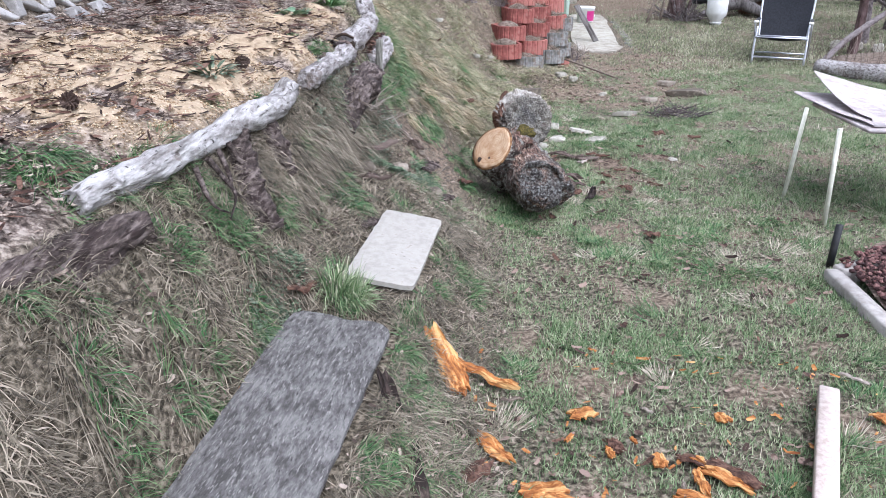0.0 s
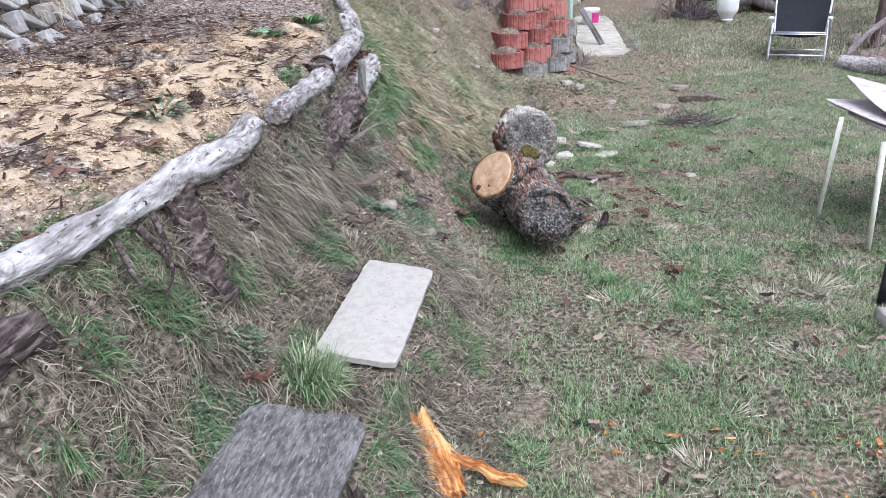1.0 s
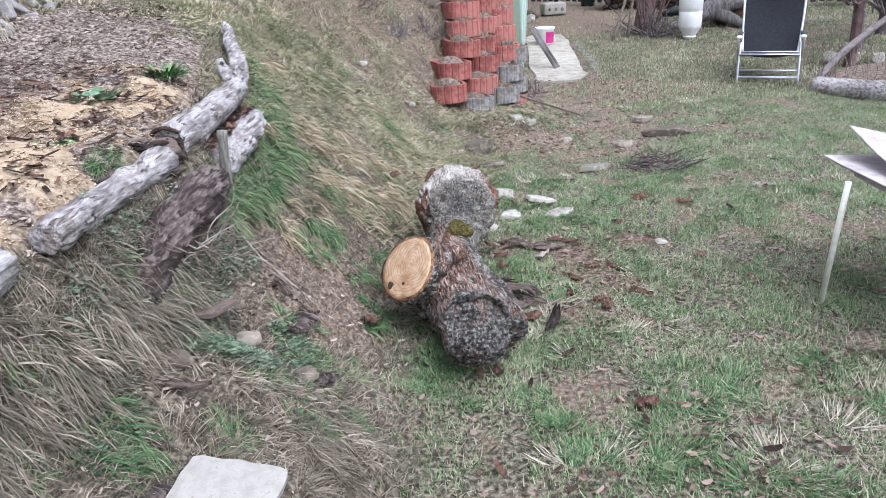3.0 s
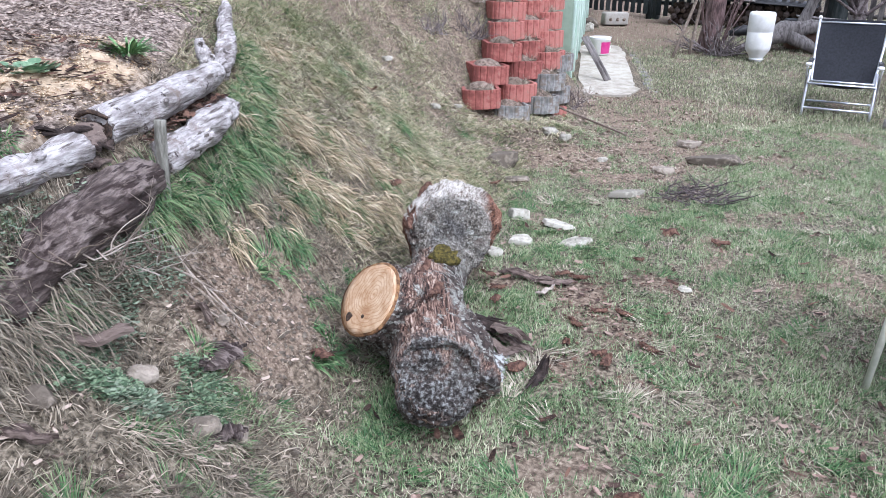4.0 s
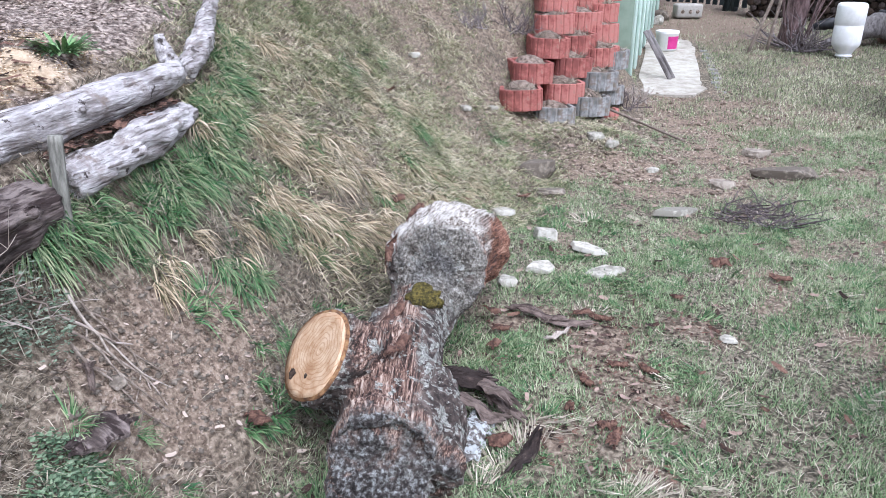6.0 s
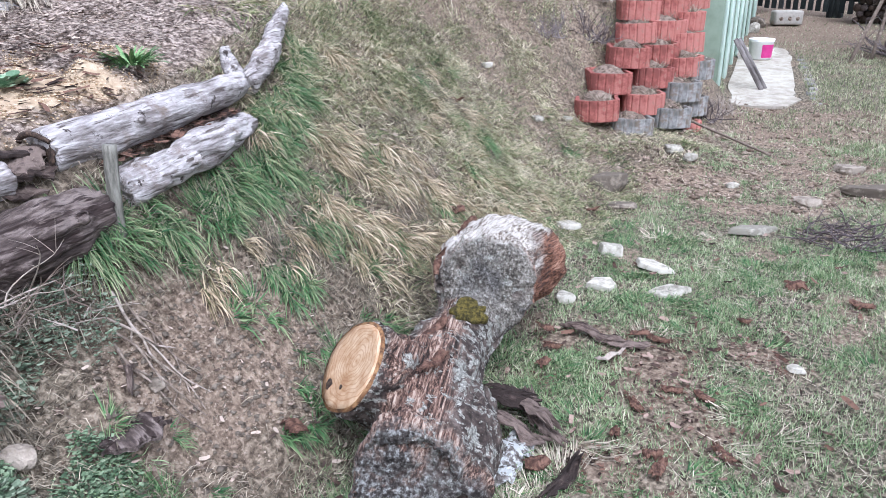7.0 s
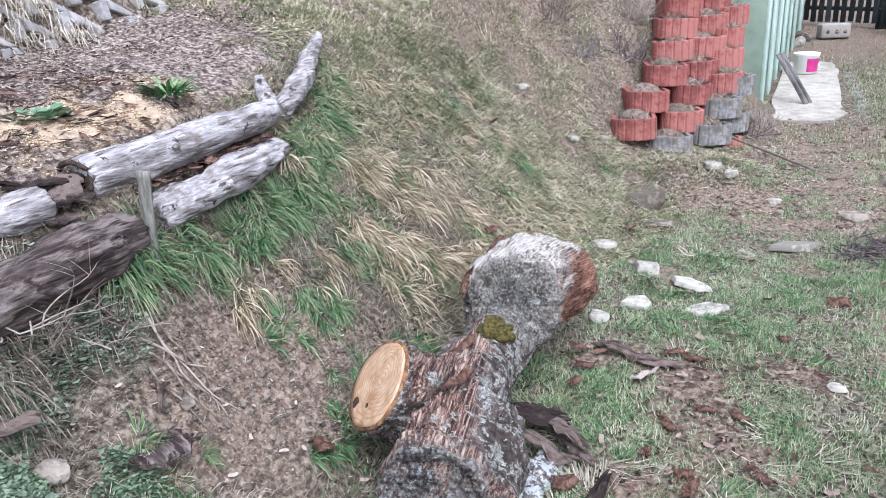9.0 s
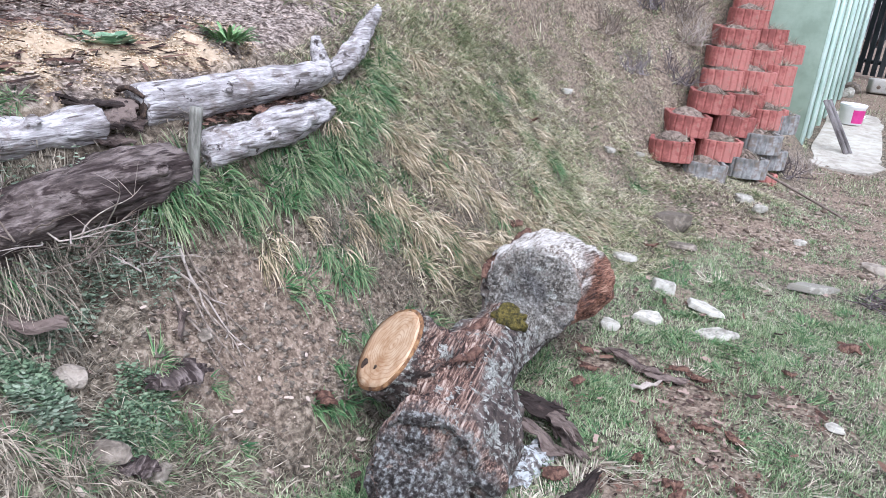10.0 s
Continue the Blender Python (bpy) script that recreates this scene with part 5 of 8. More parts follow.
laid((-0.105, 2.76, 0.360), (0.098, 0.995, 0.01), (0.25, -0.025, -0.038), "concrete_slab", slab(0.25, 0.67, 0.018, 2.0, 0.004), M["slab_pale"], "pale grey concrete slab lying tilted in the grass of the bank")
laid((-0.283, 1.725, 0.302), (0.118, 0.993, 0.05), (0.32, -0.045, -0.030), "concrete_slab", slab(0.332, 0.97, 0.018, 5.0, 0.007), M["slab_dark"], "dark grey lichened slab with worn pale streaks, lying on the bank")


# ---- border logs of the bed ----
LOOSE_BARK = []




def weather(me, seed, amount=1.0):
    """Old drift-grey wood: long ridges, cracks and worn hollows."""
    out = []
    for c, vn in [(v.co.copy(), v.normal.copy()) for v in me.vertices]:
        ridge = abs(noise.noise(Vector((c.x * 34 + seed, c.y * 4, c.z * 34))))
        big = noise.noise(Vector((c.x * 11, c.y * 7 + seed, c.z * 11)))
        mid = noise.noise(Vector((c.x * 28, c.y * 14, c.z * 28 + seed)))
        out.extend(c + vn * amount * (0.011 * big + 0.005 * mid - 0.007 * max(0.0, 0.3 - ridge) / 0.3))
    me.vertices.foreach_set("co", out)
    me.polygons.foreach_set("use_smooth", [True] * len(me.polygons))
    me.update()
    return me


def knotted_log(label, pts, knots, seed, voxel=0.0075, amount=1.0, material="wood_grey"):
    """A border log with knots that stand out of it: each knot is (where along, side, up, size)."""
    mid = np.mean(np.array(pts)[:, :2], 0)
    ob = thing("border_log", label, "log", (mid[0], mid[1], gz(*mid)), group="logs edging the bed")
    pieces = [tube(pts, 40, 22, 0.06, 0.06, 0.18, seed)]
    for u, side, up, size in knots:
        k = u * (len(pts) - 1)
        q = min(int(k), len(pts) - 2)
        c = Vector(pts[q][:3]).lerp(Vector(pts[q + 1][:3]), k - q)
        r = pts[q][3]
        d = Vector((side, -0.25, up)).normalized()
        pieces.append(tube([(*c, size * 1.3), (*(c + d * r), size), (*(c + d * (r + 0.018)), size * 0.7)], 8, 14, 0.05, 0.0, 0.1, seed + 3))
    part("wood", weather(fused("wood", pieces, voxel), seed, amount), M[material], ob, world=True)
    return ob


knotted_log("long whitish grey log with black knots edging the sawdust bed", [(-0.80, 1.78, 0.845, 0.052), (-0.735, 2.05, 0.865, 0.044), (-0.69, 2.40, 0.85, 0.045), (-0.63, 2.68, 0.87, 0.055), (-0.60, 2.95, 0.858, 0.052), (-0.607, 3.21, 0.872, 0.055)], ((0.1, 0.7, 0.6, 0.022), (0.28, 0.6, 0.7, 0.018), (0.5, 0.9, 0.2, 0.026), (0.63, 0.3, 0.9, 0.024), (0.8, 0.8, 0.5, 0.026), (0.93, 0.5, 0.8, 0.02)), 1.0, material="wood_white")
knotted_log("grey log with a hollow dark end and loose bark", [(-0.550, 3.315, 0.902, 0.048), (-0.548, 3.42, 0.902, 0.050), (-0.540, 3.62, 0.905, 0.046), (-0.525, 3.85, 0.91, 0.050), (-0.495, 4.03, 0.915, 0.050)], ((0.35, 0.7, 0.6, 0.02), (0.75, 0.6, 0.7, 0.022)), 2.0)
for k, (x, y, z, l, w, rz) in enumerate(((-0.60, 3.96, 0.955, 0.24, 0.07, 4), (-0.565, 4.20, 0.965, 0.22, 0.08, -12), (-0.60, 4.16, 0.955, 0.2, 0.08, 16), (-0.525, 4.21, 0.945, 0.16, 0.08, 24), (-0.50, 4.20, 0.91, 0.16, 0.07, 8), (-0.49, 4.10, 0.89, 0.16, 0.06, -6))):
    LOOSE_BARK.append((x, y, z, l, w, rz, k))
knotted_log("silver grey log with an upturned tip on the bed's edge", [(-0.535, 4.19, 0.938, 0.068), (-0.515, 4.45, 0.953, 0.065), (-0.51, 4.77, 0.973, 0.062), (-0.525, 5.06, 0.983, 0.056), (-0.565, 5.18, 1.0, 0.044), (-0.605, 5.20, 1.07, 0.030), (-0.615, 5.20, 1.12, 0.018)], ((0.2, 0.8, 0.3, 0.02), (0.62, 0.3, 0.9, 0.02)), 4.0, 0.008, 0.6)
knotted_log("pale curved branch edging the back of the bed", [(-0.55, 5.22, 0.965, 0.045), (-0.60, 5.45, 1.04, 0.048), (-0.70, 5.72, 1.13, 0.044), (-0.77, 5.92, 1.20, 0.03), (-0.80, 5.99, 1.235, 0.014)], ((0.3, 0.8, 0.4, 0.016), (0.6, 0.5, 0.7, 0.018)), 5.0, 0.008, 0.8)
knotted_log("lower whitish log half sunk in the bank below the edge", [(-0.425, 4.32, 0.805, 0.062), (-0.405, 4.56, 0.828, 0.064), (-0.415, 4.82, 0.85, 0.062), (-0.44, 5.04, 0.862, 0.047)], ((0.4, 0.9, 0.1, 0.02),), 6.0, 0.008, 1.2)
knotted_log("rotten brown log under the edge of the bed", [(-0.44, 3.50, 0.64, 0.06), (-0.42, 3.78, 0.745, 0.080), (-0.405, 4.03, 0.775, 0.090), (-0.41, 4.22, 0.79, 0.065)], ((0.2, 0.9, 0.3, 0.03), (0.5, 0.8, -0.2, 0.035), (0.8, 0.9, 0.4, 0.025)), 7.0, 0.0085, 1.3, "wood_rotten")
knotted_log("dark rotten log below the long grey one", [(-0.88, 1.30, 0.73, 0.075), (-0.76, 1.58, 0.755, 0.075), (-0.67, 1.88, 0.76, 0.05)], ((0.5, 0.8, -0.2, 0.03),), 8.0, 0.0085, 1.3, "wood_rotten")
knotted_log("rotten brown stump standing under the long grey log", [(-0.64, 2.60, 0.84, 0.055), (-0.62, 2.52, 0.74, 0.070), (-0.585, 2.46, 0.62, 0.085), (-0.55, 2.44, 0.52, 0.09)], ((0.5, 0.9, 0.1, 0.03), (0.75, 0.8, 0.1, 0.035)), 9.0, 0.0085, 1.5, "wood_rotten")
knotted_log("small rotten stub under the long grey log", [(-0.61, 2.84, 0.83, 0.045), (-0.575, 2.80, 0.74, 0.055), (-0.53, 2.78, 0.62, 0.05)], ((0.5, 0.9, 0.1, 0.02),), 10.0, 0.0085, 1.3, "wood_rotten")
hollow_end = thing("bark_curl", "dark curled bark at the hollow end of a border log", "bark", (-0.54, 4.18, 0.935))
# near-flat dark disc: the shade inside the hollow is put into its colour
part("hollow", disc(Vector((-0.537, 4.178, 0.940)), Vector((-0.12, -0.95, 0.3)), 0.056, seed=8, wobble=0.25, thick=0.01, dish=-0.01, rings=4, segs=24), M["rot_dark"], hollow_end, "dark disc standing for the shaded hollow", world=True)
part("curl", limb("curl", [(-0.600, 4.18, 0.945, 0.006), (-0.575, 4.17, 0.987, 0.008), (-0.53, 4.17, 1.000, 0.008), (-0.485, 4.18, 0.978, 0.006)], n=14, segs=10, lump=0.3, rough=0.1, seed=3), M["rot_dark"], hollow_end, world=True)
stake = single("stake", limb("stake", [(-0.365, 4.235, 0.68, 0.021), (-0.36, 4.24, 0.83, 0.019), (-0.355, 4.25, 0.965, 0.019)], n=14, segs=12, rough=0.06, ridges=0.06, lump=0.1, seed=4), M["stake_wood"], "short grey wooden stake holding the border logs", "stake")


# ---- trough-block retaining wall behind the bed ----
def trough_block(pitch=0.25, bar=0.050, h=0.098, t=0.036, depth=0.10):
    """A concrete grid block: an upright rib and a slanting wing, with an open cell below it."""
    bm = bmesh.new()

    def prism(pts, y0, y1):
        a = [bm.verts.new((x, y0, z)) for x, z in pts]
        b = [bm.verts.new((x, y1, z)) for x, z in pts]
        n = len(pts)
        bm.faces.new(a[::-1])
        bm.faces.new(b)
        for k in range(n):
            bm.faces.new((a[k], a[(k + 1) % n], b[(k + 1) % n], b[k]))

    prism([(-bar / 2, 0), (bar / 2, 0), (bar / 2, h), (-bar / 2, h)], -depth, 0)
    prism([(-pitch + bar / 2 + 0.002, 0.0), (-pitch + bar / 2 + t * 1.4, 0.0), (-bar / 2 - 0.002, h - t * 1.2), (-bar / 2 - 0.002, h), (-bar / 2 - 0.03, h)], -depth - 0.004, -0.004)
    bmesh.ops.recalc_face_normals(bm, faces=bm.faces)
    bmesh.ops.bevel(bm, geom=[e for e in bm.edges], offset=0.005, segments=1, affect="EDGES")
    return bm


trough_wall = thing("retaining_wall", "sloping retaining wall of grey concrete trough blocks, partly overgrown", "wall", (WALL_X, 4.0, 1.1), kind="structure")
trough_me = data_of("block", trough_block(), M["concrete"], False)
for row in range(12):
    for col in range(18):
        yy = 2.3 + 0.25 * col + (0.125 if row % 2 else 0)
        if yy > 6.5 - 0.04 * row:
            continue
        zz = float(np.interp(yy, SEC_Y, BACK_Z)) - 0.05 + 0.104 * row
        ob = new("block", trough_me)
        ob.parent = trough_wall
        ob.matrix_basis = trough_wall.matrix_world.inverted() @ pose(WALL_X + 0.05 - 0.047 * row + rng.uniform(-0.008, 0.008), yy, zz, 14 + rng.uniform(-3, 3), rng.uniform(-3, 3), -90 + rng.uniform(-3, 3))


# ---- planter-block wall at the shed ----
def planter_block(w=0.325, front=0.125, back=0.30, h=0.152, t=0.030, flutes=8):
    """A ring-shaped planter block: bowed fluted front with rounded ribs, straight back, open top."""
    outline = []
    n = flutes * 6
    for k in range(n + 1):
        u = k / n
        a = math.pi * (1 - u)
        x = math.cos(a) * w / 2
        y = -abs(math.sin(a)) ** 0.62 * front
        g = 0.0075 * (0 if k % 6 else 1)
        outline.append((x * (1 - g / w * 2), y + g))
    outline += [(w * 0.48, back * 0.6), (w * 0.44, back), (-w * 0.44, back), (-w * 0.48, back * 0.6)]
    bm = bmesh.new()
    n = len(outline)
    s = 1 - 2 * t / w
    rings = [[bm.verts.new((x * k, y * k, z)) for x, y in outline] for k, z in ((0.99, 0.0), (1.0, 0.006), (1.0, h - 0.006), (0.982, h), (s, h), (s * 0.985, h - 0.012), (s * 0.97, 0.05))]
    for a, b in zip(rings, rings[1:]):
        for k in range(n):
            bm.faces.new((a[k], a[(k + 1) % n], b[(k + 1) % n], b[k]))
    bm.faces.new(rings[-1])
    bm.faces.new(rings[0][::-1])
    return bm


def mound(w, d, h, seed, n=9):
    """A heap of soil that fills a planter block."""
    verts, faces = [], []
    for j in range(n):
        for i in range(n):
            x, y = (i / (n - 1) * 2 - 1), (j / (n - 1) * 2 - 1)
            q = max(abs(x), abs(y))
            r = math.hypot(x, y) or 1.0
            x, y = x * q / r, y * q / r
            z = h * (1 - q * q) + 0.012 * noise.noise(Vector((x * 4 + seed, y * 4, seed)))
            verts.append((x * w / 2, y * d / 2, z))
    for j in range(n - 1):
        for i in range(n - 1):
            a = j * n + i
            faces.append((a, a + 1, a + n + 1, a + n))
    return verts, faces


planter_wall = thing("planter_wall", "stepped wall of red and grey planter blocks filled with soil", "wall", (0.48, 8.2, 0.3), kind="structure")
red_me = data_of("planter_block", planter_block(), M["red_block"], False)
grey_me = data_of("planter_block", planter_block(h=0.148, flutes=6), M["grey_block"], False)
soil_mes = [data_of("soil", joined("soil", [mound(0.29, 0.40, 0.060 + 0.012 * q, 3.0 + 2 * q, 13)]), M["soil"]) for q in range(3)]


def planter(me, x, y, top, rz, label=""):
    """One block, named by the middle of its front edge and the height of its rim."""
    turn = Matrix.Rotation(radians(rz), 4, "Z")
    c = Vector((x, y, top - 0.152)) + turn @ Vector((0, 0.125, 0))
    ob = new("planter_block", me)
    ob.parent = planter_wall
    ob.matrix_basis = planter_wall.matrix_world.inverted() @ pose(c.x, c.y, c.z, rng.uniform(-2.5, 2.5), rng.uniform(-2.5, 2.5), rz)
    tagged(ob, label)
    soil = new("soil", soil_mes[int(rng.integers(0, 3))])
    soil.parent = ob
    soil.matrix_basis = pose(0, 0.09, 0.112, 0, 0, 180 * int(rng.integers(0, 2)))


# fronts of the three stepped columns, from the lowest block upwards
COLUMNS = (
    ([(0.48, 8.04), (0.55, 8.31), (0.64, 8.58), (0.65, 8.83), (0.665, 9.07), (0.69, 9.28), (0.71, 9.48), (0.70, 9.70), (0.70, 9.90), (0.70, 10.1)], 0.470, 0.157, 14),
    ([(0.80, 8.40), (0.86, 8.64), (0.89, 8.86), (0.92, 9.10), (0.92, 9.32), (0.925, 9.55)], 0.472, 0.160, 28),
    ([(1.09, 8.92), (1.075, 9.16), (1.07, 9.38), (1.075, 9.60)], 0.690, 0.157, 38),
)
for fronts, top, pitch, rz in COLUMNS:
    for row, (bx, by) in enumerate(fronts):
        planter(red_me, bx, by, top + pitch * row, rz + rng.uniform(-7, 7))
for bx, by, top, rz in ((0.735, 8.13, 0.335, 16), (1.03, 8.47, 0.365, 34), (1.08, 8.72, 0.525, 32), (1.17, 8.86, 0.39, 46), (1.20, 9.02, 0.66, 50)):
    planter(grey_me, bx, by, top, rz, "grey weathered planter block")
planter(red_me, 1.13, 8.68, 0.215, 40)


# ---- shed ----
shed = thing("garden_shed", "pale green garden shed with mint trim at its corner", "shed", (1.32, 10.6, 0.05), rz=-6.5)
part("wall", boxed((-0.9, 0.05, 1.3), (1.8, 0.1, 2.6), 0.006), M["green_wall"], shed, "flat pale green wall")
part("wall", boxed((-0.05, 2.45, 1.3), (0.1, 4.68, 2.6), 0.006), M["green_wall"], shed)
part("wall", boxed((-1.75, 2.45, 1.3), (0.1, 4.68, 2.6), 0.006), M["green_wall"], shed)
part("wall", boxed((-0.9, 4.85, 1.3), (1.8, 0.1, 2.6), 0.006), M["green_wall"], shed)
for k, (yy, w) in enumerate(((0.07, 0.13), (0.62, 0.22), (1.35, 0.12), (1.95, 0.22), (2.7, 0.12), (3.4, 0.22), (4.55, 0.4))):
    part("trim", boxed((0.014 + 0.004 * (k % 2), yy, 1.3), (0.03, w, 2.6), 0.004), M["mint"], shed, "mint green metal rib")
part("roof", boxed((-0.9, 2.45, 2.66), (2.1, 5.3, 0.08), 0.01), M["roof"], shed)

# ---- yard by the shed ----
pad_bm = bmesh.new()
pv = []
for k in range(72):
    a = 2 * math.pi * k / 72
    cx, cy = math.copysign(abs(math.cos(a)) ** 0.35, math.cos(a)), math.copysign(abs(math.sin(a)) ** 0.35, math.sin(a))
    px, py = 1.80 + cx * 0.30 + 0.08 * cy + 0.05 * noise.noise(Vector((cx * 2, cy * 3, 4))) + 0.05 * noise.noise(Vector((a * 6, 2, 4))), 11.45 + cy * 1.5 + 0.05 * noise.noise(Vector((a * 5, 9, 4)))
    pv.append(pad_bm.verts.new((px, py, float(lawn_rise(py)) + 0.018)))
face = pad_bm.faces.new(pv)
ext = bmesh.ops.extrude_face_region(pad_bm, geom=[face])
for v in ext["geom"]:
    if isinstance(v, bmesh.types.BMVert):
        v.co.z -= 0.09
single("concrete_pad", pad_bm, M["pad"], "pale worn concrete pad beside the shed, broken at its edge", "pavement", kind="structure", smooth=False)
paver_row = thing("edging_pavers", "row of small overgrown pavers beside the concrete pad", "edging", (2.25, 11.2, 0.2), kind="structure")
for k in range(12):
    py = 10.2 + 0.21 * k
    part("paver", boxed((0, 0, 0), (0.09, 0.13, 0.06), 0.01), M["grey_block"], paver_row, at=paver_row.matrix_world.inverted() @ pose(2.2 + 0.025 * (py - 10.2) + rng.uniform(-0.02, 0.02), py, float(lawn_rise(py)) - 0.026, 0, 0, rng.uniform(-12, 12)))


def lathe(profile, segs=24):
    """A turned body from (radius, height) pairs."""
    bm = bmesh.new()
    rings = [[bm.verts.new((r * math.cos(2 * math.pi * k / segs), r * math.sin(2 * math.pi * k / segs), z)) for k in range(segs)] for r, z in profile]
    for a, b in zip(rings, rings[1:]):
        for k in range(segs):
            bm.faces.new((a[k], a[(k + 1) % segs], b[(k + 1) % segs], b[k]))
    bm.faces.new(rings[0][::-1])
    bm.faces.new(rings[-1])
    return bm


paint_bucket = thing("paint_bucket", "white plastic paint bucket with magenta label on the concrete pad", "bucket", (1.80, 12.2, float(lawn_rise(12.2)) + 0.02), rz=62)
part("body", lathe([(0.118, 0.0), (0.122, 0.004), (0.134, 0.19), (0.14, 0.195), (0.14, 0.205), (0.134, 0.207)]), M["white_plastic"], paint_bucket)
part("lid", lathe([(0.141, 0.207), (0.143, 0.212), (0.141, 0.224), (0.13, 0.226), (0.125, 0.22)]), M["white_plastic"], paint_bucket, "white snap lid")
label_bm = bmesh.new()
for z0, z1 in ((0.02, 0.165),):
    ring = []
    for k in range(19):
        a = math.radians(-150 + 12 * k)
        ring.append([label_bm.verts.new(((0.1235 + 0.063 * z) * math.cos(a), (0.1235 + 0.063 * z) * math.sin(a), z)) for z in (z0, z1)])
    for a, b in zip(ring, ring[1:]):
        label_bm.faces.new((a[0], b[0], b[1], a[1]))
part("label", label_bm, M["pink"], paint_bucket, "magenta printed label")
part("label_print", boxed((0.05, -0.118, 0.09), (0.05, 0.012, 0.03), 0.002), M["white_plastic"], paint_bucket, "plain white mark on the label")

for k, (x0, x1, w) in enumerate(((0.0, 0.28, 0.045), (0.05, 0.34, 0.035))):
    px, py = 1.50 + 0.04 * k, 10.65 + 0.06 * k
    pz = float(lawn_rise(py)) + 0.02
    single("leaning_board", boxed((0, 0, 0.27), (w, 0.022, 0.56), 0.003), M["plank_old"], "narrow grey board leaning against the shed corner", "board", (px + 0.24, py - 0.05, pz), 0, "boards leaning at the shed", ry=-32, rx=-6)

hollow = thing("hollow_block", "pale concrete block with holes lying by the fence", "block", (2.28, 14.9, float(lawn_rise(14.9))), rz=14)
hb = bmesh.new()
box(hb, (0, 0, 0.11), (0.40, 0.22, 0.2), None, 0.03, 2)
part("body", hb, M["slab_pale"], hollow)
# no openings are cut: darker plugs in the face stand for the holes' shade
for k in (-0.11, 0.01, 0.12):
    part("hole", rodded((k, -0.112, 0.10), (k, -0.06, 0.10), 0.028, 0.028, 14), M["soil"], hollow, "darker plug standing for a shaded hole")


def stone(seed, sx, sy, sz, material, label, at, rz=0, group="stones", flat=True, name="stone", tilt=0):
    bm = bmesh.new()
    bmesh.ops.create_icosphere(bm, subdivisions=3, radius=0.5)
    for v in bm.verts:
        d = v.co.normalized()
        q = d * 1.1 + Vector((seed * 3.1, seed * 1.7, seed))
        r = 0.5 * (1 + 0.35 * noise.noise(q) + 0.15 * noise.noise(q * 2.7))
        c = d * r
        for ax in (Vector((math.cos(seed), math.sin(seed), 0.2)), Vector((math.cos(seed + 2.2), math.sin(seed + 2.2), -0.1)), Vector((math.cos(seed + 4.1), math.sin(seed + 4.1), 0.3))):
            k = c.dot(ax.normalized())
            if k > 0.34:
                c -= ax.normalized() * (k - 0.34) * 0.85
        c.z = max(-0.28, min(0.28, c.z)) if flat else c.z
        v.co = Vector((c.x * sx, c.y * sy, c.z * sz))
    z = gz(at[0], at[1]) + (at[2] if len(at) > 2 else 0.25 * sz)
    return single(name, bm, material, label, "stone", (at[0], at[1], z), rz, group, rx=tilt, ry=tilt * 0.6, smooth=False)




stone(2.0, 0.26, 0.2, 0.2, M["stone_dull"], "grey field stone by the fence", (1.9, 14.7), 20, "rubble by the fence", False)
stone(3.3, 0.2, 0.16, 0.17, M["stone"], "pale broken stone by the fence", (1.82, 14.2), 60, "rubble by the fence", False)


# ---- fence, gate ----
def picket(h, w=0.075, t=0.02):
    bm = bmesh.new()
    vs = [bm.verts.new(c) for c in ((-w / 2, 0, 0), (w / 2, 0, 0), (w / 2, 0, h - 0.05), (w / 4, 0, h), (-w / 4, 0, h), (-w / 2, 0, h - 0.05))]
    f = bm.faces.new(vs)
    r = bmesh.ops.extrude_face_region(bm, geom=[f])
    for v in r["geom"]:
        if isinstance(v, bmesh.types.BMVert):
            v.co.y += t
    return bm


def fence_run(name, label, a, b, h, material, gap, clear=0.08, sag=0.0, category="fence"):
    """Pickets on two rails between posts, from a to b on the ground."""
    a, b = Vector(a), Vector(b)
    length = (b - a).length
    rz = math.degrees(math.atan2(b.y - a.y, b.x - a.x))
    ob = thing(name, label, category, (a.x, a.y, float(lawn_rise(a.y))), rz)
    drop = float(lawn_rise(b.y) - lawn_rise(a.y))
    me = data_of("picket", picket(h), material, False)
    n = int(length / gap)
    for k in range(n):
        p = new("picket", me)
        p.parent = ob
        u = (k + 0.5) / n
        p.matrix_basis = pose(u * length, -0.03, clear + drop * u + rng.uniform(-0.015, 0.015), 0, rng.uniform(-1.2, 1.2), 0)
    for z in (0.28, h * 0.78):
        part("rail", rodded((0, 0.01, z), (length, 0.01, z + drop), 0.032, 0.032, 4), material, ob)
    for u in (0.0, 1.0):
        part("post", boxed((length * u, 0.06, h / 2 + drop * u), (0.11, 0.11, h + 0.2), 0.01), material, ob)
    return ob


fence_run("garden_gate", "tall dark green picket gate", (1.85, 16.45, 0), (2.95, 15.75, 0), 1.55, M["fence"], 0.115, category="gate")
fence_run("picket_fence", "dark stained picket fence behind the wood stack", (3.05, 15.70, 0), (4.5, 14.95, 0), 1.45, M["fence"], 0.12)
fence_run("picket_fence", "greyed picket fence with light gaps", (4.58, 14.9, 0), (5.5, 14.5, 0), 1.35, M["fence_grey"], 0.125)
fence_run("picket_fence", "low brown picket fence behind the shrubs", (5.6, 14.5, 0), (9.0, 13.2, 0), 1.05, M["fence_grey"], 0.13)
single("dark_post", boxed((0, 0, 1.3), (0.24, 0.24, 2.6), 0.03), M["fence"], "thick dark upright post at the fence", "post", (5.52, 14.3, 0.3))
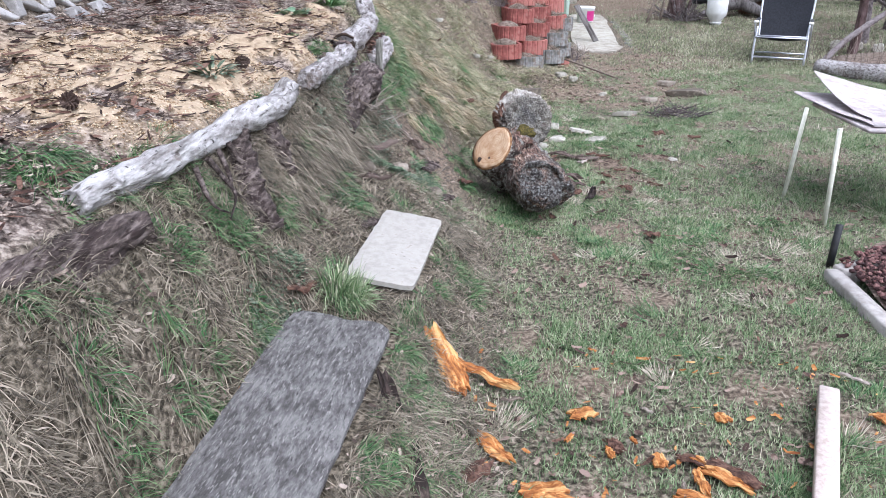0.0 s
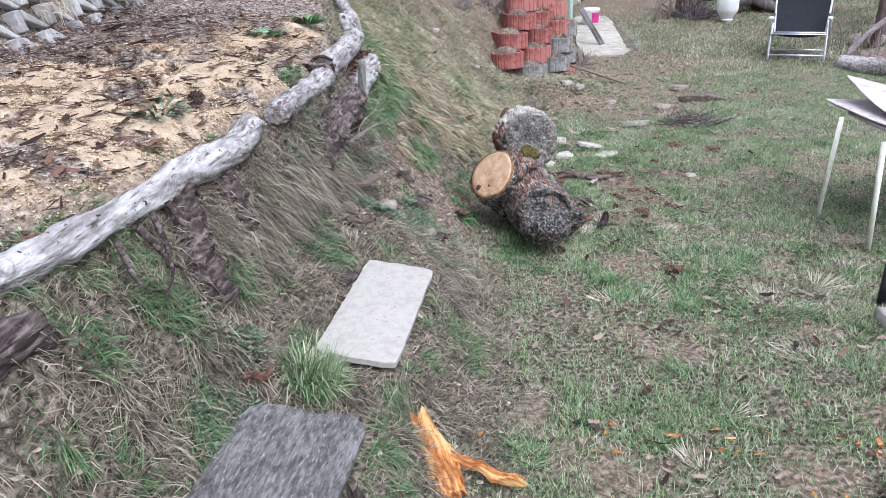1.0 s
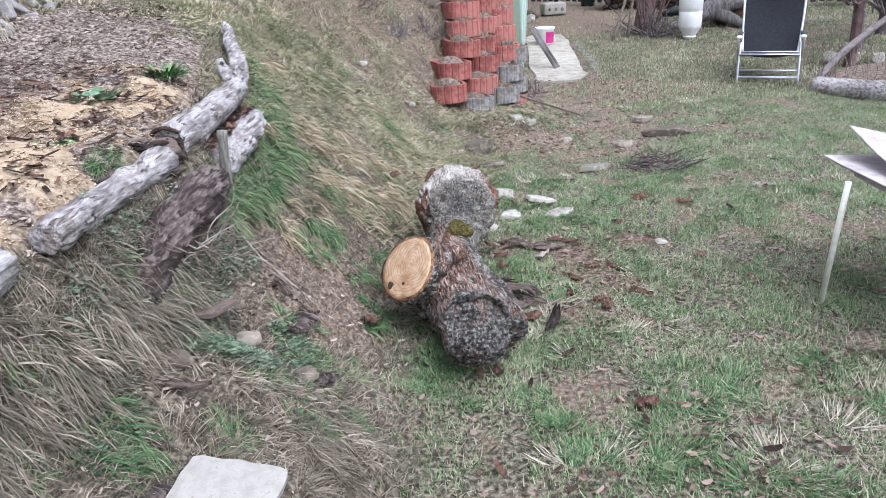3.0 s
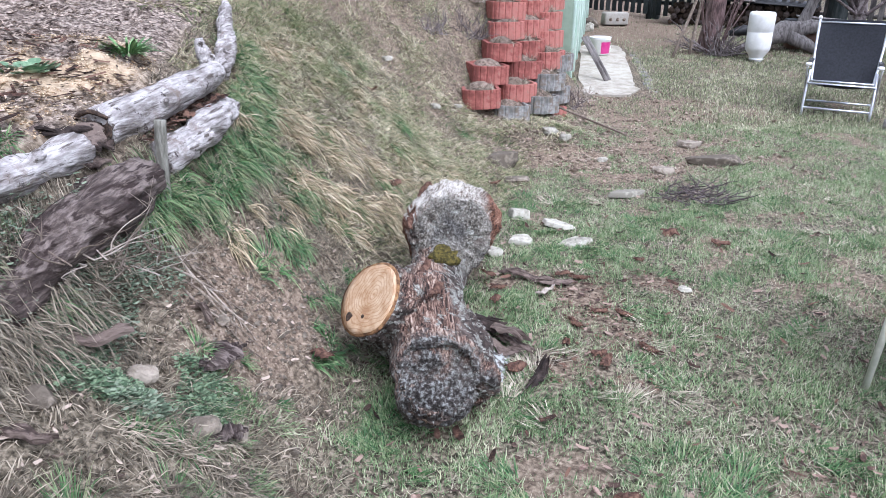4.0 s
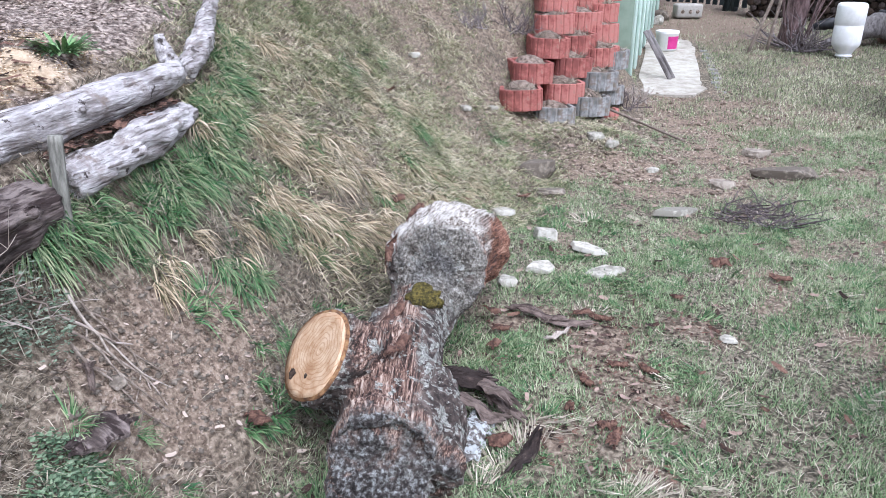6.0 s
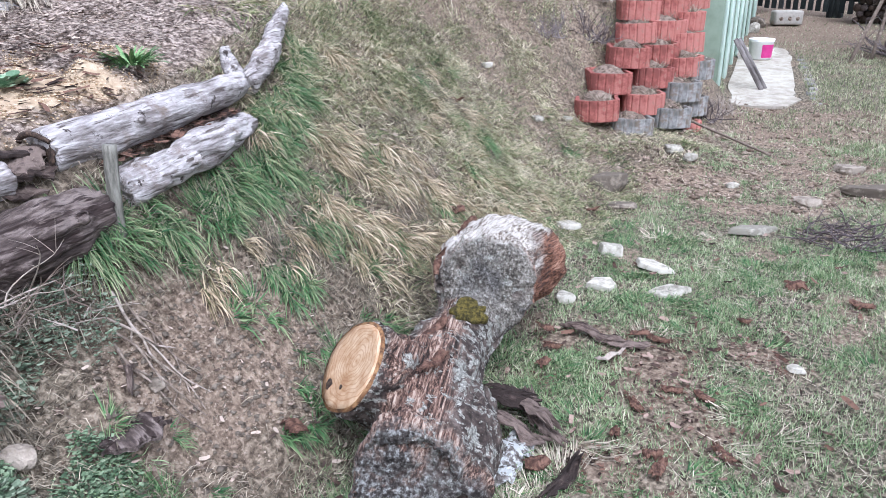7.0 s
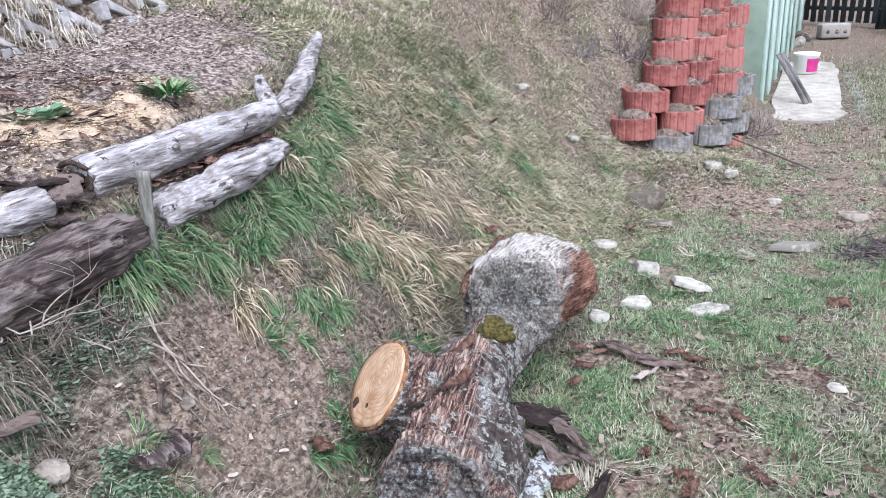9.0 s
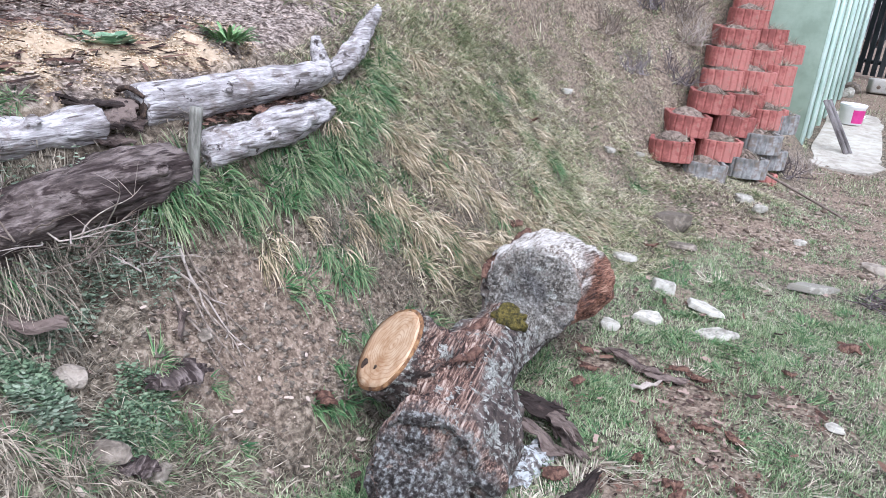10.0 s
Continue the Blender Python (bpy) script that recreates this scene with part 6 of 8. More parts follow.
single("brown_post", limb("brown_post", [(0, 0, -0.1, 0.12), (0.02, 0, 1.0, 0.11), (0, 0, 2.4, 0.10)], n=14, segs=12, ridges=0.1, rough=0.05, lump=0.05, seed=3), M["trunk_bark"], "rough brown trunk beside the gate", "post", (1.72, 15.9, 0.5))

# ---- firewood stack ----
wood_stack = thing("firewood_stack", "stack of split firewood under a pale cover board", "firewood", (3.2, 15.15, float(lawn_rise(15.15))), rz=-20)
me_logs = [data_of("firewood_log", limb("firewood_log", [(0, 0, 0, 0.04 + 0.008 * k), (0, 0.3, 0, 0.04 + 0.008 * k)], n=4, segs=7 + k, ridges=0.15, lump=0.1, rough=0.0, seed=k), M["wood_rotten"] if k % 2 else M["rot_dark"], False) for k in range(3)]
for row in range(4):
    for col in range(24):
        ob = new("firewood_log", me_logs[(row * 7 + col * 5) % 3])
        ob.parent = wood_stack
        ob.matrix_basis = pose(0.02 + col * 0.092 + (0.046 if row % 2 else 0), rng.uniform(-0.05, 0.05), 0.05 + row * 0.085, 0, rng.uniform(0, 360), rng.uniform(-4, 4))
part("cover_board", boxed((0.55, 0.0, 0.50), (1.5, 0.30, 0.02), 0.005, Matrix.Rotation(radians(6), 4, "Y") @ Matrix.Rotation(radians(8), 4, "X")), M["plank_old"], wood_stack, "grey weathered cover board")
part("dark_sheet", boxed((1.1, 0.1, 0.42), (2.2, 0.42, 0.02), 0.005, Matrix.Rotation(radians(3), 4, "Y") @ Matrix.Rotation(radians(8), 4, "X")), M["black_plastic"], wood_stack, "dark sheet under the cover board")
single("rusty_panel", boxed((0, 0, 0.3), (0.5, 0.03, 0.6), 0.004), M["rust"], "rust brown panel leaning on the fence", "panel", (3.62, 15.35, 0.98), -27, rx=-8)
single("blue_panel", boxed((0, 0, 0.3), (0.16, 0.03, 0.6), 0.004), M["blue"], "small faded blue board at the fence", "panel", (3.22, 15.52, 0.88), -27, rx=-8)
stone(5.1, 0.3, 0.2, 0.16, M["stone_dull"], "grey stone weighing down the wood stack's cover", (3.3, 15.2, 0.56), 10, "rubble by the fence", False)


# ---- trees and shrubs ----
def branches(base, n, length, radius, spread_deg, seed, twigs=5, up=0.6, start=0.0, low=5, wild=1.0):
    """Tubes of branches that fork into twigs, from one place."""
    r = random.Random(seed)
    out = []
    for _ in range(n):
        a, e = r.uniform(0, 2 * math.pi), radians(90 - r.uniform(low, spread_deg))
        d = Vector((math.cos(a) * math.cos(e), math.sin(a) * math.cos(e), math.sin(e)))
        l = length * r.uniform(0.6, 1.1)
        p0 = Vector(base) + Vector((r.uniform(-start, start), r.uniform(-start, start), 0))
        pts = []
        for k in range(5):
            u = k / 4
            q = p0 + d * l * u + Vector((r.uniform(-1, 1), r.uniform(-1, 1), up * u * u)) * 0.08 * l
            pts.append((*q, radius * (1 - 0.75 * u)))
        out.append(tube(pts, 10, 6, cap=False, lump=0.1, seed=r.random() * 9))
        for _ in range(twigs):
            u = r.uniform(0.25, 0.95)
            k = min(3, int(u * 4))
            q = Vector(pts[k][:3]).lerp(Vector(pts[k + 1][:3]), u * 4 - k)
            dd = (d + Vector((r.uniform(-1, 1), r.uniform(-1, 1), r.uniform(-0.3, 1) * wild))).normalized()
            ll = l * r.uniform(0.2, 0.45)
            out.append(tube([(*q, radius * 0.38), (*(q + dd * ll * 0.5 + Vector((0, 0, 0.03 * ll))), radius * 0.26), (*(q + dd * ll), radius * 0.1)], 5, 5, cap=False))
    return out


def bare_tree(label, at, trunk, crown, name="tree", material="trunk_bark"):
    ob = thing(name, label, "tree", (at[0], at[1], gz(at[0], at[1]) - 0.03))
    part("trunk", limb("trunk", trunk, n=26, segs=16, rough=0.04, ridges=0.12, lump=0.10, seed=at[0]), M[material], ob)
    part("crown", joined("crown", crown), M[material], ob, "bare winter branches")
    return ob


bare_tree("bare tree with a reddish brown trunk beside the wood stack", (3.32, 12.8), [(0, 0, -0.1, 0.16), (0.03, 0, 0.4, 0.12), (0.08, 0.02, 1.0, 0.108), (0.16, 0.03, 1.7, 0.105), (0.2, 0.05, 2.6, 0.095), (0.2, 0.0, 3.4, 0.09)], branches((0.2, 0, 2.6), 9, 1.6, 0.035, 65, 4, 8))
bare_tree("bare shrub tree with reddish stems behind the chair", (5.05, 12.3), [(0, 0, -0.1, 0.10), (-0.03, 0, 0.5, 0.08), (-0.06, 0, 1.1, 0.07), (-0.1, 0, 1.9, 0.055)], branches((-0.06, 0, 0.6), 14, 1.4, 0.022, 70, 11, 10), material="grey_bark")
bare_tree("bare fruit tree with a reddish trunk and drooping branches", (5.35, 10.7), [(0, 0, -0.1, 0.085), (-0.03, 0, 0.5, 0.065), (-0.05, 0, 1.1, 0.055), (-0.02, 0, 2.0, 0.045)], branches((-0.05, 0, 0.7), 16, 1.5, 0.02, 80, 12, 10), material="grey_bark")
bare_tree("slender bare tree in the garden bed", (4.85, 9.9), [(0, 0, -0.1, 0.06), (0.05, 0, 0.5, 0.05), (0.02, 0, 1.0, 0.045), (0.08, 0, 1.8, 0.04)], branches((0.03, 0, 0.7), 9, 1.1, 0.018, 75, 13, 8))
bare_tree("bare shrub with many thin stems", (6.1, 11.6), [(0, 0, -0.1, 0.07), (0.05, 0, 0.6, 0.06), (0.02, 0, 1.2, 0.05), (0.1, 0, 1.8, 0.04)], branches((0.03, 0, 0.3), 18, 1.5, 0.016, 65, 17, 9), material="grey_bark")
leaning = thing("cut_branch", "thick cut branch leaning slantwise in the garden bed", "branch", (4.35, 9.35, 0.1))
part("wood", limb("wood", [(4.28, 9.35, 0.12, 0.036), (4.55, 9.45, 0.36, 0.036), (4.85, 9.5, 0.58, 0.034), (5.2, 9.55, 0.80, 0.034)], n=20, segs=12, ridges=0.1, lump=0.15, seed=2), M["grey_bark"], leaning, world=True)
for k, (a, b) in enumerate((((2.74, 12.2, 0.28), (3.28, 12.72, 1.75)), ((2.98, 12.35, 0.28), (3.22, 12.72, 1.95)))):
    single("leaning_pole", limb("leaning_pole", [(*a, 0.02), (*(np.array(a) * 0.5 + np.array(b) * 0.5 + (0.02, 0, 0.02)), 0.02), (*b, 0.015)], n=12, segs=8, lump=0.1, seed=k), M["stick"], "long pale pole leaning against the tree", "pole", group="poles at the tree")
brush = thing("brush_pile", "pile of dark twigs and prunings at the tree's foot", "brushwood", (3.35, 12.5, 0.3))
part("twig_tangle", joined("twig_tangle", branches((0.05, 0, 0.02), 46, 0.55, 0.012, 86, 21, 3, 0.2, 0.22, 35)), M["grey_bark"], brush)
r8 = random.Random(22)
for k in range(20):
    a, q, h = r8.uniform(0, 2 * math.pi), r8.uniform(0.1, 0.4), r8.uniform(0.7, 1.15)
    part("stem", limb("stem", [(-0.02 + 0.08 * math.cos(a), 0.1 + 0.08 * math.sin(a), 0.0, 0.011), (-0.02 + (0.1 + 0.4 * q) * math.cos(a), 0.1 + (0.1 + 0.4 * q) * math.sin(a), 0.5 * h, 0.008), (-0.02 + (0.1 + q) * math.cos(a + 0.3), 0.1 + (0.1 + q) * math.sin(a + 0.3), h, 0.004)], n=7, segs=6, lump=0.1, seed=k, cap=False), M["trunk_bark"], brush)
part("dark_bag", joined("dark_bag", [tube([(0.12, -0.1, 0.30, 0.03), (0.3, -0.1, 0.33, 0.07), (0.55, -0.05, 0.34, 0.06), (0.68, 0, 0.36, 0.02)], 14, 12, lump=0.4, seed=5)]), M["black_plastic"], brush, "black plastic bag")

carboy = thing("carboy", "white plastic carboy standing upside down on the lawn", "canister", (3.76, 12.05, float(lawn_rise(12.05))))
part("body", lathe([(0.070, 0.0), (0.074, 0.02), (0.078, 0.05), (0.10, 0.08), (0.145, 0.15), (0.152, 0.18), (0.154, 0.36), (0.150, 0.368), (0.156, 0.376), (0.158, 0.565), (0.152, 0.595), (0.13, 0.61), (0.06, 0.614)], 28), M["white_plastic"], carboy)
part("neck_ring", lathe([(0.083, 0.022), (0.09, 0.026), (0.09, 0.04), (0.083, 0.045)], 28), M["white_plastic"], carboy)

driftwood = thing("root_stump", "forked grey root stump lying behind the carboy", "stump", (4.3, 12.85, 0.33))
part("wood", joined("wood", [tube([(-0.35, 0.1, 0.12, 0.13), (0.05, 0.05, 0.26, 0.14), (0.40, 0, 0.34, 0.09), (0.66, -0.02, 0.32, 0.06)], 24, 16, 0.05, 0.15, 0.25, 3), tube([(0.22, 0.05, 0.28, 0.1), (0.30, 0.05, 0.52, 0.075), (0.40, 0.03, 0.86, 0.05), (0.43, 0.02, 0.93, 0.03)], 18, 14, 0.05, 0.12, 0.2, 4), tube([(-0.2, 0.1, 0.1, 0.12), (-0.45, -0.02, 0.06, 0.07), (-0.6, -0.1, 0.05, 0.03)], 12, 12, 0.05, 0.12, 0.2, 6), tube([(0.1, 0, 0.22, 0.1), (0.32, -0.12, 0.10, 0.08), (0.42, -0.2, 0.04, 0.05)], 12, 12, 0.05, 0.12, 0.2, 7)]), M["plank_old"], driftwood)
clay = thing("planter_box", "faded clay-coloured planter box with a dark rim", "planter", (4.80, 13.1, float(lawn_rise(13.1))), rz=-12)
part("box", boxed((0, 0, 0.17), (0.72, 0.36, 0.34), 0.02), M["terracotta"], clay)
part("rim", boxed((0, 0, 0.36), (0.78, 0.42, 0.05), 0.012), M["black_plastic"], clay, "dark rim")
part("sheet", boxed((0.1, 0, 0.40), (0.7, 0.4, 0.02), 0.004, Matrix.Rotation(radians(4), 4, "Y")), M["plank_old"], clay, "grey sheet on top")

# ---- folding chair ----
chair = thing("folding_chair", "folding garden chair with aluminium frame and black mesh fabric", "chair", (3.73, 9.30, float(lawn_rise(9.30)) + 0.005), rz=-23)
W = 0.288
for s in (-1, 1):
    part("front_leg", joined("front_leg", [tube([(s * W, 0.0, 0.0, 0.0125), (s * W, 0.03, 0.2, 0.0125), (s * (W - 0.01), 0.09, 0.42, 0.0125)], 8, 10)]), M["alu"], chair)
    part("rear_leg", joined("rear_leg", [tube([(s * (W + 0.02), 0.50, 0.0, 0.011), (s * (W + 0.02), 0.25, 0.25, 0.011), (s * (W + 0.02), 0.02, 0.47, 0.011)], 8, 10)]), M["alu"], chair)
    part("arm_post", joined("arm_post", [tube([(s * (W + 0.015), 0.06, 0.36, 0.010), (s * (W + 0.02), 0.03, 0.47, 0.010)], 4, 8)]), M["alu"], chair)
    arm = part("armrest", boxed((s * (W + 0.008), 0.20, 0.485), (0.045, 0.42, 0.022), 0.008), M["black_plastic"], chair, "dark armrest")
    part("armrest_tip", boxed((s * (W + 0.008), -0.02, 0.483), (0.055, 0.07, 0.03), 0.01), M["white_plastic"], arm, "white armrest end")
    part("back_tube", joined("back_tube", [tube([(s * (W - 0.02), 0.36, 0.25, 0.0125), (s * W, 0.48, 0.56, 0.0125), (s * (W + 0.012), 0.58, 0.86, 0.0125)], 10, 10)]), M["alu"], chair)
    part("joint_cap", lathe([(0.006, -0.018), (0.018, -0.012), (0.018, 0.012), (0.006, 0.018)], 12), M["white_plastic"], chair, at=pose(s * (W + 0.012), 0.58, 0.865))
part("front_bar", rodded((-W, 0.012, 0.075), (W, 0.012, 0.075), 0.011), M["alu"], chair)
part("rear_bar", rodded((-W, 0.47, 0.075), (W, 0.47, 0.075), 0.010), M["alu"], chair)
part("back_bar", rodded((-W, 0.57, 0.825), (W, 0.57, 0.825), 0.009), M["alu"], chair)
part("seat_bar", rodded((-W, 0.36, 0.285), (W, 0.36, 0.285), 0.010), M["alu"], chair)


def cloth(name, c0, c1, half, sag, n=8):
    verts, faces = [], []
    for j in range(n + 1):
        v = j / n
        for i in range(n + 1):
            u = i / n * 2 - 1
            p = Vector(c0).lerp(Vector(c1), v)
            verts.append((u * half, p.y + sag[1] * (1 - u * u) * 4 * v * (1 - v), p.z + sag[2] * (1 - u * u) * 4 * v * (1 - v)))
    for j in range(n):
        for i in range(n):
            a = j * (n + 1) + i
            faces.append((a, a + 1, a + n + 2, a + n + 1))
    k = len(verts)
    verts += [(x, y + 0.003, z - 0.003) for x, y, z in verts]
    faces += [tuple(i + k for i in f[::-1]) for f in faces]
    return mesh_of(name, verts, faces)


part("backrest", cloth("backrest", (0, 0.37, 0.28), (0, 0.578, 0.855), W - 0.008, (0, 0.03, 0)), M["black_cloth"], chair, "black mesh backrest")
part("seat", cloth("seat", (0, 0.0, 0.30), (0, 0.37, 0.265), W - 0.012, (0, 0, -0.03)), M["black_cloth"], chair, "black mesh seat")
part("seat_front_bar", rodded((-W, 0.03, 0.30), (W, 0.03, 0.30), 0.011), M["alu"], chair)

# ---- garden bed with a log edge ----
edge_log = thing("edge_log", "thick grey log edging the garden bed", "log", (4.2, 8.55, 0.05))
part("wood", limb("wood", [(4.08, 9.0, 0.12, 0.090), (4.32, 8.70, 0.115, 0.10), (4.66, 8.40, 0.12, 0.11), (5.2, 8.15, 0.13, 0.11), (5.9, 8.1, 0.13, 0.10)], n=30, segs=18, ridges=0.10, lump=0.1, rough=0.03, seed=4), M["wood_grey"], edge_log, world=True)
r9 = random.Random(5)
bed_soil = single("garden_bed_soil", joined("garden_bed_soil", [mound(2.9, 1.7, 0.16, 2.0, 16)]), M["soil"], "dark earth of the garden bed", "soil", (5.55, 9.35, 0.08), kind="structure")
stems = []
for k in range(120):
    x, y = r9.uniform(4.25, 6.4), r9.uniform(8.6, 10.2)
    h = r9.uniform(0.12, 0.45)
    stems.append(tube([(x, y, 0.1, 0.004), (x + r9.uniform(-0.05, 0.05), y + r9.uniform(-0.05, 0.05), 0.1 + h * 0.6, 0.003), (x + r9.uniform(-0.12, 0.12), y + r9.uniform(-0.12, 0.12), 0.1 + h, 0.002)], 4, 5, cap=False))
tagged(new("dry_stems", data_of("dry_stems", joined("dry_stems", stems), M["stick"])), "dry plant stems in the garden bed", "plants", kind="stuff")
for k in range(9):
    stone(1.3 * k + 0.4, 0.2, 0.14, 0.12, M["stone"], "pale edging stone in the garden bed", (4.75 + 0.22 * k, 10.1 - 0.09 * k, 0.08), 30 * k, "edging stones of the garden bed", False)

# ---- beyond the fence ----
for nm, lab, x, y, w, d, h, mat, rmat, rh in (("far_house", "far pale house with a grey roof beyond the fence", 7.0, 42, 9, 7, 3.4, "concrete", "roof", 2.2), ("far_house", "far house with an orange roof beyond the fence", 21, 38, 7, 6, 2.4, "sheet", "terracotta", 1.8), ("far_house", "far low white house beyond the gate", -1.0, 46, 7, 6, 3.0, "slab_pale", "roof", 1.5)):
    house = thing(nm, lab, "house", (x, y, gz(x, y)))
    part("wall", boxed((0, 0, h / 2), (w, d, h), 0.02), M[mat], house)
    rb = bmesh.new()
    vs = [rb.verts.new(c) for c in ((-w / 2 - 0.3, -d / 2 - 0.3, h), (w / 2 + 0.3, -d / 2 - 0.3, h), (w / 2 + 0.3, d / 2 + 0.3, h), (-w / 2 - 0.3, d / 2 + 0.3, h), (-w / 2 - 0.3, 0, h + rh), (w / 2 + 0.3, 0, h + rh))]
    for f in ((0, 1, 5, 4), (2, 3, 4, 5), (0, 4, 3), (1, 2, 5), (3, 2, 1, 0)):
        rb.faces.new([vs[i] for i in f])
    part("roof", rb, M[rmat], house, smooth=False)
    for k in (-0.28, 0.0, 0.28):
        part("window", boxed((w * k, -d / 2 - 0.01, h * 0.55), (0.9, 0.06, 1.1), 0.01), M["black_plastic"], house)
r9 = random.Random(8)
hedge = []
for k in range(60):
    x = -10 + k * 0.55
    y = 24 + 3.0 * math.sin(k * 0.4) + r9.uniform(-1, 1)
    hedge += branches((x, y, gz(x, y)), 5, r9.uniform(1.2, 2.4), 0.05, 50, k, 4)
tagged(new("far_shrubs", data_of("far_shrubs", joined("far_shrubs", hedge), M["grey_bark"])), "bare winter shrubs beyond the fence", "shrubs", kind="stuff")

# ---- table with loose boards ----
table = thing("camping_table", "low folding table with thin cream metal legs on the lawn", "table", (2.45, 4.3, 0.0))
part("tabletop", boxed((0.14, -0.02, 0.552), (0.80, 0.70, 0.018), 0.004), M["sheet"], table)
for x, y, tx in ((-0.35, -0.30, -0.37), (-0.375, 0.23, -0.33), (0.40, -0.30, 0.40), (0.40, 0.25, 0.40)):
    part("leg", rodded((x, y, -0.02), (tx, y, 0.55), 0.0125, 0.0125, 10), M["leg_metal"], table)


def warped(name, w, d, lift, seed, t=0.006, n=18, flap=0.0):
    """A thin board or sheet that has curled up at a corner; flap: it hangs down along the front."""
    verts, faces = [], []
    for j in range(n + 1):
        for i in range(n + 1):
            u, v = i / n, j / n
            z = lift * max(0, (1 - u) * v - 0.35) ** 1.5 * 2 + 0.01 * noise.noise(Vector((u * 3 + seed, v * 3, seed)))
            y = (v - 0.5) * d
            if flap and v < 0.16:
                z -= flap * (1 - v / 0.16)
                y = (0.16 - 0.5) * d - 0.02 * (1 - v / 0.16)
            verts.append(((u - 0.5) * w, y, z))
    for j in range(n):
        for i in range(n):
            a = j * (n + 1) + i
            faces.append((a, a + 1, a + n + 2, a + n + 1))
    k = len(verts)
    verts += [(x, y, z - t) for x, y, z in verts]
    faces += [tuple(i + k for i in f[::-1]) for f in faces]
    for a, b in [(i, i + 1) for i in range(n)] + [((i + 1) * (n + 1) + n, i * (n + 1) + n) for i in range(n)][::-1]:
        faces.append((a, b, b + k, a + k))
    return mesh_of(name, verts, faces)


single("loose_sheet", warped("loose_sheet", 0.9, 0.8, 0.03, 2.0), M["sheet"], "thin weathered board lying loose on the table", "sheet", (2.62, 4.42, 0.575), 8, "sheets on the table")
single("loose_sheet", warped("loose_sheet", 0.95, 0.86, 0.13, 5.0, 0.004, flap=0.07), M["sheet"], "pale curled sheet with a hanging front edge on the table", "sheet", (2.72, 4.37, 0.592), 3, "sheets on the table")

# ---- gravel bed ----
gravel_bed = thing("gravel_bed", "raised bed of dark red gravel with a pale stone kerb", "gravel bed", (2.3, 2.9, 0.0))
part("kerb", boxed((1.852, 2.89, -0.012), (0.075, 0.88, 0.12), 0.008), M["kerb"], gravel_bed, "pale stone kerb", world=True)
part("kerb", boxed((2.26, 3.47, -0.002), (0.84, 0.10, 0.13), 0.008, Matrix.Rotation(radians(24), 4, "Z")), M["kerb"], gravel_bed, "pale stone kerb", world=True)
part("kerb", boxed((1.837, 1.99, -0.014), (0.075, 0.88, 0.12), 0.008), M["kerb"], gravel_bed, "pale stone kerb", world=True)
part("soil", joined("soil", [mound(1.15, 2.0, 0.07, 4.0, 12)]), M["soil"], gravel_bed, at=gravel_bed.matrix_world.inverted() @ pose(2.45, 2.75, 0.05))


def lumps(n, place, size, seed, flat=0.7):
    """Many small broken stones as one mesh: squashed, turned octahedra."""
    r = np.random.default_rng(seed)
    x, y, z = place(r, n)
    s = r.uniform(size[0], size[1], n)
    dirs = np.array([(1, 0, 0), (-1, 0, 0), (0, 1, 0), (0, -1, 0), (0, 0, 1), (0, 0, -1)], float)
    a = r.uniform(0, 2 * math.pi, n)
    v = dirs[None] * (r.uniform(0.6, 1.3, (n, 6, 1))) + r.uniform(-0.3, 0.3, (n, 6, 3))
    v[..., 2] *= flat
    c, q = np.cos(a)[:, None], np.sin(a)[:, None]
    v = np.stack([v[..., 0] * c - v[..., 1] * q, v[..., 0] * q + v[..., 1] * c, v[..., 2]], -1) * s[:, None, None]
    v += np.stack([x, y, z], -1)[:, None]
    tri = np.array([(0, 2, 4), (2, 1, 4), (1, 3, 4), (3, 0, 4), (2, 0, 5), (1, 2, 5), (3, 1, 5), (0, 3, 5)])
    f = (np.arange(n)[:, None, None] * 6 + tri[None]).reshape(-1, 3)
    return fast_mesh("lumps", v.reshape(-1, 3), f)


def in_gravel(r, n):
    x, y = r.uniform(1.9, 3.0, n), r.uniform(1.6, 3.8, n)
    k = y < 3.38 + 0.42 * (x - 1.9)
    y = np.where(k, y, y - 1.2)
    q = np.maximum(np.abs(x - 2.45) / 0.58, np.abs(y - 2.75) / 1.05)
    return x, y, 0.045 + 0.075 * np.clip(1 - q * q, 0, 1) + 0.02


gravel_part = part("gravel", lumps(9000, in_gravel, (0.008, 0.02), 4), M["gravel"], gravel_bed, "dark red gravel", world=True)
tagged(gravel_part, kind="stuff")
single("corner_stake", rodded((0, 0, -0.05), (0.01, 0.0, 0.225), 0.017, 0.017, 10), M["black_plastic"], "dark plastic stake at the corner of the gravel bed", "stake", (1.885, 3.43, 0))
lying = single("timber", boxed((0, 0, 0), (0.064, 1.0, 0.042), 0.005), M["plank_new"], "pale new timber lying on the grass", "timber", (1.195, 1.825, 0.050), -23.5)


# ---- splinters and chips of the felled tree ----
def put(name, me, material, label, cat, x, y, rz, lift=0.01, group="", tilt=0, roll=0):
    return single(name, me, material, label, cat, (x, y, gz(x, y) + lift), rz, group, rx=tilt, ry=roll, smooth=False)



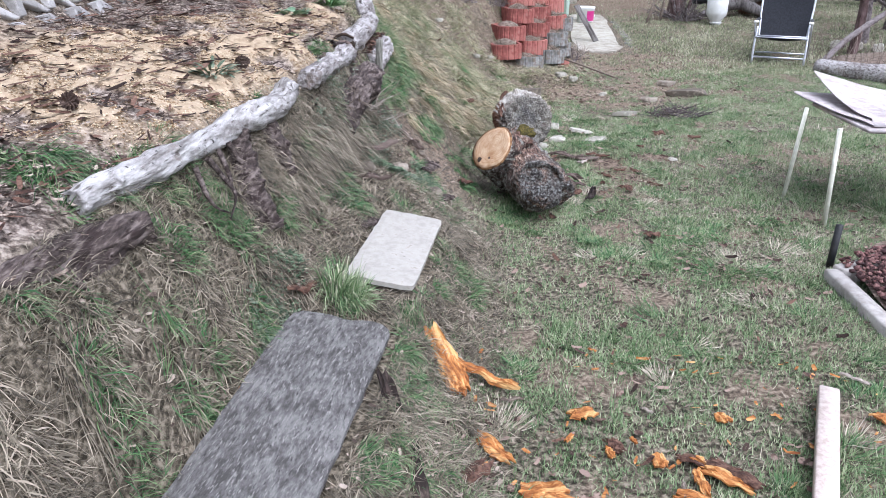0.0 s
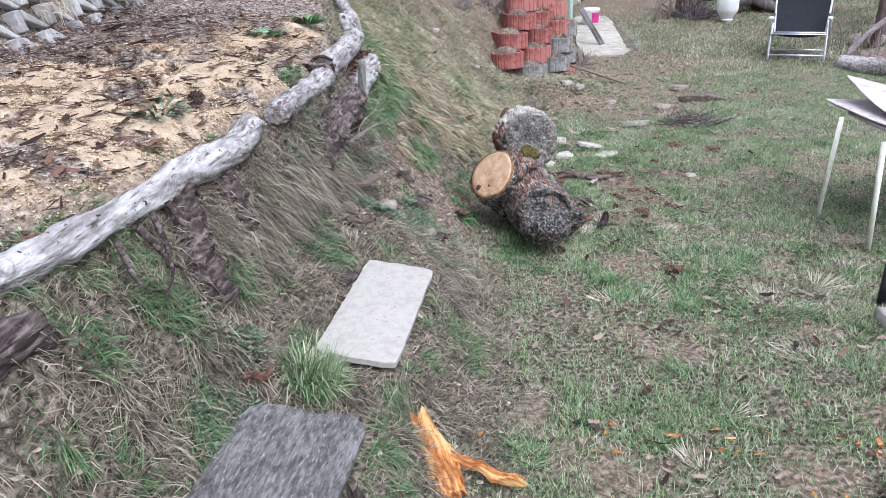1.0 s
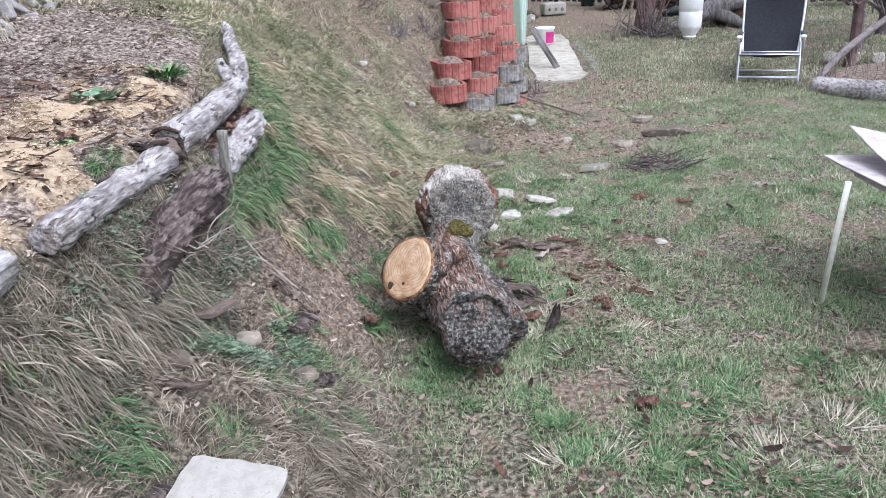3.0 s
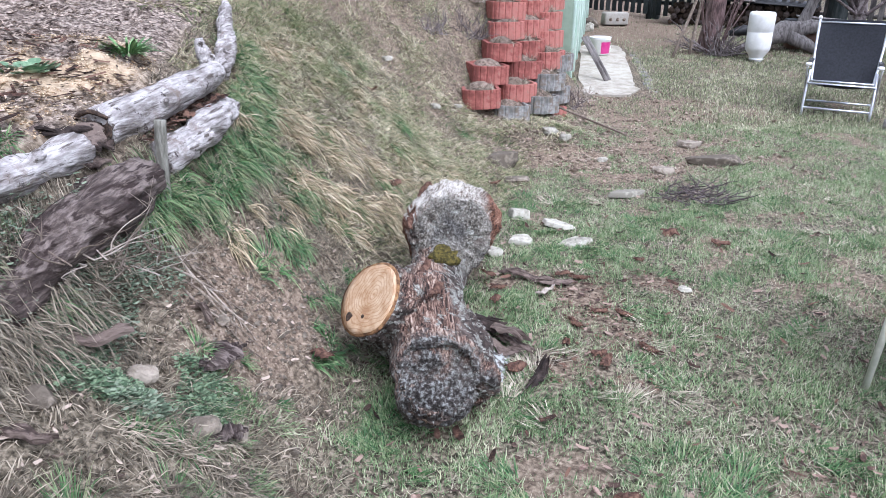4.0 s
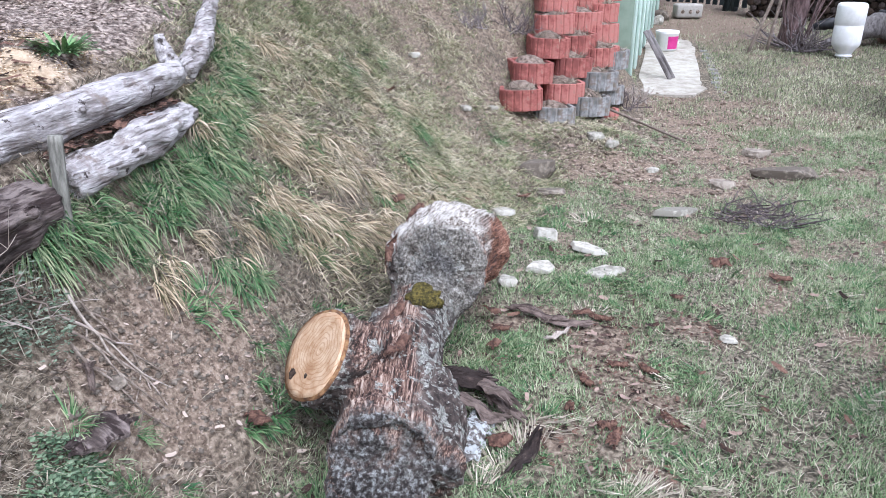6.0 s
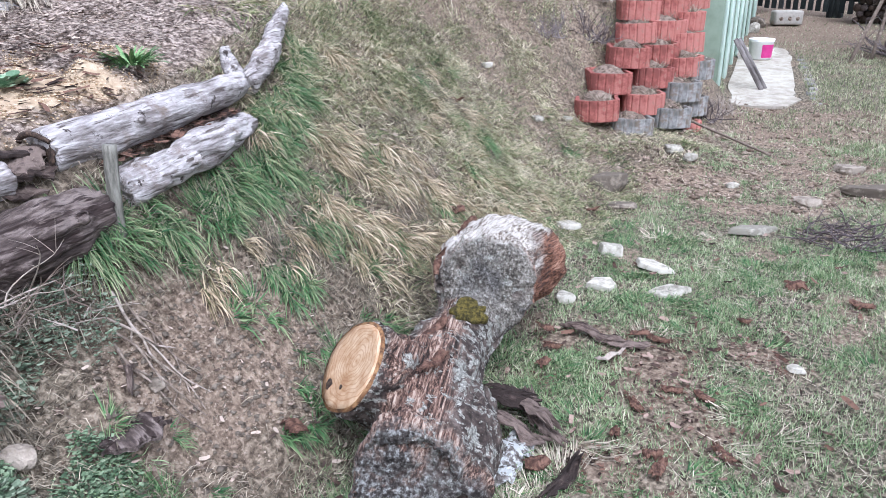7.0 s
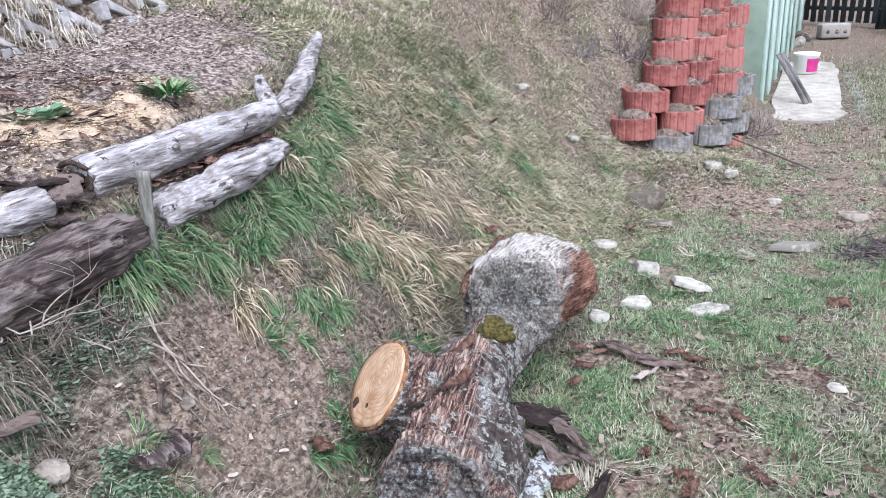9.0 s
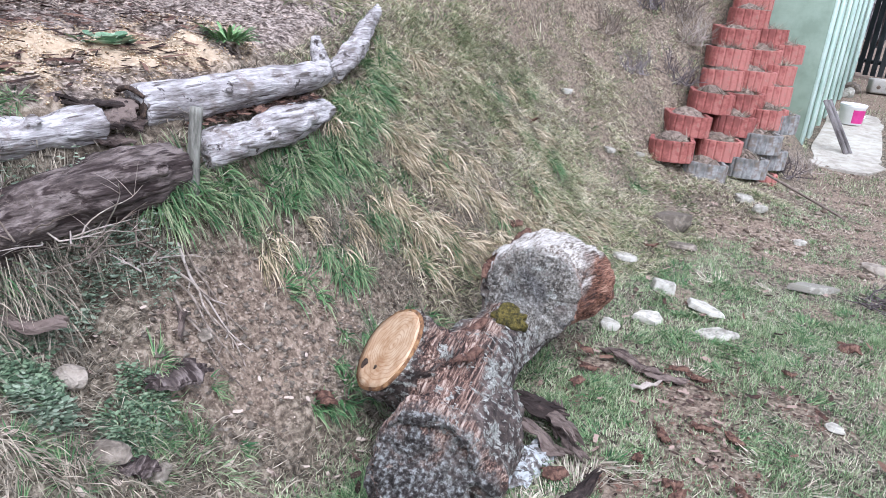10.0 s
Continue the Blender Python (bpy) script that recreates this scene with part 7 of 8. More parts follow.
def bark_plate(l, w, curl, seed, t=0.004, n=14, k=7):
    """A peeled plate of bark: a ragged shell bent round its length, furrowed outside."""
    verts, faces = [], []
    for layer in (0, 1):
        for i in range(n):
            u = i / (n - 1) - 0.5
            for j in range(k):
                q = j / (k - 1) - 0.5
                rag = 1 + 0.55 * noise.noise(Vector((q * 5 + seed, seed, 1.0)))
                edge = (1 + 0.6 * noise.noise(Vector((u * 6, seed + 4, math.copysign(3, q))))) * (1.15 - 1.6 * u * u)
                a = q * edge * curl
                rad = w / max(curl, 0.05)
                x = u * l * rag
                y, z = rad * math.sin(a), rad * (math.cos(a) - 1)
                z += 0.16 * l * noise.noise(Vector((u * 2.5, seed, 7))) + (0.006 * noise.noise(Vector((u * 22, q * 16, seed))) if layer else 0)
                verts.append((x, y, z + (t if layer else 0)))
    m = n * k
    for i in range(n - 1):
        for j in range(k - 1):
            a = i * k + j
            faces.append((a, a + k, a + k + 1, a + 1))
            faces.append((m + a, m + a + 1, m + a + k + 1, m + a + k))
    ring = [j for j in range(k)] + [i * k + k - 1 for i in range(1, n)] + [(n - 1) * k + j for j in range(k - 2, -1, -1)] + [i * k for i in range(n - 2, 0, -1)]
    for a, b in zip(ring, ring[1:] + ring[:1]):
        faces.append((a, b, m + b, m + a))
    return mesh_of("bark_plate", verts, faces, False)


def between(a, b):
    """A place halfway from a to b, its x along them and its z as upright as can be."""
    a, b = Vector(a), Vector(b)
    xv = (b - a).normalized()
    yv = Vector((0, 0, 1)).cross(xv).normalized()
    return Matrix.Translation((a + b) / 2) @ Matrix((xv, yv, xv.cross(yv))).transposed().to_4x4()


wood_splinter = thing("wood_splinter", "torn orange splinter with two prongs at the foot of the bank", "splinter", (0.12, 2.20, gz(0.12, 2.20)), group="orange splinters")
for k, (a, b, w) in enumerate((((0.150, 2.11), (0.052, 2.325), 0.085), ((0.165, 2.12), (0.095, 2.28), 0.060), ((0.095, 2.235), (0.335, 2.25), 0.040))):
    m = between((*a, gz(*a) + 0.022), (*b, gz(*b) + 0.025))
    l = math.dist(a, b) * 1.12
    part("prong", bark_plate(l, w, 0.5, k * 3.1 + 140, 0.012, 18, 9), M["orange_wood"], wood_splinter, at=wood_splinter.matrix_world.inverted() @ m)
for k, (x, y, l, w, rz) in enumerate(((0.557, 2.145, 0.085, 0.055, 20), (0.262, 1.946, 0.135, 0.050, -48), (1.009, 2.145, 0.055, 0.040, 100), (0.76, 1.934, 0.060, 0.040, 95), (0.94, 1.855, 0.13, 0.045, 150), (0.905, 1.90, 0.11, 0.035, 140), (0.86, 1.845, 0.09, 0.028, 95), (0.402, 1.783, 0.13, 0.070, 8), (0.44, 1.74, 0.12, 0.05, -20), (0.215, 1.80, 0.09, 0.030, 60), (0.84, 1.76, 0.14, 0.05, -25), (0.62, 1.70, 0.12, 0.04, 160), (-0.431, 1.822, 0.045, 0.032, 70), (-0.405, 1.640, 0.055, 0.026, 15), (1.524, 2.172, 0.06, 0.05, 10), (1.02, 1.70, 0.12, 0.04, 30), (0.50, 2.02, 0.035, 0.014, 50), (0.70, 2.02, 0.03, 0.012, 110), (0.62, 1.97, 0.045, 0.022, 100))):
    put("wood_chip", bark_plate(l, w, 0.7, k * 1.7 + 160, 0.007, 12, 7), M["orange_wood"], "torn orange chip of fresh wood on the grass", "wood chip", x, y, rz, 0.022, "orange chips", rng.uniform(-8, 8), rng.uniform(-8, 8))
for k, (x, y, l, w, rz, m, lab) in enumerate(((0.90, 1.925, 0.17, 0.045, 160, "bark_chip", "torn red brown bark among the orange chips"), (0.97, 1.88, 0.15, 0.05, 130, "bark_chip", "torn red brown bark among the orange chips"), (0.205, 1.775, 0.16, 0.055, 60, "bark_chip", "torn red brown bark among the orange chips"), (0.64, 2.0, 0.07, 0.04, 120, "bark_chip", "torn red brown bark among the orange chips"), (-0.371, 2.285, 0.085, 0.06, 40, "bark_chip", "curled dark red leaf behind the dark slab"), (-0.425, 1.70, 0.075, 0.028, 105, "bark_chip", "dark red leaf beside the dark slab"), (1.539, 2.404, 0.09, 0.016, -40, "stick", "pale torn strip of wood on the grass"), (0.327, 2.189, 0.065, 0.014, 8, "stick", "pale torn strip of wood on the grass"), (0.77, 2.17, 0.04, 0.010, -50, "stick", "pale torn strip of wood on the grass"), (0.80, 1.80, 0.07, 0.012, 80, "stick", "pale torn strip of wood on the grass"))):
    put("bark_scrap", bark_plate(l, w, 1.0, k * 1.9 + 210), M[m], lab, "bark", x, y, rz, 0.025, "torn scraps", rng.uniform(-8, 8), rng.uniform(-6, 6))
strip = between((-0.055, 1.925, gz(-0.055, 1.925) + 0.025), (0.085, 1.56, gz(0.085, 1.56) + 0.025))
strip_ob = new("bark_strip", bark_plate(0.44, 0.055, 1.0, 251.0, 0.010, 24, 7))
strip_ob.data.materials.append(M["bark_dark"])
strip_ob.matrix_world = strip
tagged(strip_ob, "long dark strip of bark on the edge of the bank", "bark", "bark strips")

BARK_TEXT = {"bark_dark": "loose dark plate of bark beside the log", "bark_chip": "curled red brown piece of bark on the grass", "stick": "pale torn strip of wood on the grass", "bark_lichen": "piece of bark covered with grey lichen beside the log"}
M["bark_lichen"] = patched(surface("lichened_bark", [(0.05, 0.042, 0.036), (0.15, 0.135, 0.12), (0.30, 0.29, 0.265)], 0.02, (1, 1, 1), 0.92, 0.9, 0.008), (0.40, 0.42, 0.40), 0.022, 0.47, 0.53)
for k, (x, y, l, w, curl, rz, m, lift, tilt, roll) in enumerate((
        (0.735, 4.69, 0.26, 0.045, 0.9, -48, "bark_dark", 0.075, 10, -8), (0.70, 4.60, 0.24, 0.06, 1.2, -18, "bark_dark", 0.055, -8, 4), (0.66, 4.72, 0.17, 0.07, 1.0, 14, "bark_dark", 0.085, 25, 8), (0.73, 4.74, 0.20, 0.05, 0.8, -70, "bark_dark", 0.05, -14, 3),
        (0.80, 4.62, 0.16, 0.035, 0.8, -40, "bark_dark", 0.045, 6, 5), (0.71, 4.50, 0.15, 0.10, 1.3, 70, "bark_lichen", 0.035, 8, -6), (0.70, 4.40, 0.10, 0.09, 1.2, 20, "bark_lichen", 0.03, -6, 10), (0.80, 4.47, 0.12, 0.07, 1.6, 35, "bark_chip", 0.035, 12, 0),
        (0.885, 4.43, 0.21, 0.045, 1.3, 72, "bark_dark", 0.03, 0, 4), (0.84, 5.36, 0.24, 0.055, 1.2, -14, "bark_dark", 0.03, 5, 3), (0.98, 5.33, 0.16, 0.05, 1.4, 12, "bark_dark", 0.03, -5, 2), (0.93, 5.20, 0.17, 0.022, 1.0, 62, "stick", 0.03, 0, 4), (1.02, 5.42, 0.15, 0.05, 1.6, 15, "bark_chip", 0.03, 0, 0),
        (0.125, 4.27, 0.13, 0.08, 2.4, 150, "bark_chip", 0.05, 18, 0), (0.66, 5.30, 0.14, 0.06, 1.5, 40, "bark_chip", 0.05, 0, 20), (0.71, 5.20, 0.12, 0.05, 1.5, -10, "bark_chip", 0.03, 0, 0), (0.70, 5.05, 0.10, 0.05, 1.4, 65, "bark_chip", 0.035, 8, 0),
        (1.05, 4.90, 0.13, 0.05, 2.2, -60, "bark_chip", 0.02, 0, 0), (1.14, 4.56, 0.15, 0.05, 2.2, 70, "bark_chip", 0.025, 0, 4), (1.12, 4.64, 0.10, 0.05, 2.0, 20, "bark_chip", 0.02, 0, 0), (1.33, 4.70, 0.15, 0.05, 1.8, -50, "bark_chip", 0.02, 0, 0), (1.00, 4.72, 0.10, 0.04, 2.0, 80, "bark_chip", 0.02, 0, 0), (1.10, 5.40, 0.14, 0.05, 1.6, -20, "bark_chip", 0.025, 0, 0), (1.16, 5.04, 0.12, 0.05, 1.6, 0, "bark_chip", 0.02, 0, 0), (1.27, 5.02, 0.12, 0.05, 1.6, -40, "bark_chip", 0.02, 0, 0),
        (1.655, 6.11, 0.15, 0.10, 1.8, 10, "bark_chip", 0.03, 10, 0), (1.42, 5.65, 0.09, 0.05, 1.8, 10, "bark_chip", 0.02, 0, 0), (1.90, 5.95, 0.16, 0.07, 1.6, -20, "bark_chip", 0.03, 0, 0), (1.12, 3.78, 0.14, 0.07, 1.8, 30, "bark_chip", 0.03, 0, 0), (0.12, 5.86, 0.11, 0.07, 1.6, 30, "bark_chip", 0.06, 20, 0), (-0.22, 6.85, 0.2, 0.06, 1.4, -10, "bark_chip", 0.03, 0, 0), (0.62, 6.85, 0.14, 0.05, 1.5, 10, "bark_chip", 0.02, 0, 0))):
    put("bark_piece", bark_plate(l * (0.6 if m == "bark_chip" else 1), w * (0.75 if m == "bark_chip" else 1), min(curl, 1.5), k * 2.3 + 9), M[m], BARK_TEXT[m], "bark", x, y, rz, lift, "bark round the log", tilt, roll)
# flaky bark left standing on the log's edges
for k, (x, y, z, rx, ry, rz, l, w) in enumerate(((0.350, 4.95, 0.43, 30, -40, 80, 0.10, 0.05), (0.365, 5.20, 0.47, 10, -30, 75, 0.11, 0.05), (0.50, 4.42, 0.355, 0, 10, 85, 0.14, 0.035), (0.43, 4.62, 0.335, 0, -10, 80, 0.16, 0.03))):
    part("bark_flake", bark_plate(l, w, 0.9, k * 1.3 + 70, 0.006), M["bark_chip"], gnarled_log, "flaky red brown bark", at=gnarled_log.matrix_world.inverted() @ pose(x, y, z, rx, ry, rz))
for k, (x, y, l, w, rz) in enumerate(((-0.35, 3.62, 0.28, 0.045, 20), (-0.08, 3.86, 0.14, 0.10, 70), (-0.30, 3.30, 0.2, 0.03, -10), (-0.25, 2.95, 0.13, 0.05, 60), (-0.18, 4.0, 0.22, 0.02, -50), (0.02, 3.62, 0.12, 0.06, 30))):
    put("wood_piece", bark_plate(l, w, 0.5, k * 2.1 + 30, 0.012, 18, 7), M["wood_rotten"] if k % 2 else M["bark_dark"], "grey rotten piece of wood on the bank", "wood piece", x, y, rz, 0.015, "old wood on the bank")

# ---- stones ----
def slate(corners, thick, material, label, at, rz, tilt=(0, 0), lift=0.0, group="stones behind the log"):
    """A broken plate of stone: corners as (angle, reach), worn edges and an uneven top."""
    bm = bmesh.new()
    vs = []
    for a, q in corners:
        vs.append(bm.verts.new((math.cos(radians(a)) * q, math.sin(radians(a)) * q, 0)))
    thick = thick * 0.6 + 0.012
    lift -= 0.012
    e = bmesh.ops.extrude_face_region(bm, geom=[bm.faces.new(vs)])
    for v in e["geom"]:
        if isinstance(v, bmesh.types.BMVert):
            v.co = Vector((v.co.x * 0.9, v.co.y * 0.9, thick))
    bmesh.ops.bevel(bm, geom=bm.edges[:], offset=min(0.012, thick * 0.3), segments=2, affect="EDGES", profile=0.6)
    bmesh.ops.triangulate(bm, faces=bm.faces[:])
    bmesh.ops.subdivide_edges(bm, edges=bm.edges[:], cuts=2, use_grid_fill=True)
    seed = Vector((at[0] * 7, at[1] * 5, 2.0))
    for v in bm.verts:
        v.co += Vector((noise.noise(v.co * 26 + seed), noise.noise(v.co * 26 - seed), 0.8 * noise.noise(v.co * 34 + seed))) * 0.0035
    return single("stone", bm, material, label, "stone", (at[0], at[1], gz(at[0], at[1]) + lift), rz, group, rx=tilt[0], ry=tilt[1], smooth=False)


PALE = "flat pale broken stone lying in the grass"
slate(((0, 0.115), (62, 0.070), (150, 0.075), (185, 0.125), (265, 0.065)), 0.030, M["stone"], PALE, (1.11, 5.88), 24, (2, -3), 0.006)
slate(((5, 0.115), (45, 0.075), (130, 0.085), (178, 0.115), (230, 0.085), (320, 0.070)), 0.024, M["stone"], PALE, (1.03, 6.15), -28, (-8, 5), 0.010)
slate(((40, 0.085), (140, 0.085), (225, 0.075), (318, 0.080)), 0.075, M["stone"], "squarish pale stone block lying in the grass", (0.80, 6.31), 12, (-10, 6), 0.004)
slate(((0, 0.075), (50, 0.060), (110, 0.065), (180, 0.080), (240, 0.060), (300, 0.065)), 0.030, M["stone"], PALE, (0.545, 6.53), 10, (-4, 3), 0.020)
slate(((0, 0.070), (60, 0.070), (140, 0.060), (200, 0.085), (255, 0.040), (300, 0.070)), 0.040, M["stone"], "small pitted pale stone lying in the grass", (0.815, 5.86), 5, (8, 4), 0.004)
slate(((0, 0.165), (40, 0.085), (120, 0.080), (180, 0.165), (240, 0.075), (310, 0.065)), 0.040, M["stone"], "long pale flat stone lying in the grass", (1.51, 6.83), 30, (-5, 3), 0.010)
for k, (x, y, sx, sy, sz, rz, m) in enumerate(((1.84, 7.42, 0.2, 0.12, 0.08, 5, "stone_dull"), (2.31, 7.72, 0.45, 0.18, 0.12, 12, "stone_dull"), (2.18, 8.20, 0.22, 0.14, 0.1, 0, "stone_dull"), (0.66, 7.26, 0.25, 0.15, 0.22, 30, "stone_dull"), (0.78, 7.05, 0.24, 0.1, 0.05, 10, "stone_dull"), (1.02, 7.95, 0.14, 0.10, 0.09, 0, "stone"), (1.14, 7.85, 0.11, 0.09, 0.08, 40, "stone"), (1.42, 7.62, 0.09, 0.07, 0.05, 40, "stone"), (0.67, 5.68, 0.10, 0.08, 0.06, 0, "stone"), (1.58, 5.3, 0.07, 0.05, 0.03, 0, "stone"), (0.14, 7.55, 0.10, 0.07, 0.06, 0, "stone"), (0.28, 7.92, 0.08, 0.06, 0.05, 0, "stone"), (-0.22, 7.6, 0.09, 0.06, 0.06, 30, "stone"))):
    stone(k * 1.37 + 0.6, sx, sy, sz, M[m], "small pale broken stone on the ground" if m == "stone" else "dull brown field stone on the bare earth", (x, y, 0.12 * sz + 0.008), rz, "stones behind the log")
for k, (x, y, s) in enumerate(((-0.20, 3.66, 0.10), (-0.02, 3.60, 0.10), (0.05, 3.68, 0.07), (-0.12, 4.02, 0.06), (0.16, 3.78, 0.05), (-0.32, 3.42, 0.09))):
    stone(k * 2.2 + 5, s, s * 0.7, s * 0.6, M["stone_dull"], "tan stone half buried at the foot of the bank", (x, y), 40 * k, "stones in the bank", False)
single("long_stick", limb("long_stick", [(1.00, 8.66, gz(1.00, 8.66) + 0.05, 0.010), (1.70, 8.39, gz(1.70, 8.39) + 0.03, 0.009)], n=12, segs=8, seed=3), M["stick"], "long thin pale pole lying in front of the planter wall", "pole")
twig_heap = thing("twig_heap", "low heap of dark dry twigs on the lawn", "twigs", (1.95, 6.85, gz(1.95, 6.85)))
part("twig_tangle", joined("twig_tangle", branches((0, 0, 0.01), 70, 0.20, 0.005, 88, 31, 2, 0.1, 0.20, 60, 0.3)), M["grey_bark"], twig_heap)
r4 = random.Random(44)
twig_a = thing("dead_twigs", "dead pale twigs hanging down the bare bank", "twigs", (-0.25, 4.1, gz(-0.25, 4.1)))
for k in range(5):
    x0, y0 = -0.31 + 0.02 * k, 4.12 - 0.03 * k
    line = [(x0 + 0.055 * q + r4.uniform(-0.008, 0.008), y0 + 0.012 * q + r4.uniform(-0.02, 0.02)) for q in range(5)]
    line = [(a, b, gz(a, b) + 0.035 - 0.006 * q, 0.0045 - 0.0007 * q) for q, (a, b) in enumerate(line)]
    side = [tube([line[q], (line[q][0] + r4.uniform(0, 0.05), line[q][1] + r4.uniform(-0.07, 0.07), gz(line[q][0] + 0.03, line[q][1]) + 0.02, 0.0022)], 4, 5, cap=False) for q in (1, 2, 3)]
    part("twig", joined("twig", [tube(line, 14, 6, cap=False, lump=0.2, seed=k)] + side), M["stick"], twig_a, world=True)
for k, (x, y, q) in enumerate(((-0.40, 3.80, 0.30), (-0.36, 3.92, 0.28), (-0.44, 3.62, 0.30), (-0.30, 4.0, 0.2))):
    ob = thing("dead_twigs", "tangle of fine grey dead stalks on the bank", "twigs", (x, y, gz(x, y) + 0.03), group="dead stalks on the bank")
    part("twig_tangle", joined("twig_tangle", branches((0, 0, 0), 10, q, 0.0026, 89, 40 + k, 3, -0.6, 0.10, 45, 0.4)), M["stick"], ob)
twig_b = thing("root_mass", "dead roots hanging out under the long border log", "roots", (-0.66, 2.55, 0.72))
r6 = random.Random(66)
for k in range(8):
    y0 = -0.38 + 0.1 * k
    part("root", limb("root", [(0.03, y0, 0.12, 0.010), (0.05 + r6.uniform(0, 0.03), y0 + r6.uniform(-0.05, 0.05), 0.05, 0.008), (0.07 + r6.uniform(0, 0.04), y0 + r6.uniform(-0.08, 0.08), 0.0, 0.005), (0.09 + r6.uniform(0, 0.04), y0 + r6.uniform(-0.1, 0.1), -0.05, 0.002)], n=10, segs=6, lump=0.3, seed=k, cap=False), M["wood_rotten"], twig_b)



# ---- dead stalks on the upper bank ----
for k, (x, y, q) in enumerate(((-0.05, 9.15, 0.55), (0.15, 9.35, 0.5), (0.33, 8.85, 0.30), (0.30, 9.25, 0.35), (0.05, 8.55, 0.22), (-0.25, 8.6, 0.25), (1.24, 9.05, 0.20), (1.36, 9.5, 0.16))):
    ob = thing("dead_stalks", "clump of brown dead stalks on the upper bank", "stalks", (x, y, gz(x, y) - 0.01), group="dead stalks on the upper bank")
    part("stalk_clump", joined("stalk_clump", branches((0, 0, 0), 34, q, 0.0045, 60 if q > 0.4 else 85, 140 + k, 3, -0.3, 0.10, 5, 0.5)), M["stick"] if k % 2 else M["grey_bark"], ob)


# ---- plants ----
def rosette(n, length, width, seed, rise=0.5, droop=0.4, radius=0.01):
    """A clump of single leaves round a centre."""
    r = random.Random(seed)
    verts, faces = [], []
    for k in range(n):
        a, l, w = r.uniform(0, 2 * math.pi), length * r.uniform(0.5, 1.1), width * r.uniform(0.7, 1.2)
        up = rise * r.uniform(0.4, 1.2)
        b = Vector((math.cos(a), math.sin(a), 0)) * r.uniform(0, radius)
        d, s = Vector((math.cos(a), math.sin(a), 0)), Vector((-math.sin(a), math.cos(a), 0))
        base = len(verts)
        for i, (u, hw) in enumerate(((0, 0.15), (0.35, 0.8), (0.65, 1.0), (0.9, 0.6), (1.0, 0.05))):
            c = b + d * l * u * 0.9 + Vector((0, 0, l * (up * u - droop * u * u)))
            verts += [(c - s * w * hw / 2)[:], (c + Vector((0, 0, -0.12 * w * hw)))[:], (c + s * w * hw / 2)[:]]
        for i in range(4):
            p = base + i * 3
            faces += [(p, p + 1, p + 4, p + 3), (p + 1, p + 2, p + 5, p + 4)]
    return mesh_of("leaves", verts, faces)


for k, (x, y, n, l, w, m, lab, rise, rad) in enumerate(((-0.74, 4.82, 190, 0.085, 0.011, "leaf_green", "fresh green leafy rosette in the bed", 0.9, 0.07), (-0.85, 4.37, 64, 0.044, 0.046, "leaf_sedum", "low sedum with round grey green leaves in the bed", 0.9, 0.085), (-0.85, 2.99, 70, 0.085, 0.016, "leaf_grey", "low grey green plant in the sawdust", 0.8, 0.07), (-0.80, 3.90, 24, 0.08, 0.036, "leaf_green", "small leafy plant beside the border log", 0.4, 0.05), (-0.75, 3.55, 16, 0.07, 0.02, "leaf_dead", "withered plant in the sawdust", 0.6, 0.02), (-1.0, 4.5, 14, 0.07, 0.03, "leaf_green", "small seedling in the mulch", 0.3, 0.02))):
    ob = thing("bed_plant", lab, "plant", (x, y, gz(x, y) + 0.012), group="plants in the bed")
    part("leaves", rosette(n, l, w, k + 3, rise, 0.4, rad), M[m], ob)
for k, (y, z, s) in enumerate(((4.40, 1.75, 1.2), (4.60, 1.6, 1.0), (4.72, 1.45, 0.9), (4.25, 1.85, 1.0), (4.80, 1.32, 0.7))):
    ob = thing("wall_plant", "grey green leafy plant hanging over the trough wall", "plant", (WALL_X + 0.06 - 0.45 * (z - 1.2), y, z), group="plants on the trough wall")
    part("leaves", rosette(240, 0.08 * s, 0.024 * s, k + 20, 1.4, 0.6, 0.16), M["leaf_grey"], ob)

# ---- litter: bark chips, dead leaves, twigs, pebbles ----
def flakes(name, x, y, size, seed, material, label, lift=0.006, curl=0.5, slender=0.5, on=None):
    """Curled flakes lying on the ground."""
    r = np.random.default_rng(seed)
    n = len(x)
    s = r.uniform(size[0], size[1], n)
    w = s * r.uniform(slender * 0.5, slender * 1.3, n)
    a = r.uniform(0, 2 * math.pi, n)
    z = ground_z(x, y) + lift + (0 if on is None else on)
    u = np.array([-1, -0.35, 0.35, 1.0])
    c, q = np.cos(a)[:, None], np.sin(a)[:, None]
    tx, ty = r.uniform(-0.45, 0.45, n)[:, None], r.uniform(-0.45, 0.45, n)[:, None]
    rows = []
    for side in (-1, 1):
        ju, jw = u[None] * s[:, None] * 0.5, side * w[:, None] * 0.5 * (1 - 0.55 * np.abs(u)[None] * r.uniform(0.4, 1.2, (n, 4)))
        zz = z[:, None] + curl * s[:, None] * (u[None] ** 2) * 0.25 * r.uniform(-0.3, 1.2, (n, 1)) + tx * ju * 0.5 + ty * jw + 0.2 * np.abs(tx) * s[:, None]
        rows.append(np.stack([x[:, None] + ju * c - jw * q, y[:, None] + ju * q + jw * c, zz], -1))
    v = np.concatenate(rows, 1)
    quad = np.array([(0, 1, 5, 4), (1, 2, 6, 5), (2, 3, 7, 6)])
    f = (np.arange(n)[:, None, None] * 8 + quad[None]).reshape(-1, 4)
    ob = tagged(new(name, fast_mesh(name, v.reshape(-1, 3), f)), label, "litter", kind="stuff")
    ob.data.materials.append(material)
    return ob


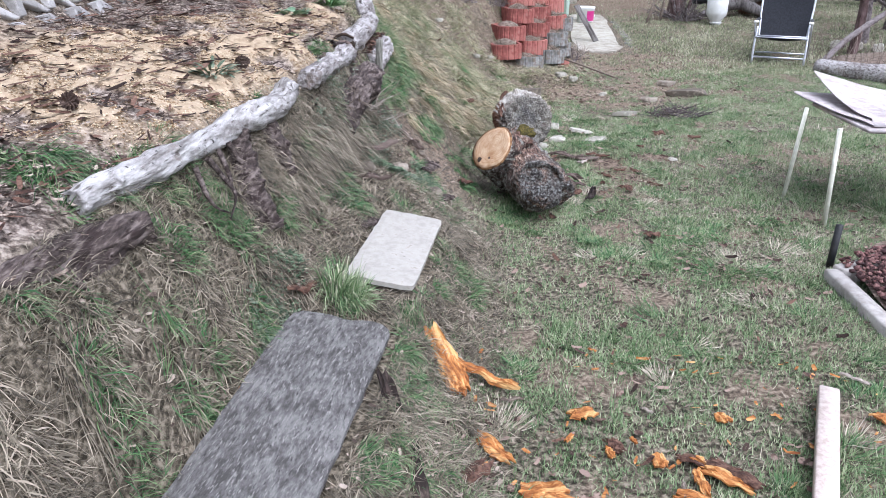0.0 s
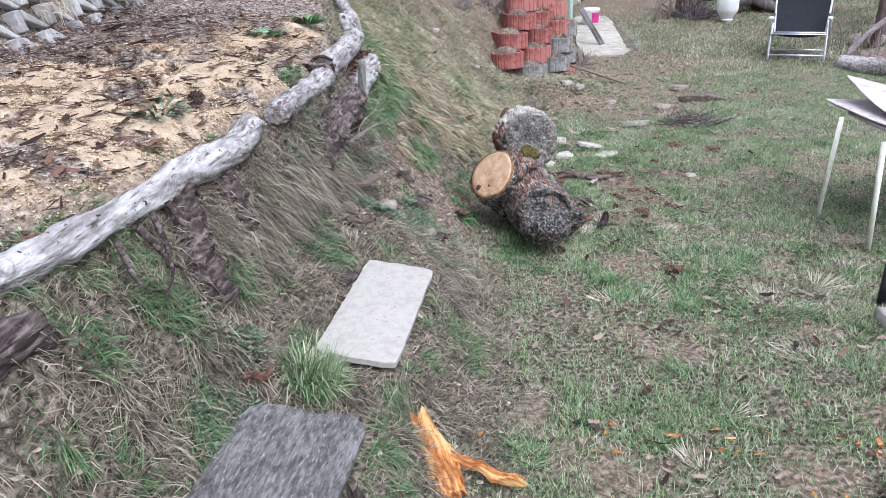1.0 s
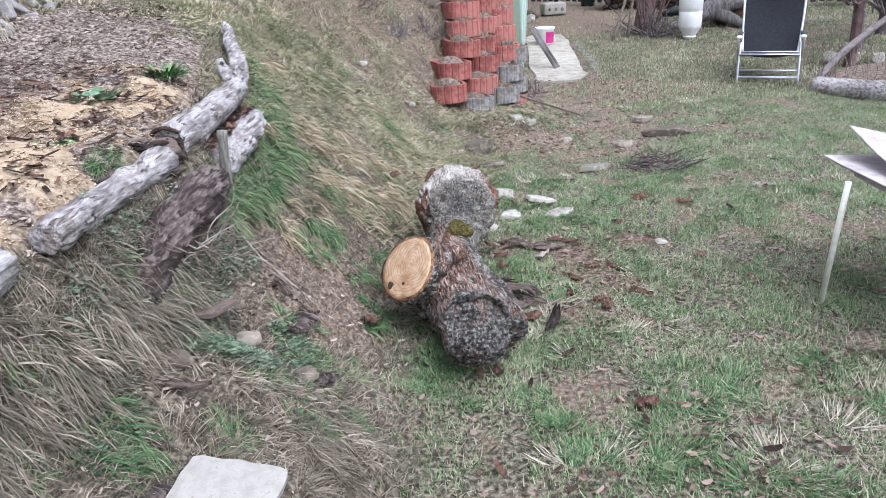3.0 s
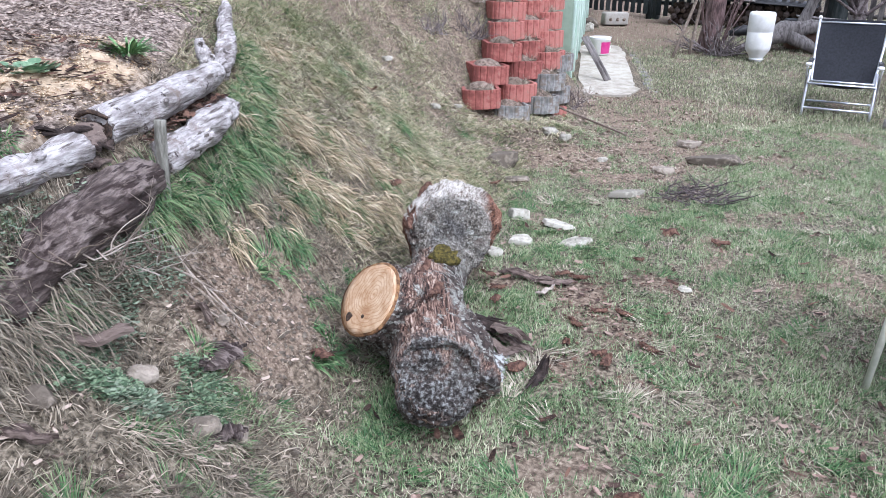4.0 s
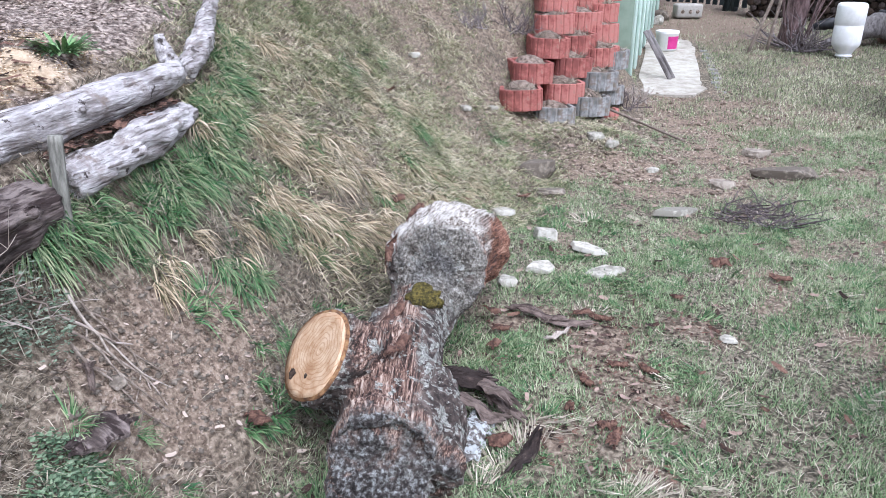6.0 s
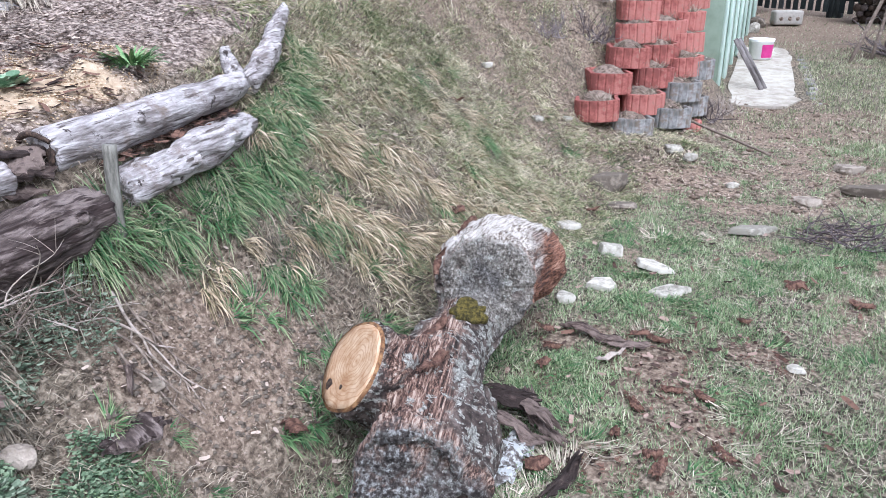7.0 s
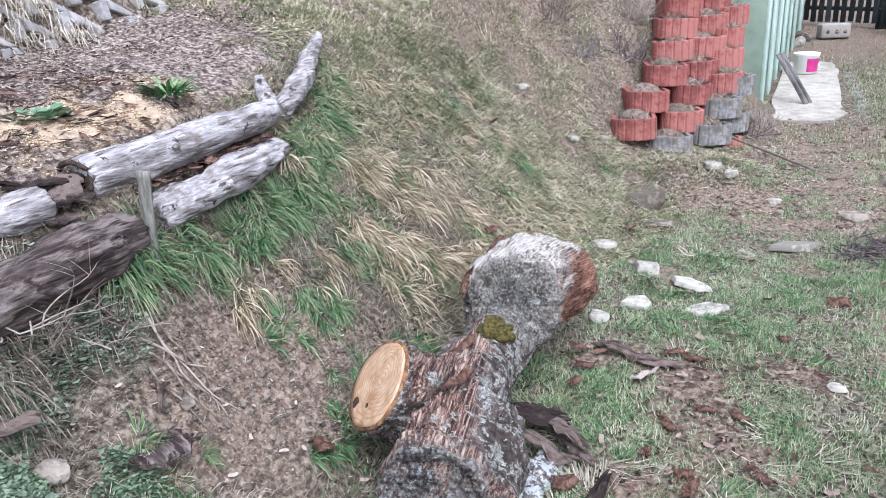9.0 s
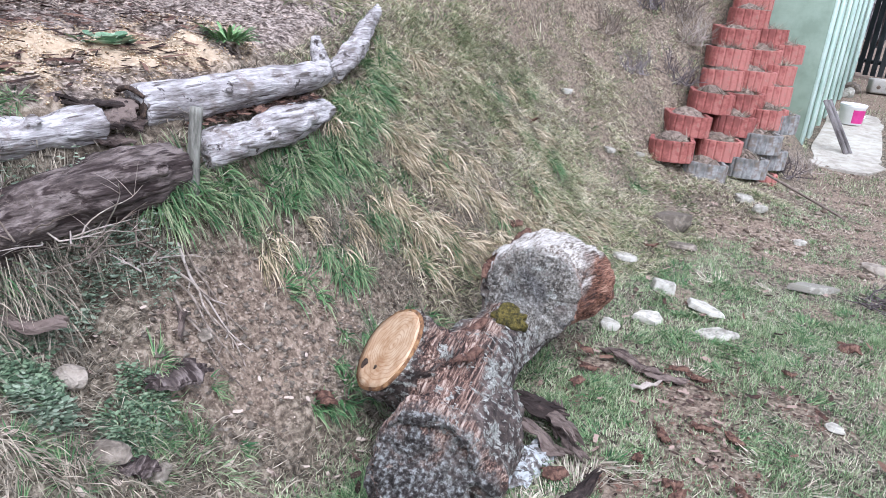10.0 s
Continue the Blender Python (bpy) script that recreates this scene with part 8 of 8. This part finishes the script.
x, y = scatter(30000, -1.85, -0.5, 1.2, 6.3)
x, y = keep(x, y, step(0.3, 0.6, bed_mask(x, y)) * (0.30 + 0.70 * (1 - saw_mask(x, y))) * (0.3 + 0.7 * step(0.4, 0.6, fbm(x, y, 0.25, 2, 60))))
flakes("bed_litter", x, y, (0.006, 0.03), 5, M["leaf_dead"], "dead leaves and bark mulch on the bed", 0.016, 0.6, 0.45)
x, y = scatter(2600, -1.8, -0.6, 1.4, 4.8)
x, y = keep(x, y, bed_mask(x, y))
flakes("bed_bark", x, y, (0.015, 0.085), 6, M["bark_chip"], "red brown bark strips on the sawdust", 0.026, 0.15, 0.22)
x, y = scatter(4200, 0.25, 3.4, 1.5, 8.5)
x, y = keep(x, y, 0.12 + 0.88 * step(0.52, 0.68, fbm(x, y, 0.35, 3, 61)))
flakes("lawn_litter", x, y, (0.012, 0.045), 7, M["leaf_brown"], "dead leaves and bark crumbs on the lawn", 0.016, 0.5, 0.5)
x, y = scatter(150, 0.3, 2.9, 1.6, 6.8)
flakes("lawn_bark", x, y, (0.03, 0.07), 8, M["bark_chip"], "red brown bark scraps on the lawn", 0.02, 0.4, 0.35)
x, y, u = bank_place(2600, 1.4, 8.2)
flakes("bank_litter", x, y, (0.008, 0.03), 9, M["leaf_dead"], "dead leaves and bark crumbs on the bank", 0.014, 0.5, 0.5)
x, y = scatter(110, 0.2, 1.6, 1.5, 2.6)
flakes("saw_chips", x, y, (0.01, 0.04), 10, M["orange_wood"], "small fresh wood chips in the grass", 0.016, 0.3, 0.4)
x, y = scatter(200, 0.2, 2.6, 1.6, 7.5)
flakes("pale_chips", x, y, (0.012, 0.05), 11, M["stick"], "pale dry stalks and chips in the grass", 0.02, 0.1, 0.15)


def bare_places(r, n):
    x, y = np.concatenate([r.uniform(-0.4, 2.6, n // 2), r.uniform(-0.45, 0.3, n - n // 2)]), np.concatenate([r.uniform(6.5, 10.5, n // 2), r.uniform(3.2, 5.0, n - n // 2)])
    k = r.uniform(0, 1, n) < bare_mask(x, y) + 0.02
    x, y = np.where(k, x, 0.9), np.where(k, y, 8.3)
    return x, y, ground_z(x, y)


x, y = scatter(6000, 0.6, 1.7, 4.2, 5.7)
x, y = keep(x, y, np.clip(bare_mask(x, y) - 0.15, 0, 1))
flakes("patch_crumbs", x, y, (0.004, 0.020), 12, M["bark_chip"], "red brown bark crumbs on the bare patches of the lawn", 0.008, 0.4, 0.6)
pebble_me = lumps(5000, bare_places, (0.004, 0.016), 14, 0.6)
pebble_me.materials.append(M["stone_dull"])
tagged(new("pebbles", pebble_me), "small pebbles and clods on the bare earth", "pebbles", kind="stuff")


# ---- pine cones ----
def pine_cone(seed):
    verts, faces = [], []
    r = random.Random(seed)
    for ring in range(7):
        u = ring / 6
        rad = 0.03 * math.sin(math.pi * (0.15 + 0.8 * u)) + 0.004
        for k in range(9):
            a = 2 * math.pi * (k + 0.5 * (ring % 2)) / 9 + r.uniform(-0.1, 0.1)
            d, s = Vector((math.cos(a), math.sin(a), 0)), Vector((-math.sin(a), math.cos(a), 0))
            c = Vector((0, 0, 0.075 * u))
            b = len(verts)
            verts += [(c + d * 0.004)[:], (c + d * rad - s * 0.009 + Vector((0, 0, 0.006)))[:], (c + d * (rad + 0.008) + Vector((0, 0, 0.014)))[:], (c + d * rad + s * 0.009 + Vector((0, 0, 0.006)))[:]]
            faces += [(b, b + 1, b + 2), (b, b + 2, b + 3)]
    return mesh_of("pine_cone", verts, faces, False)


cone_me = pine_cone(1)
for k, (x, y) in enumerate(((-1.03, 2.30), (-0.80, 3.15))):
    ob = new("pine_cone", cone_me)
    ob.matrix_world = pose(x, y, gz(x, y) + 0.035, 80, 20 * k, 70 * k) @ Matrix.Scale(0.72, 4)
    tagged(ob, "dry brown pine cone lying in the sawdust", "pine cone", "pine cones")
cone_me.materials.append(M["cone"])

# ---- rotten crumbs between the border logs, grass in the planter blocks ----
r7 = np.random.default_rng(70)
x, y = r7.uniform(-0.53, -0.42, 420), r7.uniform(4.3, 5.0, 420)
z_top = 0.90 + 0.05 * (y - 4.2) - ground_z(x, y)
flakes("rot_crumbs", x, y, (0.012, 0.045), 71, M["bark_chip"], "red brown rotten wood crumbs between the border logs", 0.0, 0.4, 0.5, on=z_top - 0.02)
x, y, z = [], [], []
for ob in planter_wall.children:
    c = planter_wall.matrix_world @ ob.matrix_basis.translation
    k = int(r7.integers(40, 170))
    x.append(c.x + r7.uniform(-0.10, 0.10, k))
    y.append(c.y + r7.uniform(-0.10, 0.08, k))
    z.append(np.full(k, c.z + 0.15))
x, y, z = np.concatenate(x), np.concatenate(y), np.concatenate(z)
n = len(x)
a, l = r7.uniform(0, 2 * math.pi, n), r7.uniform(0.04, 0.14, n)
tip = np.column_stack([x + np.cos(a) * l * 0.8, y + np.sin(a) * l * 0.8 - 0.03, z + l * r7.uniform(-0.2, 0.8, n)])
v = np.stack([np.column_stack([x - 0.003, y, z]), np.column_stack([x + 0.003, y, z]), tip], 1).reshape(-1, 3)
k = np.arange(n) * 3
me = fast_mesh("planter_grass", v, np.column_stack([k, k + 1, k + 2]))
me.materials.append(M["dry_grass"])
tagged(new("planter_grass", me), "dry grass growing out of the planter blocks", "grass", kind="stuff")

x, y, z, l = [], [], [], []
for k in range(110):
    cy, h = r7.uniform(3.4, 6.5), r7.uniform(0.0, 1.1)
    if r7.uniform() > (cy - 4.0) / 2.6 + 0.05 * h:
        continue
    m = int(r7.integers(25, 70))
    x.append(WALL_X + 0.03 - 0.45 * h + r7.uniform(-0.06, 0.05, m))
    y.append(cy + r7.normal(0, 0.06, m))
    z.append(1.22 + h + r7.uniform(-0.04, 0.04, m))
    l.append(r7.uniform(0.06, 0.20, m))
x, y, z, l = (np.concatenate(q) for q in (x, y, z, l))
n = len(x)
half = np.column_stack([x + l * r7.uniform(0.15, 0.45, n), y + l * r7.uniform(-0.3, 0.2, n), z + l * r7.uniform(-0.05, 0.3, n)])
tip = np.column_stack([half[:, 0] + l * r7.uniform(0.05, 0.2, n), half[:, 1] + l * r7.uniform(-0.3, 0.2, n), half[:, 2] - l * r7.uniform(0.2, 0.7, n)])
base, w = np.column_stack([x, y, z]), np.array([[0.0, 0.0028, 0.001]])
v = np.stack([base - w, base + w, half + w, half - w, tip], 1).reshape(-1, 3)
k = np.arange(n) * 5
me = fast_mesh("wall_grass", v, np.concatenate([np.column_stack([k, k + 1, k + 2]), np.column_stack([k, k + 2, k + 3]), np.column_stack([k + 3, k + 2, k + 4])]))
me.materials.append(M["straw"])
tagged(new("wall_grass", me), "long dry grass hanging over the trough wall", "grass", kind="stuff")

x, y = scatter(5000, -1.85, -0.5, 1.2, 6.4)
x, y = keep(x, y, bed_mask(x, y) * (0.25 + 0.75 * (1 - saw_mask(x, y))))
n = len(x)
grass("bed_straw", "pale dry stalks strewn over the bed", M["straw"], x, y, rng.uniform(0.03, 0.10, n), rng.uniform(0.002, 0.004, n), rng.uniform(0.93, 0.995, n))
clod_me = lumps(26000, bare_places, (0.002, 0.008), 15, 0.7)
clod_me.materials.append(M["clod"])
tagged(new("clods", clod_me), "crumbs of dry earth", "soil", kind="stuff")


def leaf_mat(places, seed, material, label, per=900, size=(0.008, 0.018)):
    """Low ground cover: countless tiny leaves in patches."""
    r = np.random.default_rng(seed)
    xs, ys = [], []
    for cx, cy, rx, ry in places:
        q, a = np.sqrt(r.uniform(0, 1, per)) * r.uniform(0.7, 1.1, per), r.uniform(0, 2 * math.pi, per)
        xs.append(cx + rx * q * np.cos(a))
        ys.append(cy + ry * q * np.sin(a))
    x, y = np.concatenate(xs), np.concatenate(ys)
    return flakes("ground_cover", x, y, size, seed, material, label, 0.0, 0.6, 0.75, on=r.uniform(0.003, 0.035, len(x)))


leaf_mat([(-0.32, 3.58, 0.09, 0.14), (-0.36, 3.70, 0.08, 0.08), (-0.06, 3.76, 0.09, 0.07), (-0.42, 2.30, 0.06, 0.15), (-0.38, 3.10, 0.09, 0.14), (-0.21, 3.57, 0.07, 0.07), (-0.30, 3.54, 0.07, 0.07), (-0.21, 3.56, 0.07, 0.07), (-0.33, 3.61, 0.07, 0.07), (-0.05, 3.67, 0.07, 0.07)], 81, M["leaf_mat"], "patches of tiny green leaves on the bank", 800, (0.006, 0.014))
leaf_mat([(-0.34, 3.75, 0.09, 0.12), (-0.43, 2.12, 0.06, 0.12), (-0.45, 3.32, 0.08, 0.12), (-0.15, 3.55, 0.08, 0.07)], 82, M["leaf_grey"], "patches of tiny grey green leaves on the bank", 700)
r3 = np.random.default_rng(83)
a, q = r3.uniform(0, 2 * math.pi, 2600), np.sqrt(r3.uniform(0, 1, 2600))
pick = r3.integers(0, 4, 2600)
x, y = np.array([-0.42, -0.36, -0.46, -0.30])[pick] + 0.09 * q * np.cos(a), np.array([3.72, 3.90, 3.55, 3.98])[pick] + 0.10 * q * np.sin(a)
flakes("low_shrub", x, y, (0.006, 0.016), 85, M["leaf_grey"], "small grey green leaves of a low sprawling shrub", 0.0, 0.6, 0.6, on=r3.uniform(0.01, 0.10, 2600))
x, y = scatter(3600, 0.2, 2.6, 6.7, 10.2)
x, y = keep(x, y, 0.05 + 0.95 * bare_mask(x, y))
flakes("earth_litter", x, y, (0.006, 0.03), 83, M["leaf_dead"], "dead leaves and dry bits on the bare earth", 0.01, 0.5, 0.4)
x, y, u = bank_place(2200, 5.2, 9.6)
flakes("upper_litter", x, y, (0.008, 0.035), 84, M["leaf_dead"], "dead leaves and stalks on the upper bank", 0.014, 0.5, 0.35)


def in_sawdust(r, n):
    x, y = r.uniform(-1.6, -0.55, n * 3), r.uniform(1.5, 5.0, n * 3)
    k = np.nonzero(r.uniform(0, 1, n * 3) < saw_mask(x, y) - 0.1)[0][:n]
    x, y = x[k], y[k]
    while len(x) < n:
        x, y = np.concatenate([x, x]), np.concatenate([y, y + 0.004])
    x, y = x[:n], y[:n]
    return x, y, ground_z(x, y) + 0.018


grain_me = lumps(30000, in_sawdust, (0.002, 0.006), 91, 0.6)
grain_me.materials.append(M["saw_grain"])
tagged(new("sawdust", grain_me), "coarse pale sawdust heaped on the bed", "sawdust", kind="stuff")
for x, y, z, l, w, rz, k in LOOSE_BARK:
    ob = new("bark_piece", bark_plate(l, w, 1.0, k * 1.9 + 60, 0.008, 18, 7))
    ob.data.materials.append(M["bark_dark"])
    ob.matrix_world = pose(x, y - l / 2, z, 6 * (k - 2), 12 * (k % 3) - 8, rz + 90)
    tagged(ob, "loose grey brown bark lying over a border log", "bark", "loose bark on the logs")


def on_earth(r, n):
    x, y = r.uniform(-0.2, 3.2, n), r.uniform(6.5, 10.3, n)
    k = r.uniform(0, 1, n) < bare_mask(x, y)
    x, y = np.where(k, x, r.uniform(0.3, 1.6, n)), np.where(k, y, r.uniform(7.4, 9.0, n))
    return x, y, ground_z(x, y) + 0.004


clump_me = lumps(700, on_earth, (0.010, 0.034), 95, 0.5)
clump_me.materials.append(M["clod"])
tagged(new("earth_clods", clump_me), "rough clods of earth before the planter wall", "soil", kind="stuff")
